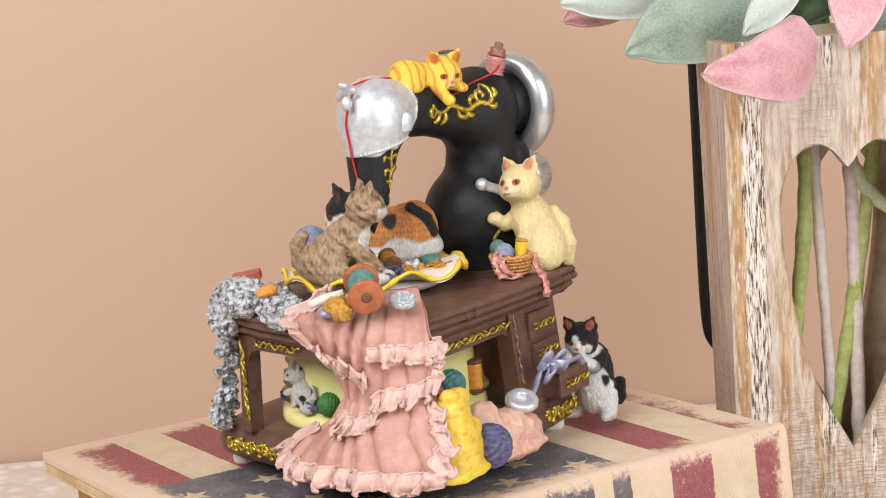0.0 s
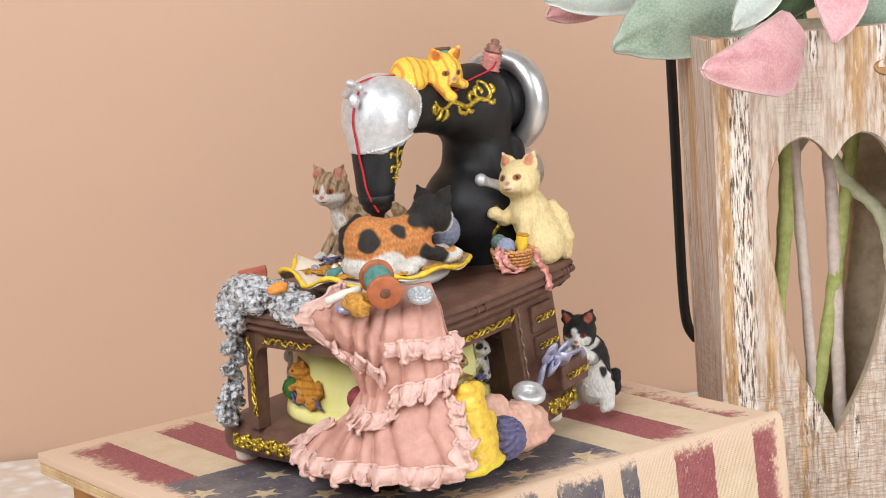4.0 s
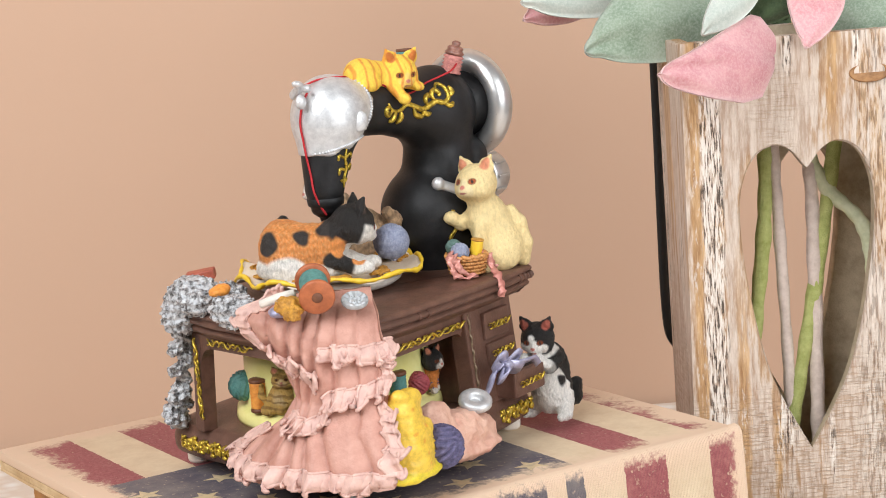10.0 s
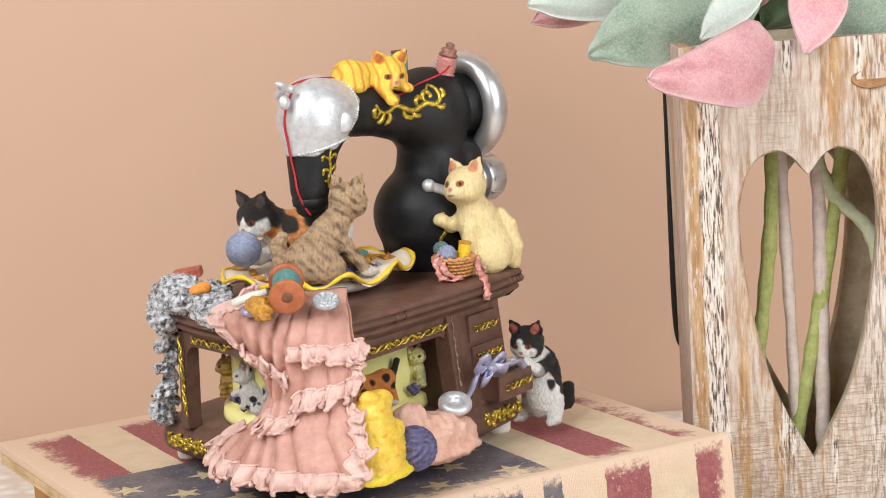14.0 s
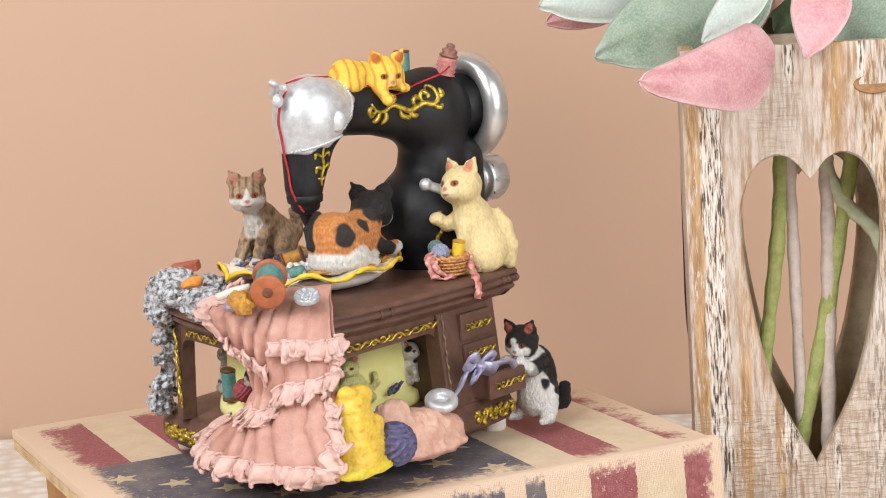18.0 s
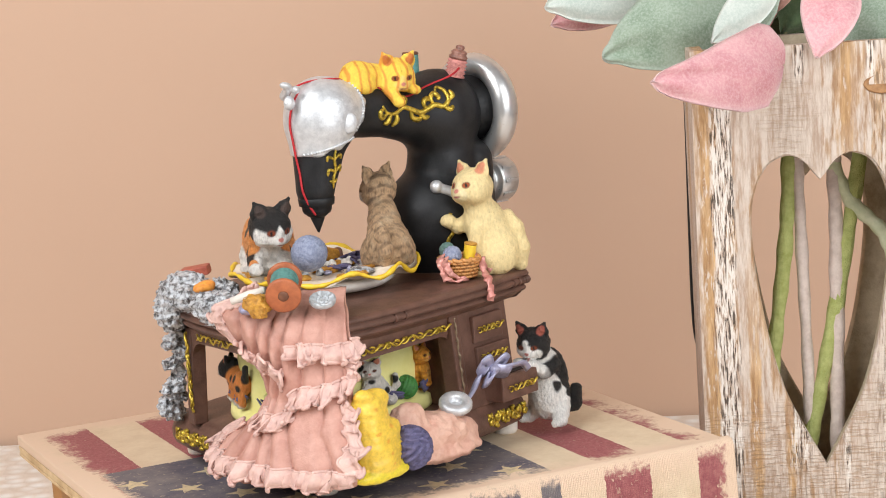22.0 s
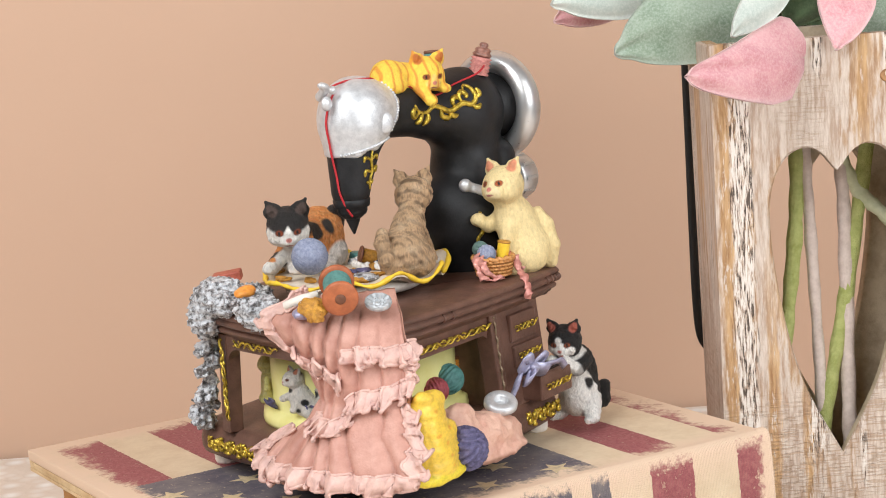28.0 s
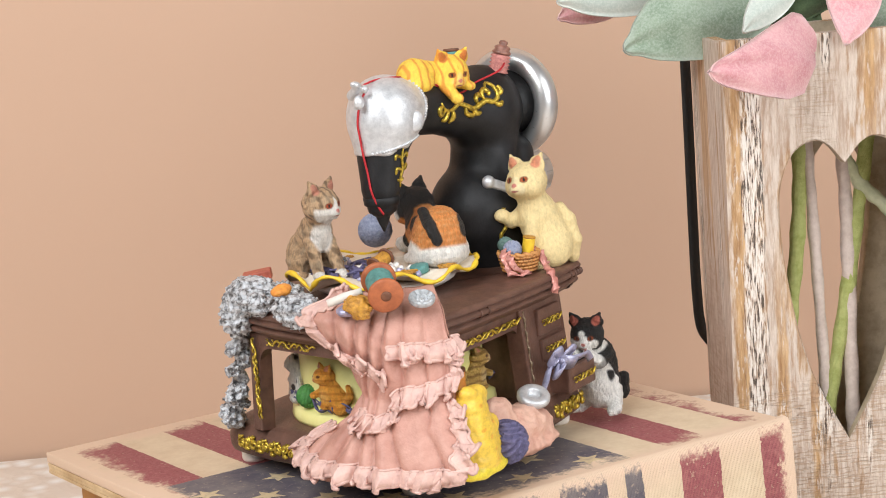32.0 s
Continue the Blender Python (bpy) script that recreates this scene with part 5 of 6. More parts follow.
# tabby kitten, sitting
TB, TD, TW = C("cba680"), C("3d2819"), C("efe6dc")
TABBY_HEAD = ((11.0, 0, 29.0), 7.2, 32, -8)
hp_, sp_ = head(TABBY_HEAD[0], TABBY_HEAD[1], TB, TW, C("cf8a72"), TABBY_HEAD[2], TABBY_HEAD[3], 0, C("b5481a"))
tabby = [ell((-6, 0, 8.5), (9.5, 9.0, 9.0), (0, 0, 0), TB, 3), ell((-1, 0, 14.5), (6.8, 6.4, 11), (0, 34, 0), TB, 4), cap((3.5, 0, 18), (8.5, 0, 25), 5.6, 4.7, TB, 3),
         ell((8.0, 0, 16), (3.4, 3.9, 6.5), (0, 20, 0), TW, 2.0)] + hp_
for s in (1, -1):
    tabby += [ell((-2, 7.0 * s, 5.8), (6.8, 3.6, 5.8), (0, 0, 0), TB, 2.2), cap((6.4, 3.4 * s, 14), (13.5, 4.2 * s, 4), 2.8, 2.2, TB, 1.6), ell((15.5, 4.4 * s, 2.2), (3.4, 2.3, 1.9), (0, 0, 0), TW, 1.2), ell((4.5, 7.4 * s, 1.8), (3.8, 2.3, 1.7), (0, 0, 0), TB, 1.2)]
tabby += [cap((-13, 2, 4), (-16.5, 3, 9), 2.7, 2.7, TB, 2), cap((-16.5, 3, 9), (-17, 4, 15), 2.7, 2.6, TB, 1.5), cap((-17, 4, 15), (-14.5, 4.5, 18), 2.6, 2.3, TB, 1.5)]


def tabby_paint(v, c):
    h = in_head(v, *TABBY_HEAD)
    white = (c.min(1) > 0.5).astype(float)
    # white muzzle, cheeks and blaze
    brow = 0.02 - 0.10 * np.abs(h[:, 1]) + 0.5 * np.exp(-(h[:, 1] / 0.15) ** 2)
    face = np.clip((brow - h[:, 2]) / 0.12 + 0.5, 0, 1) * np.clip((h[:, 0] - 0.28) / 0.14, 0, 1) * (h[:, 2] > -1.1)
    bib = np.clip(1.2 - np.linalg.norm((v - (9.5, 0, 17)) / (4.0, 3.6, 6.5), axis=1), 0, 1) * 3
    white = np.clip(np.maximum(white, np.maximum(face, bib)), 0, 1)
    on_head = np.linalg.norm(h, axis=1) < 1.45
    rings = np.sin(v[:, 2] * 1.25 + 1.1 * v[:, 0] + 2.4 * lumps(v, 5.0) + 0.6 * np.abs(v[:, 1])) + 1.0 * lumps(v, 1.6, 3.0)
    brow_lines = np.where((h[:, 0] > -0.2) & (h[:, 2] > 0.05), 1.35 * np.cos(h[:, 1] * 17.0), rings)
    w = np.where(on_head, brow_lines, rings)
    w = np.clip((w - 0.2) / 0.9, 0, 1) * np.where(v[:, 0] > 3, 0.66, 0.42)
    c = c + (np.array(TD) - c) * (w * (1 - white))[:, None]
    streak = np.clip(lumps(v * np.array([1, 1, 0.4]), 0.5, 5.0) - 0.05, 0, 1) * 0.6 * (1 - white)
    c = c + (np.array(TD) - c) * streak[:, None]
    pale = np.clip(lumps(v, 2.2, 7.0) - 0.1, 0, 1) * 0.55 * (1 - white)
    c = c + (np.array(C("d8bd9c")) - c) * pale[:, None]
    return c + (np.array(TW) - c) * white[:, None]


figure("tabby_kitten", tabby, sp_, table, polar(194.3, 27.9, 80.4, -60) @ Matrix.Scale(1.1, 4), "sitting grey-brown tabby kitten with white bib", 0.4, 0.26, extra=tabby_paint)

# calico kitten, crouching over its ball
CO, CW, CB = C("ec9850"), C("f8f1e8"), C("262220")
CALICO_HEAD = ((18.7, 1.0, 20.5), 8.4, 28, -20)
hp_, sp_ = head(CALICO_HEAD[0], CALICO_HEAD[1], CB, CW, C("57463f"), CALICO_HEAD[2], CALICO_HEAD[3])
calico = [ell((-1, 0, 11.5), (14.0, 9.6, 10.0), (0, -4, 0), CO, 3), ell((-9, 0, 12), (9.6, 10.2, 11.6), (0, 0, 0), CO, 3), ell((-12, 0, 5), (8, 9.6, 5.6), (0, 0, 0), CW, 2), ell((8.5, 0, 13), (8, 8, 8.4), (0, 0, 0), CO, 3), ell((2, 0, 3.6), (13, 9.4, 4.6), (0, 0, 0), CW, 1.6), ell((12, 0, 17), (6, 7, 6.5), (0, 0, 0), CB, 2)] + hp_
for s in (1, -1):
    calico += [cap((11, 5.6 * s, 8.5), (21, 6.0 * s, 4.4), 3.3, 2.7, CB, 1.6), ell((24.0, 5.6 * s, 4.8), (3.6, 2.8, 2.6), (0, 0, 0), CW, 1.2), ell((-6, 8.2 * s, 5.2), (7.6, 3.8, 5.6), (0, 0, 0), CW, 2), ell((2.5, 9.2 * s, 2.2), (4.4, 2.6, 2.2), (0, 0, 0), CW, 1.2)]
calico += [cap((-18, 4, 11.5), (-16.0, 6, 17.5), 2.0, 2.2, CB, 0.9), cap((-16.0, 6, 17.5), (-10, 6.4, 22), 2.2, 2.0, CB, 0.9)]


def calico_paint(v, c):
    ink = C("37322f")
    body = v[:, 0] < 11
    d = patches(v, c, [((-12.5, -8.0, 15), 4.6), ((0.5, -8.2, 17.5), 3.2), ((-1, 8.6, 17), 3.3), ((8.5, 7.5, 17), 4.4), ((9, -6.0, 20), 3.6)], ink, 1.0, 0.7)
    tuft = np.clip(lumps(v * np.array([1.0, 1.0, 0.5]), 0.42, 5.0), -1, 1)[:, None]
    orange = (d[:, 0] > 0.5) & (d[:, 2] < 0.3)
    d = np.where(orange[:, None], d + (np.array(C("f7c592")) - d) * np.clip(tuft * 0.5, 0, 0.3) + (np.array(C("c4622a")) - d) * np.clip(-tuft * 0.5, 0, 0.3), d)
    h = in_head(v, *CALICO_HEAD)
    brow = 0.10 + 0.06 * np.abs(h[:, 1]) + 0.32 * np.exp(-(h[:, 1] / 0.16) ** 2)
    face = np.clip((brow - h[:, 2]) / 0.12 + 0.5, 0, 1) * np.clip((h[:, 0] - 0.22) / 0.14, 0, 1)
    f = c + (np.array(CW) - c) * face[:, None]
    f = patches(v, f, [((18, 0, 9), 6.0)], CW, 0.8, 0.5)
    f = patches(v, f, [((15, 8.5, 13), 4.0), ((15, -7.5, 13), 4.0), ((22, -6.5, 7.5), 2.4)], CO, 0.8, 0.8)
    return np.where(body[:, None], d, f) * (1 + 0.12 * lumps(v, 1.1))[:, None]


figure("calico_kitten", calico, sp_, table, polar(17.3, 22.2, 81.2, 115) @ Matrix.Scale(1.07, 4), "crouching calico kitten with black and orange patches", 0.42, 0.22, extra=calico_paint)


def yarn_ball(name, r, material, parent, m, label, strands=16, seed=1, deep=0.12):
    """A ball wound in three directions, its strands raised."""
    rr = random.Random(seed)
    A, B = 72, 44
    th, ph = np.meshgrid(np.linspace(0.03, math.pi - 0.03, B), np.linspace(0, 2 * math.pi, A, endpoint=False), indexing="ij")
    N = np.stack([np.sin(th) * np.cos(ph), np.sin(th) * np.sin(ph), np.cos(th)], -1).reshape(-1, 3)
    best, ridge = np.full(len(N), -9.0), np.zeros(len(N))
    for k in range(4):
        ax = np.array([rr.uniform(-1, 1) for _ in range(3)])
        ax /= np.linalg.norm(ax)
        h = N @ ax
        score = -np.abs(h) + 0.6 * lumps(N, 0.45, k * 2.0)
        ridge = np.where(score > best, np.abs(np.sin(h * strands * 0.62 + k)), ridge)
        best = np.maximum(best, score)
    V = N * (r * (1.03 - deep + deep * ridge))[:, None]
    fs = [(i * A + s, (i + 1) * A + s, (i + 1) * A + (s + 1) % A, i * A + (s + 1) % A) for i in range(B - 1) for s in range(A)]
    fs += [tuple(range(A)), tuple((B - 1) * A + s for s in range(A))[::-1]]
    return link_mesh(name, V, fs, material, parent, label, m=m)


yarn_ball("yarn_ball", 7.4, M_BLUEYARN, table, polar(103.6, 29.5, 92.5), "blue-grey yarn ball", 34)
# small things lying on the dish
ob, ee = spool("small_spool", polar(262, 13, 81.3, 0, 0, 0) @ pose(0, 0, 0.0026, 0, 72, 60), table, 9.5, 2.9, M_OCHRE, M_DARKWOOD, "small brown spool wound with ochre thread", 3.9)
for e in ee:
    link_mesh("spool_end", e[0], e[1], M_DARKWOOD, table, m=ob.matrix_basis)
vs, fs = lathe([(0.6, 0), (3.6, 0.1), (4.0, 0.8), (4.0, 3.0), (3.5, 3.4), (0.6, 3.4)], 20)
link_mesh("teal_button", vs, fs, M_TEAL, table, "small teal button", m=polar(317, 24.5, 81.2, 0, 6, -5))
vs, fs = lathe([(0.5, 0), (4.6, 0.1), (5.4, 0.7), (5.2, 1.5), (4.4, 1.3), (4.0, 1.8), (2.2, 2.3), (0.4, 2.4)], 24)
link_mesh("silver_button", vs, fs, M_FOIL, table, "flat silver button on the dish", m=polar(150, 27, 82.0, 0, 5, -6))
rp = random.Random(7)
for i in range(26):
    a, r = rp.uniform(200, 340), rp.uniform(3, 19)
    q = rp.uniform(1.1, 1.8)
    vs, fs = lathe([(0.1, -q)] + [(q * math.cos(b), q * math.sin(b)) for b in np.linspace(-1.3, 1.3, 6)] + [(0.1, q)], 10)
    link_mesh("pearl", vs, fs, M_PEARL, table, m=polar(a, r, 81.3 + q * 0.8))
for i in range(34):
    a, r = (rp.uniform(205, 335) if i % 3 else rp.uniform(85, 175)), rp.uniform(6, 30)
    v, f, c = sculpt([ell((0, 0, 0), (rp.uniform(1.5, 3.2), rp.uniform(1.2, 2.4), rp.uniform(1, 1.8)), (rp.uniform(0, 90), 0, rp.uniform(0, 90)))], 0.5, 0.35, 0.9)
    link_mesh("trinket", v, f, [M_FOIL, M_OCHRE, M_LILAC, M_OCHRE][i % 4], table, m=polar(a, r, 81.8))
for i, (a, r) in enumerate(((205, 26), (222, 22), (214, 30), (232, 28), (240, 18), (200, 16), (152, 12), (128, 10), (228, 25), (248, 24), (218, 17), (250, 11))):
    pts = smooth_path([(rp.uniform(-4, 4), rp.uniform(-4, 4), rp.uniform(0, 3.2)) for _ in range(5)], 7)
    A = np.stack([np.sin(np.arange(len(pts)) * 0.3), np.cos(np.arange(len(pts)) * 0.3), 0.4 + 0 * pts[:, 0]], 1) * 1.5
    vs, fs = strip(pts, A, 0.6)
    link_mesh("purple_ribbon", vs, fs, M_PURPLE, table, "crumpled purple ribbon", m=polar(a, r, 81.6))
for a, r in ((75, 33), (140, 31), (20, 32), (290, 31), (110, 12), (45, 33), (300, 26), (338, 31), (160, 24)):
    pts = smooth_path([(rp.uniform(-5, 5), rp.uniform(-2.8, 2.8), rp.uniform(0, 1.1)) for _ in range(22)], 5)
    vs, fs = tube(pts, 0.55, 6)
    link_mesh("gold_thread", vs, fs, M_OCHRE, table, "loose ochre thread", m=polar(a, r, 82.2, a + 90))

# drum with figures in relief
drum = link_mesh("drum", *lathe([(20, 21.6), (43.5, 21.6), (43.8, 23), (43.2, 26.5), (40.6, 27.4), (39.2, 28.2), (39.0, 56.5), (20, 56.6)], 72), M_CREAM, fig, "turning cream drum with kittens in relief", m=at_mm(AXIS[0], AXIS[1], 0))


def on_drum(deg, z, r=40.0):
    """A place on the drum's wall with +x pointing outwards."""
    return at_mm(r * math.cos(radians(deg)), r * math.sin(radians(deg)), z, 0, 0, deg)


def relief_kitten(deg, col, patchcol, belly, label, stripes=False, flip=1, spots=True):
    hp2, sp2 = head((2.0, 3.0 * flip, 18.5), 4.6, col, belly, C("d98a6a"), 25 * flip, 0, 0, C("7a3a12"), 1.0)
    pr = [ell((0, 0, 7), (5, 6, 7), (0, 0, 0), col, 2), ell((1, 1.5 * flip, 12), (4, 4.4, 5), (0, 0, 0), col, 2), ell((3, 1.6 * flip, 9), (2.5, 3, 5), (0, 0, 0), belly, 1.5),
          cap((2.5, 4 * flip, 11), (4.5, 7.5 * flip, 9), 1.9, 1.6, col, 1), cap((2.5, 0, 10), (4.6, 2.5 * flip, 4), 1.9, 1.7, col, 1), ell((3, -4.4 * flip, 3), (3.4, 3.2, 3), (0, 0, 0), col, 1.2),
          cap((1, -5 * flip, 5), (1.6, -8.5 * flip, 9), 1.5, 1.4, col, 1), cap((1.6, -8.5 * flip, 9), (1.6, -8 * flip, 14), 1.4, 1.1, col, 1)] + hp2

    def pt(v, c):
        if stripes:
            w = np.clip((np.sin(v[:, 2] * 1.9 + 1.4 * lumps(v, 3)) - 0.35) * 3, 0, 1) * (c.min(1) < 0.5) * 0.7
            return c + (np.array(patchcol) - c) * w[:, None]
        bl = [((4, -3 * flip, 8), 1.6), ((4, 3 * flip, 13), 1.4), ((2, 6.5 * flip, 20), 1.8), ((4.5, 0, 4), 1.3), ((3, -5 * flip, 5), 1.5), ((2, 0.5 * flip, 22.5), 2.0), ((2, -7 * flip, 12), 2)]
        return patches(v, c, bl, patchcol, 0.6, 0.5)

    figure("relief_kitten", pr, sp2, drum, on_drum(deg, 27.8, 39.0) @ Matrix.Diagonal((0.9, 1.08, 0.86, 1)), label, 0.45, 0.1, pt)


relief_kitten(166, C("f0e8dd"), C("22201f"), C("f0e8dd"), "white kitten with black spots in relief", flip=-1)
relief_kitten(212, C("f2a63c"), C("d27a22"), C("f6bd62"), "orange kitten in relief", True, flip=-1)
relief_kitten(308, C("d3aa5c"), C("8d6230"), C("e2c48e"), "tan tabby kitten in relief", True)
relief_kitten(350, C("f0e8dd"), C("22201f"), C("f0e8dd"), "white kitten with black spots in relief", flip=-1)
relief_kitten(112, C("f3eaa0"), C("e9dc84"), C("f5eeb4"), "plain cream kitten in relief", True, flip=-1)


def relief_walker(deg, label):
    """A kitten stepping along the drum's wall, its head towards smaller angles."""
    hp2, sp2 = head((2.6, -7.5, 14.5), 4.9, C("25211f"), C("f0e6da"), C("d98a6a"), -30, -8, 0, C("7a3a12"), 1.0)
    oc, wc, bc = C("ea8f45"), C("f0e6da"), C("25211f")
    pr = [ell((0.8, 2.5, 9.5), (4, 8.5, 4.8), (0, 0, 0), oc, 2), ell((0.8, 8, 10.5), (4, 5, 5.2), (0, 0, 0), oc, 2), ell((1.2, -3.5, 10.5), (4, 4.5, 5), (0, 0, 0), oc, 2)] + hp2
    for y0, y1 in ((-5, -8.5), (-2.5, -3.5), (6, 4.5), (10, 11.5)):
        pr += [cap((2.2, y0, 7.5), (2.6, y1, 2.2), 2.1, 1.6, oc, 1), ell((3, y1 - 0.8, 1.4), (1.8, 2.0, 1.4), (0, 0, 0), wc, 0.8)]
    pr += [cap((0.8, 12, 12), (0.8, 14.5, 18), 1.5, 1.3, bc, 1)]

    def pt(v, c):
        return patches(v, c, [((4.5, 1, 11.5), 1.6), ((4.5, 7, 12.5), 1.9), ((4, 10.5, 9), 1.5), ((5, -3.5, 9), 1.3)], bc, 0.6, 0.6)

    figure("relief_kitten", pr, sp2, drum, on_drum(deg, 27.8, 39.2), label, 0.5, 0.1, pt)


relief_walker(63, "calico kitten stepping along in relief")
for deg, z, r, mt, lb in ((188, 33, 5.0, M_GREEN, "green yarn ball"), (251, 33.5, 5.5, M_REDYARN, "red yarn ball"), (265, 36, 6.4, M_TEAL, "teal yarn ball"), (39, 34.5, 5.0, M_REDYARN, "red yarn ball")):
    yarn_ball("relief_yarn", r, mt, drum, on_drum(deg, z, 40.2), lb, 18, int(deg))
for deg, mt, lb in ((291, M_ORANGE, "orange thread spool"), (22, M_TEAL, "teal thread spool")):
    ob, ee = spool("relief_spool", on_drum(deg, 28.4, 40.6), drum, 14, 3.3, mt, M_DARKWOOD, lb, 3.7)
    for e in ee:
        link_mesh("spool_end", e[0], e[1], M_DARKWOOD, drum, m=ob.matrix_basis)
for deg in (138, 176, 205, 336, 222, 352, 72, 55, 100):
    rq = random.Random(deg)
    for k in range(3):
        pts = smooth_path([(rq.uniform(0, 2.5), rq.uniform(-5, 5), rq.uniform(0, 5)) for _ in range(4)], 7)
        A = np.tile([0.9, 0.2, 0.7], (len(pts), 1))
        vs, fs = strip(pts, A, 0.6)
        link_mesh("relief_ribbon", vs, fs, M_PURPLE, drum, "purple ribbon in relief", m=on_drum(deg + k * 2 - 2, 28.6, 40.8))
# ---- the fixed kittens ----
YC = C("ebd29a")
hp_, sp_ = head((4.5, 1.5, 38), 8.9, YC, C("ead6a6"), C("dc8f6c"), 30, 4, 4, C("b0531f"))
yellow = [ell((-5, 0, 10), (10.5, 10, 11), (0, 0, 0), YC, 3), ell((-2, 0, 19.5), (8.6, 8, 12), (0, 12, 0), YC, 4), cap((0.5, 0, 25), (3, 0, 32), 7, 6.2, YC, 3), ell((4.6, 0, 20), (4, 5, 8), (0, 10, 0), YC, 2)] + hp_
yellow += [cap((4, -4.5, 24), (10, -5.0, 20.5), 3.6, 2.9, YC, 1.8), cap((10, -5.0, 20.5), (14, -4.5, 23), 2.9, 2.8, YC, 1.2), ell((15, -4.5, 23.6), (3.2, 3, 2.8), (0, 0, 0), YC, 1), cap((5, 4.5, 20), (7.5, 5.5, 3), 3.4, 2.8, YC, 1.8), ell((9.2, 5.6, 2.2), (3.8, 2.8, 2.2), (0, 0, 0), YC, 1.2)]
for s in (1, -1):
    yellow += [ell((-3, 7.6 * s, 6.8), (7.8, 3.8, 6.8), (0, 0, 0), YC, 2.2), ell((4.5, 7.8 * s, 2), (4.2, 2.6, 2), (0, 0, 0), YC, 1.2)]
yellow += [cap((-14.5, 2, 2.6), (-15.5, 3, 10), 3.0, 3.1, YC, 1.4), cap((-15.5, 3, 10), (-13.5, 2.5, 19), 3.1, 3.0, YC, 1.4), cap((-13.5, 2.5, 19), (-10.5, 1, 24.5), 3.0, 2.4, YC, 1.4)]
figure("yellow_kitten", yellow, sp_, fig, at_mm(42.5, -47.5, 72.4, 0, 0, 152), "pale yellow kitten raising a paw", 0.5, 0.12, material=M_RESIN)

BK, WH = C("1b1817"), C("f8f3ec")
hp_, sp_ = head((6.5, 0, 37.0), 7.4, BK, WH, C("b5604e"), 14, -18, 0, C("8a4018"))
tux = [ell((-2, 0, 11), (9.4, 8.6, 10), (0, 0, 0), WH, 3), cap((-1, 0, 15), (2.5, 0, 29), 7.6, 6.2, WH, 4), ell((-6, 0, 22), (4.6, 6.4, 11), (0, 12, 0), BK, 2)] + hp_
for s in (1, -1):
    tux += [cap((1, 5.6 * s, 27), (7.5, 5.6 * s, 24.5), 3.4, 2.8, BK, 1.6), cap((7.5, 5.6 * s, 24.5), (12, 4.0 * s, 28), 2.7, 2.4, WH, 1.2), ell((13, 3.4 * s, 29), (2.8, 2.4, 2.2), (0, 0, 0), WH, 1),
            cap((-2, 5.5 * s, 8), (2, 8.6 * s, 2.6), 5, 3.2, WH, 2), ell((4, 9.2 * s, 1.8), (4.2, 2.6, 1.8), (0, 0, 0), WH, 1)]
tux += [cap((-10, 1, 5), (-15, 3, 6), 3.4, 3.2, BK, 2), cap((-15, 3, 6), (-15.5, 4, 12), 3.2, 2.8, BK, 1.5)]


def tux_paint(v, c):
    c = patches(v, c, [((-9, -6, 13), 4.6), ((-8, 7, 15), 5), ((-11, 0, 7), 5), ((-2, 8, 24), 4.6), ((-2, -8, 24), 3.4), ((6, 7.5, 12), 1.6), ((-7, 7, 8), 4.5), ((-9, 5, 3), 4), ((-5, 6.5, 19), 4.4), ((1, 7.5, 17), 2.6)], BK)
    return patches(v, c, [((13.8, 1.0, 33.5), 4.0), ((11.8, 5.2, 32.2), 3.2), ((12.2, -3.6, 32.2), 3.2), ((14.2, 1.2, 38.0), 1.5), ((8, 0, 28), 4.0)], WH, 0.8, 0.4)


figure("black_white_kitten", tux, sp_, fig, at_mm(61, -60.5, 4, 0, 0, 184), "black and white kitten peering into the drawer", 0.5, 0.3, tux_paint)

OY, OS = C("fbd04e"), C("e0812a")
hp_, sp_ = head((12.0, -5.0, 6.6), 7.7, OY, C("f4cc6c"), C("c8702c"), -108, -18, 0, C("9d4a14"))
orange = [ell((0, 0, 5.6), (11.5, 6.6, 6.6), (0, 0, 0), OY, 3), ell((-6.0, 0, 6.4), (7.0, 6.6, 7.0), (0, 0, 0), OY, 3), ell((7, 0, 4.5), (6, 5.6, 5.0), (0, 0, 0), OY, 3)] + hp_
orange += [cap((5, -4, 4), (6.2, -11, -2.5), 2.8, 2.5, OY, 1.6), ell((6.6, -13.0, -4.4), (2.7, 2.8, 2.5), (0, 0, 0), OY, 1), cap((14, -3, 3), (16.0, -10, 0.6), 2.4, 2.1, OY, 1.6), ell((16.4, -11.8, 0.0), (2.6, 2.2, 2.0), (0, 0, 0), OY, 1),
           ell((-6, -5.6, 2.6), (5.6, 2.8, 3.4), (0, 0, 0), OY, 2), cap((-11, 2, 2), (-14, 0, 0), 2.2, 1.8, OY, 1.5)]


def ginger_paint(v, c):
    w = np.clip((np.sin(v[:, 0] * 1.5 + 0.25 * np.abs(v[:, 1]) + 1.0 * lumps(v, 3.2)) - 0.45) * 2.4, 0, 1) * 0.75
    return c + (np.array(OS) - c) * w[:, None]


figure("orange_kitten", orange, sp_, fig, at_mm(6.3, MV - 2.5, 153.8, 0, 2, -4), "golden orange kitten lying on the machine arm", 0.45, 0.1, ginger_paint, M_RESIN)

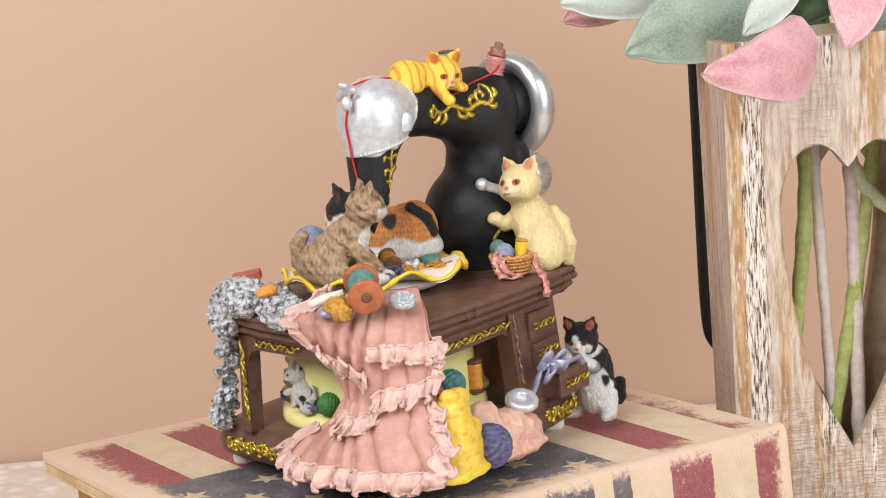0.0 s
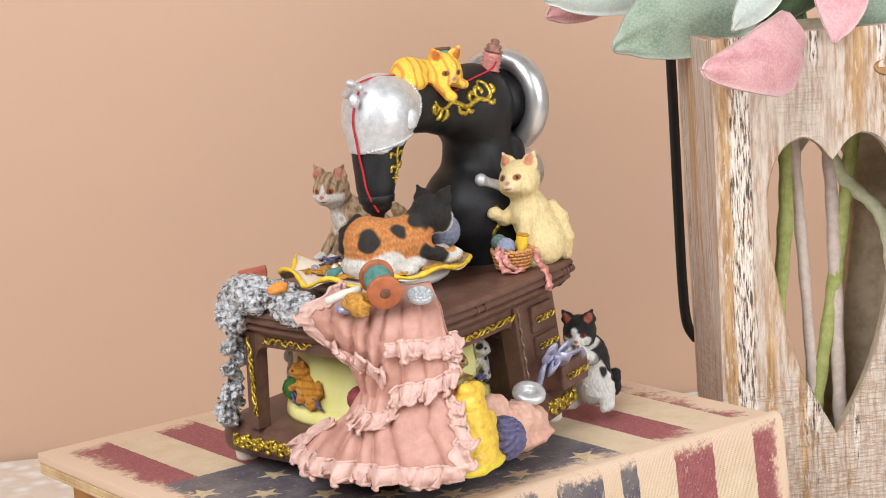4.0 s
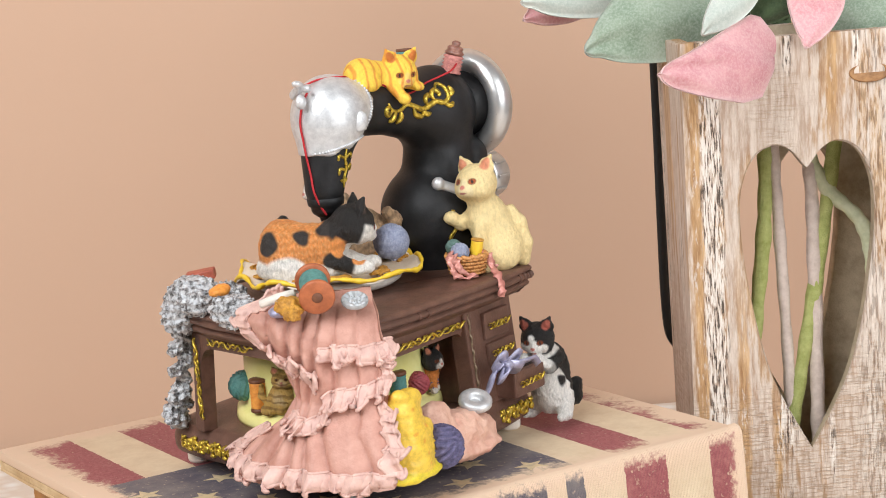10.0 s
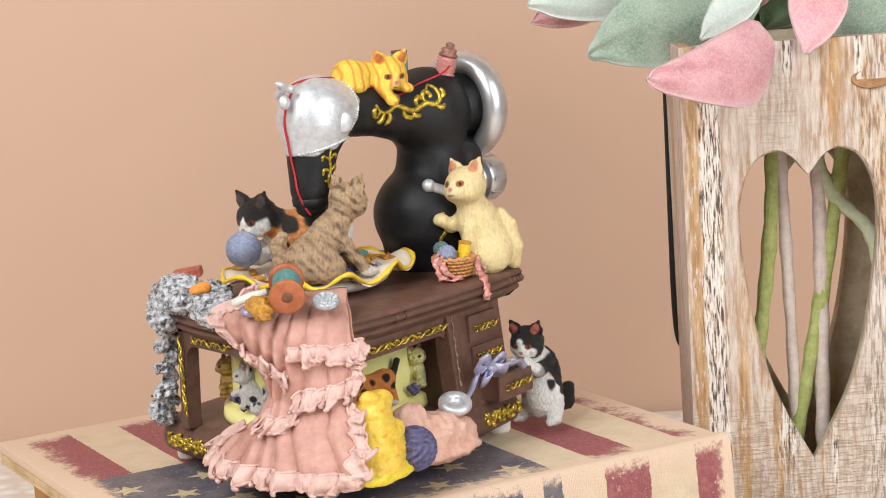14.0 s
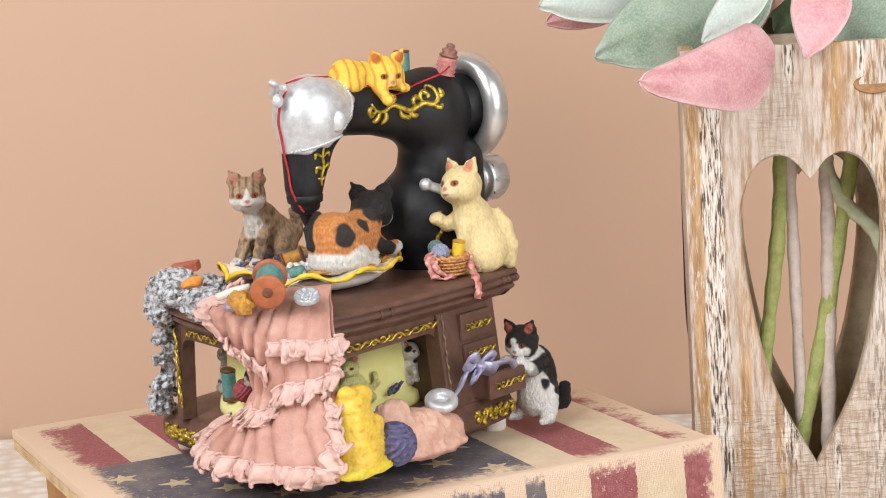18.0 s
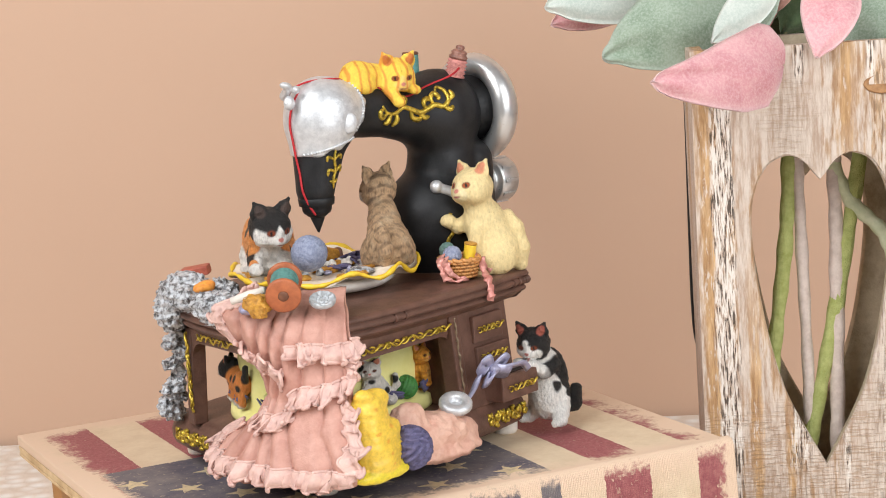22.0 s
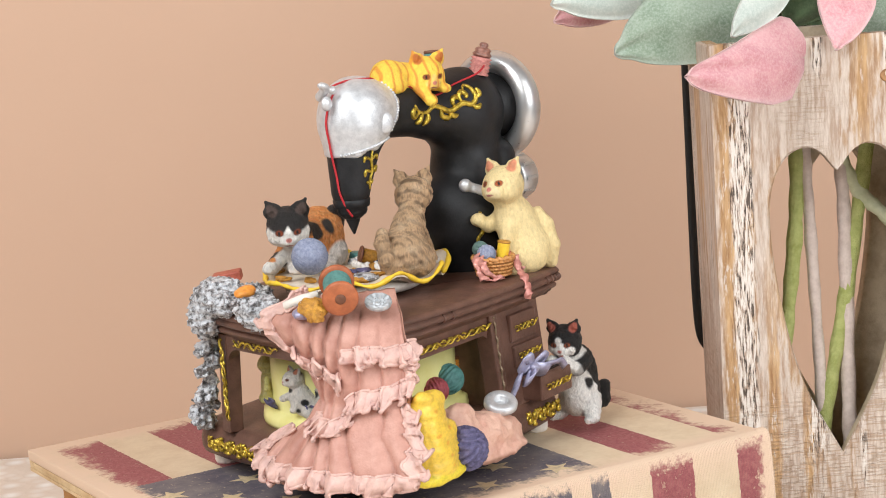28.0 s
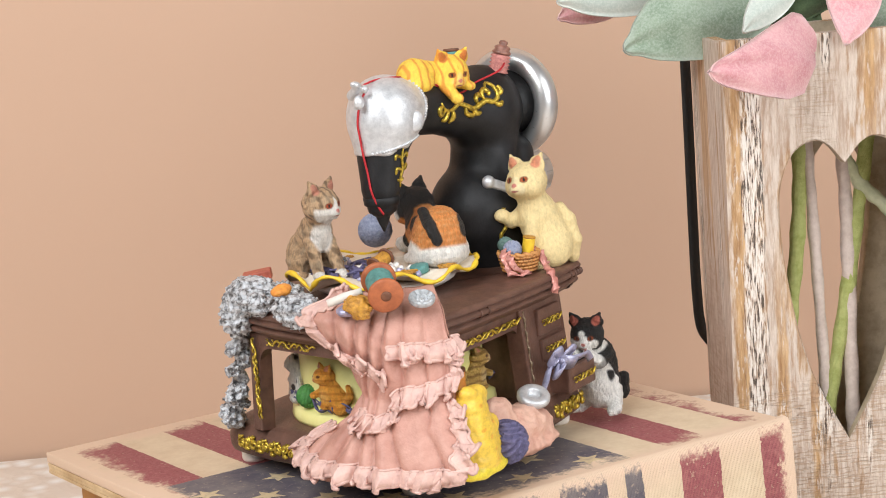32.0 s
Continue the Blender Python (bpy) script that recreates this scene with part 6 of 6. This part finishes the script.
# yellow cloth gathered beside the dress
YW = C("f0c84a")
yk = [cap((0, 0, 40), (2, -2, 10), 8.5, 10.5, YW, 4), ell((7, -3, 24), (8, 6, 9), (0, 20, 0), YW, 3), ell((12, -4, 14), (8, 5, 6), (0, 0, 0), YW, 3), ell((5, -1, 43), (7, 5, 6), (0, 30, 0), YW, 2), ell((-4, -3, 47), (4, 4, 4), (0, 0, 0), YW, 2), ell((4, -4, 4), (17, 8, 5), (0, 0, 0), C("f0d83a"), 2)]


def yk_paint(v, c):
    w = np.clip((lumps(v, 2.2, 3.0) - 0.62) * 5, 0, 1) * (v[:, 2] > 9) * 0.55
    return c + (np.array(C("e0852c")) - c) * w[:, None]


v, f, c = sculpt(yk, 0.6, 0.4, 3.4)
link_mesh("yellow_cloth", v, f, M_SMOOTH, fig, "gathered yellow cloth with small orange motifs", cols=yk_paint(v, c), m=at_mm(-63, -84, 12, 0, 0, 8) @ Matrix.Diagonal((1, 0.8, 0.72, 1)))
yarn_ball("purple_yarn", 8.8, M_PURPLE, fig, at_mm(-44, -87, 21), "dark purple yarn ball", 17, 5, 0.26)
pc = [cap((-38, -74, 22), (-8, -70, 18), 8, 8, k=4), ell((-20, -76, 18), (16, 7, 9), k=3), ell((-4, -73, 15), (9, 6, 8), k=3), ell((-34, -75, 28), (9, 6, 7), k=3), ell((-16, -75, 11.5), (20, 9, 4), k=2)]
v, f, c = sculpt(pc, 0.75, 0.75, 2.4)
link_mesh("pink_cloth", v, f, M_CLOTH, fig, "crumpled pale pink cloth")
vs, fs = lathe([(0.3, 1.0), (1.6, 1.2), (2.3, 0.8), (2.6, 0.9), (2.9, 3.4), (3.4, 4.0), (5.6, 4.2), (6.8, 3.8), (7.5, 2.6), (7.5, 0.6), (6.6, -0.6), (2, -0.8)], 36)
link_mesh("tape_reel", vs, fs, M_SILVER, fig, "round silver tape reel", m=at_mm(-6, -73.5, 27.5, 22, -14, 0) @ Matrix.Diagonal((0.92, 0.92, 0.8, 1)))

# lilac ribbon and bow from the drawer
rb = smooth_path([(1, -73, 28), (7, -71, 31), (12, -70, 36), (14, -71, 38), (15.5, -72, 38)], 8)
vs, fs = strip(rb, np.tile([1.6, -0.9, 1.6], (len(rb), 1)), 1.0)
link_mesh("ribbon", vs, fs, M_LILAC, fig, "lilac satin ribbon")
for k, (dx, dz, ln) in enumerate(((-8, 3, 1), (8, 2, 1), (-5, -5, 1), (9, -3, 1))):
    loop = smooth_path([(18, -71, 38), (18 + dx * 0.5, -74, 38 + dz + 2), (18 + dx, -72.5, 38 + dz), (18 + dx * 0.6, -71, 38 + dz * 0.4 - 1.5), (18, -71, 38)], 7)
    vs, fs = strip(loop, np.tile([0.4, -1.5, 2.2], (len(loop), 1)), 1.0)
    link_mesh("bow_loop", vs, fs, M_LILAC, fig, "lilac satin bow")
v, f, c = sculpt([ell((18, -72.5, 38), (2.6, 2.4, 2.6))], 0.6, 0.3, 1.2)
link_mesh("bow_knot", v, f, M_LILAC, fig)
rb = smooth_path([(22, -74, 38), (28, -75, 38), (34, -74, 37.5), (38, -73, 34)], 6)
vs, fs = strip(rb, np.tile([0.2, -1.4, 1.2], (len(rb), 1)), 0.8)
link_mesh("ribbon", vs, fs, M_LILAC, fig, "lilac satin ribbon")

# sewing basket
bk = link_mesh("sewing_basket", *lathe([(5.4, 0), (6.6, 0.6), (7.6, 4), (8.4, 8), (7.6, 8), (6.8, 4), (4, 1)], 40), M_BASKET, fig, "small woven sewing basket", m=at_mm(25.5, -48.5, 73.4))
for i in range(5):
    items = []
    for s in range(22):
        a = 2 * math.pi * (s + 0.5 * (i % 2)) / 22
        r = 6.9 + 0.36 * i
        items.append(tube([((r + 0.35 * math.cos(u)) * math.cos(a + 0.13 * math.sin(u / 2) * 0 + (u - 1.57) * 0.075), (r + 0.5 * math.sin(u)) * math.sin(a + (u - 1.57) * 0.075), 1.2 + i * 1.5) for u in np.linspace(0, math.pi, 5)], 0.62, 5))
    vs, fs = merged(items)
    link_mesh("weave_row", vs, fs, M_BASKET, bk)
rimp = [(8.3 * math.cos(a) + 0.4 * math.cos(14 * a), 8.3 * math.sin(a) + 0.4 * math.sin(14 * a), 8.4 + 0.35 * math.sin(14 * a)) for a in np.linspace(0, 2 * math.pi, 84, endpoint=False)]
vs, fs = tube(rimp, 0.95, 6, True)
link_mesh("basket_rim", vs, fs, M_BASKET, bk)
yarn_ball("basket_yarn", 4.0, M_BLUEYARN, fig, at_mm(22, -48, 83.5), "blue yarn in the basket", 15, 3)
yarn_ball("basket_yarn", 3.4, mat("slate_green_yarn", C("5f7a72"), 0.6, scale=600), fig, at_mm(24, -43, 85), "green yarn in the basket", 12, 4)
top_spool("basket_spool", at_mm(29, -50.5, 80.2, 8, 6, 0), 8, 2.5, M_YELLOW, M_OCHRE, "yellow thread spool in the basket", 2.8)
for pts in ([(17, -49, 83), (14.5, -52, 81), (15, -54, 77), (19, -56, 74.6)], [(17.5, -47, 84), (14, -49, 82.5), (13, -51, 79), (14, -53, 74.4), (20, -57.5, 74.2)], [(30, -52, 82.5), (31.5, -55.5, 81), (29.5, -59, 75.8), (27, -63.5, 73.6), (25.5, -66.4, 69), (25, -66.6, 65)], [(33, -50, 83), (36, -53, 79), (36.5, -56, 75)]):
    p = smooth_path(pts, 8)
    A = np.stack([1.4 + 0 * p[:, 0], -0.8 + 0.5 * np.sin(np.arange(len(p)) * 0.5), 0.3 + 0 * p[:, 0]], 1)
    A = A * (0.85 + 0.25 * np.sin(np.arange(len(p)) * 1.1))[:, None] + np.array([0, 0, 1.0]) * (0.6 * np.sin(np.arange(len(p)) * 0.9))[:, None]
    vs, fs = strip(p, A, 0.8)
    link_mesh("pink_ribbon", vs, fs, M_SATIN, fig, "pink satin ribbon")

# the draped dress
DZ = [13, 16, 20, 28, 36, 45, 55, 63, 70, 76, 80, 83]
DLU, DLV = [-86, -88, -88, -84, -81, -78, -80, -83, -86, -88, -85, -76], [-19, -17, -17, -27, -38, -44, -42, -36, -32, -29, -30, -33]
DRU, DRV = [-77, -79, -80, -78, -76, -72, -68, -66, -64, -61, -57, -48], [-89, -92, -93, -90.5, -86.5, -84, -82.5, -81, -77, -74, -69, -60]
DB = [13, 13.5, 13, 11.5, 9.5, 8.5, 8.5, 9, 9.5, 8.5, 5.5, 1]


def dress_at(s, z, out=0.0):
    """The drape's surface: s from -1 to 1 across, z up."""
    a = np.array([np.interp(z, DZ, DLU), np.interp(z, DZ, DLV)])
    b = np.array([np.interp(z, DZ, DRU), np.interp(z, DZ, DRV)])
    t = (s + 1) / 2
    d = b - a
    ln = np.linalg.norm(d)
    n = np.array([d[1], -d[0]]) / ln
    x = s * ln / 2
    along = (a[0] + d[0] * t + 72) * 0.47 - (a[1] + d[1] * t + 56) * 0.88
    w = math.pi * (along / 7.0 * 52 / max(52.0, ln) + 0.2 * math.sin(z * 0.07 + 2.6 * s) + 0.22 * math.sin(along * 0.19 + 1) + 0.1 * math.sin(z * 0.21 + 4 * s))
    low = min(max((34 - z) / 10, 0), 1)
    fold = (3.4 + 2.2 * low) * (abs(math.sin(w)) ** 0.55 - 0.75) + 0.4 * math.sin(2.3 * w + 1.5 * math.sin(z * 0.09)) + 0.45 * math.sin(z * 0.24 + x * 0.25) + 0.22 * math.sin(z * 0.6 + x * 0.8)
    # the upper tier stands proud of the narrower one beneath it
    step = 1 / (1 + math.exp(-(s - 0.08) * 14))
    fold += 1.5 * step * (1 / (1 + math.exp(-(z - 61) * 1.2)) - 0.4 / (1 + math.exp(-(z - 46) * 1.2)))
    fold += 1.3 * (1 - step) / (1 + math.exp(-(z - 36 - 20 * max(0.0, -s - 0.35)) * 0.9))
    bulge = np.interp(z, DZ, DB) * (1 - abs(s) ** 2.2)
    p = a + d * t + n * (bulge + fold * (1 - 0.5 * abs(s) ** 3) + out)
    return np.array([p[0], p[1], z])


NS, NZ = 110, 64
zz = np.linspace(DZ[0], DZ[-1], NZ)
vs, fs = [], []
for side in (0, 1):
    for z in zz:
        for i in range(NS + 1):
            vs.append(dress_at(2 * i / NS - 1, z, -3.0 * side))
S0 = NZ * (NS + 1)
for j in range(NZ - 1):
    for i in range(NS):
        q = (j * (NS + 1) + i, j * (NS + 1) + i + 1, (j + 1) * (NS + 1) + i + 1, (j + 1) * (NS + 1) + i)
        fs += [q, tuple(S0 + k for k in q[::-1])]
    for i in (0, NS):
        k = j * (NS + 1) + i
        fs.append((k, k + NS + 1, S0 + k + NS + 1, S0 + k))
for j in (0, NZ - 1):
    for i in range(NS):
        k = j * (NS + 1) + i
        fs.append((k, k + 1, S0 + k + 1, S0 + k))
link_mesh("dress", vs, fs, M_PINK, fig, "pleated pale pink dress draped over the desk")
# its upper part lying on the desk
v, f, c = sculpt([ell((-70, -48, 75.5), (11, 20, 4.4), (0, 0, 30), k=3), ell((-76, -38, 75.5), (8, 10, 4.4), k=3), ell((-62, -59, 75.5), (8, 10, 4.4), k=3)], 0.9, 0.55, 3.0)
link_mesh("dress_bodice", v, f, M_PINK, fig, "folded bodice of the dress")


def frill(path, height, amp=1.5, period=4.2, side=1, label="gathered frill"):
    """A gathered frill along (s, z) points of the drape: a thin band that flares and loops towards its free edge."""
    P = smooth_path(path, 40)
    run = np.r_[0, np.cumsum(np.hypot(np.diff(P[:, 0]) * 28, np.diff(P[:, 1])))]
    n = max(30, int(run[-1] / period * 18))
    at = np.linspace(0, run[-1], n)
    P = np.stack([np.interp(at, run, P[:, k]) for k in (0, 1)], 1)
    KV = 8
    vs, fs = [], []
    for face in (0, 1):
        for i in range(n):
            s, z = P[i]
            ds, dz = P[min(i + 1, n - 1)] - P[max(i - 1, 0)]
            ln = math.hypot(ds * 28, dz) + 1e-9
            ts, tz = ds * 28 / ln, dz / ln
            ns, nz = side * tz, -side * ts
            ph = 2 * math.pi * at[i] / period + 1.5 * math.sin(at[i] * 0.37 + z) + 0.8 * math.sin(at[i] * 0.93 + 3 * s)
            ends = min(1.0, 3.0 * min(at[i], run[-1] - at[i]) / period + 0.35)
            size = ends * (1 + 0.22 * math.sin(at[i] * 0.51 + 1.7 * z))
            for k in range(KV + 1):
                v = k / KV
                a = amp * size * (max(0.0, v - 0.22) / 0.78 if v > 0.22 else 0.45 * (0.22 - v) / 0.22)
                hh = height * size * (v - 0.22) + 0.3 * a * math.cos(ph + 0.8)
                out = 0.9 + 1.9 * v * (2 - v) * size + 1.25 * a * math.sin(ph + 0.5 * v) - 0.9 * face
                slide = 0.7 * a * math.sin(2 * ph + 0.4)
                vs.append(dress_at(s + (ns * hh + ts * slide) / 28, z + nz * hh + tz * slide, out))
    W, S0 = KV + 1, n * (KV + 1)
    for i in range(n - 1):
        for k in range(KV):
            q = (i * W + k, i * W + k + 1, (i + 1) * W + k + 1, (i + 1) * W + k)
            fs += [q, tuple(S0 + j for j in q[::-1])]
        for k in (0, KV):
            q = i * W + k
            fs.append((q, q + W, S0 + q + W, S0 + q))
    for i in (0, n - 1):
        for k in range(KV):
            q = i * W + k
            fs.append((q, q + 1, S0 + q + 1, S0 + q))
    hem = [0.5 * (np.array(vs[i * W + KV]) + np.array(vs[S0 + i * W + KV])) for i in range(n)]
    head_line = [0.5 * (np.array(vs[i * W]) + np.array(vs[S0 + i * W])) for i in range(n)]
    vs, fs = merged([(vs, fs), tube(hem, [0.75 + 0.15 * math.sin(i * 0.7) for i in range(n)], 7), tube(head_line, 0.6, 6)])
    link_mesh("frill", vs, fs, M_RUFFLE, fig, label)


frill([(-0.7, 82), (-0.96, 80), (-1.0, 75.5), (-1.02, 70), (-0.98, 65)], 6.0, 1.0, 4.4, 1, "scalloped pale frill")
frill([(-1.02, 66), (-0.98, 62), (-0.92, 59), (-0.72, 56), (-0.5, 57), (-0.32, 53), (-0.16, 50)], 6.0, 1.9, 4.4, -1)
frill([(0.1, 65.5), (0.27, 65), (0.52, 66), (0.76, 64.5), (0.98, 65), (1.14, 66.5)], 6.2, 2.0, 4.6, 1)
frill([(1.02, 62), (0.99, 57), (1.04, 52)], 4.2, 1.1, 3.6, -1)
frill([(-0.06, 46.5), (0.2, 49), (0.47, 49.5), (0.7, 50.5), (0.9, 52), (1.1, 54.5)], 6.2, 2.0, 4.5, 1)
frill([(-0.8, 39), (-0.58, 40), (-0.3, 38), (-0.05, 40), (0.08, 44)], 5.4, 1.9, 4.4, 1)
frill([(0.98, 45), (1.02, 39), (1.04, 32), (0.98, 26), (1.0, 19)], 4.8, 1.6, 5.0, -1)
frill([(-0.98, 33), (-1.08, 27), (-1.06, 22), (-0.95, 18.5)], 5.0, 1.7, 5.0, 1)
frill([(-1.04, 21), (-0.75, 20.5), (-0.48, 20), (-0.1, 20.5), (0.2, 20), (0.55, 19.5), (0.8, 19), (1.04, 19)], 6.8, 1.9, 5.2, 1, "deep gathered hem frill")

# notions on the desk's front
sp = top_spool("large_spool", at_mm(-84.5, -66, 86.5, 0, 0, 0) @ pose(0, 0, 0, 0, 78, 48), 19, 5.2, M_TEAL, M_RUST, "large spool of teal thread lying on its side", 6.9)
vs, fs = lathe([(0.4, -0.4), (1.9, -0.4), (2.1, 0), (1.6, 0.5)], 16)
link_mesh("spool_hub", vs, fs, M_DARKWOOD, sp)
vs, fs = lathe([(0.3, 0.5), (1.2, 0.6), (1.6, 1.2), (2.6, 1.5), (3.2, 0.9), (4.6, 1.4), (5.6, 1.9), (6.4, 1.5), (6.6, 0.4), (6.2, -0.8), (0.3, -1)], 20)
vs = [(x, y, z + (0.35 if (k % 20) % 2 else -0.25) * (1 < k // 20 < 7)) for k, (x, y, z) in enumerate(vs)]
link_mesh("steel_button", vs, fs, M_STEEL, fig, "bright faceted steel button", smooth=False, m=at_mm(-69.5, -71, 82.6, 18, -16, 0) @ Matrix.Scale(0.8, 4))
v, f, c = sculpt([ell((0, 0, 0), (5.6, 4.8, 3.6)), ell((3, -2, -1), (3.2, 3, 2.6)), ell((-2, -3.4, -2.6), (3.6, 3.2, 2.6))], 0.6, 0.9, 1.3)
link_mesh("ochre_tassel", v, f, M_OCHRE, fig, "ochre thread tassel", m=at_mm(-89, -55, 83.5))
vs, fs = tube([(-91, -42, 83.6), (-87, -47.5, 85.6), (-83, -53, 87.4)], [1.5, 1.9, 1.5], 10)
link_mesh("chalk", vs, fs, M_WHITE, fig, "white chalk stick")
v, f, c = sculpt([ell((-88, -48, 80.5), (5, 3.4, 2.4), (0, 0, 40))], 0.6, 0.5, 1.6)
link_mesh("purple_scrap", v, f, M_LILAC, fig, "lilac scrap")


# crushed silver drape and garland at the left end
def foil(name, prims, label, h=0.62):
    v, f, c = sculpt(prims, h, 1.15, 1.15)
    return link_mesh(name, v, f, M_FOIL, fig, label, smooth=False)


foil("silver_cloth", [ell((-68, 19, 78), (10, 13, 8), k=3), ell((-72, 26, 70), (6, 7, 9), k=3), ell((-62, 27, 79), (7, 8, 5.5), k=3), ell((-76, 10, 77), (5, 7, 5), k=3)], "heap of crushed silver cloth on the desk")
foil("silver_cloth", [ell((-79, -15, 77.5), (8, 11, 5.6), (0, 0, 10), k=3), ell((-82, -18, 75), (5, 8, 5), k=3)], "crumpled silver cloth on the desk edge")
GAR = [(-67, 29, 64), (-64, 31, 59), (-68.5, 33, 55), (-64, 32, 50), (-67, 34.5, 45.5), (-63, 35, 41), (-65, 36, 36), (-69, 36, 33), (-63.5, 38, 30), (-68, 39, 26), (-64.5, 40, 23.5)]
foil("silver_garland", [ell(p, (rg.uniform(2.4, 5.4), rg.uniform(2.4, 5.2), rg.uniform(2.6, 5.0)), (rg.uniform(-40, 40), rg.uniform(-40, 40), 0), k=0.8) for p in GAR], "garland of crushed silver hanging down the desk", 0.6)
v, f, c = sculpt([ell((0, 0, 0), (5.6, 3.6, 2.0), (0, 0, 20)), ell((2, 0, 0.6), (3, 3, 1.8))], 0.6, 0.3, 2)
link_mesh("orange_scrap", v, f, M_ORANGE, fig, "orange scrap of cloth", m=at_mm(-75, -3, 83))
part("red_block", block((-6, -3.2, -2), (6, 3.2, 2), 0.7), mat("terracotta_paint", C("b5604a"), 0.5, dark=C("8d4030"), scale=300), fig, "small terracotta block", smooth=False, m=at_mm(-57, 26, 84.2, 4, -8, -52))
foil("silver_cloth", [ell((-52, 15, 76), (6, 8, 5), k=2)], "dark crushed silver cloth")


def motions():
    rows = [(t / 2, at_mm(AXIS[0], AXIS[1], 0, 0, 0, 54.4 * t / 2)) for t in range(65)]
    walk(table, rows)
    rows = [(t * 2, at_mm(AXIS[0], AXIS[1], 0, 0, 0, -12.2 * t * 2)) for t in range(17)]
    walk(drum, rows)


motions()
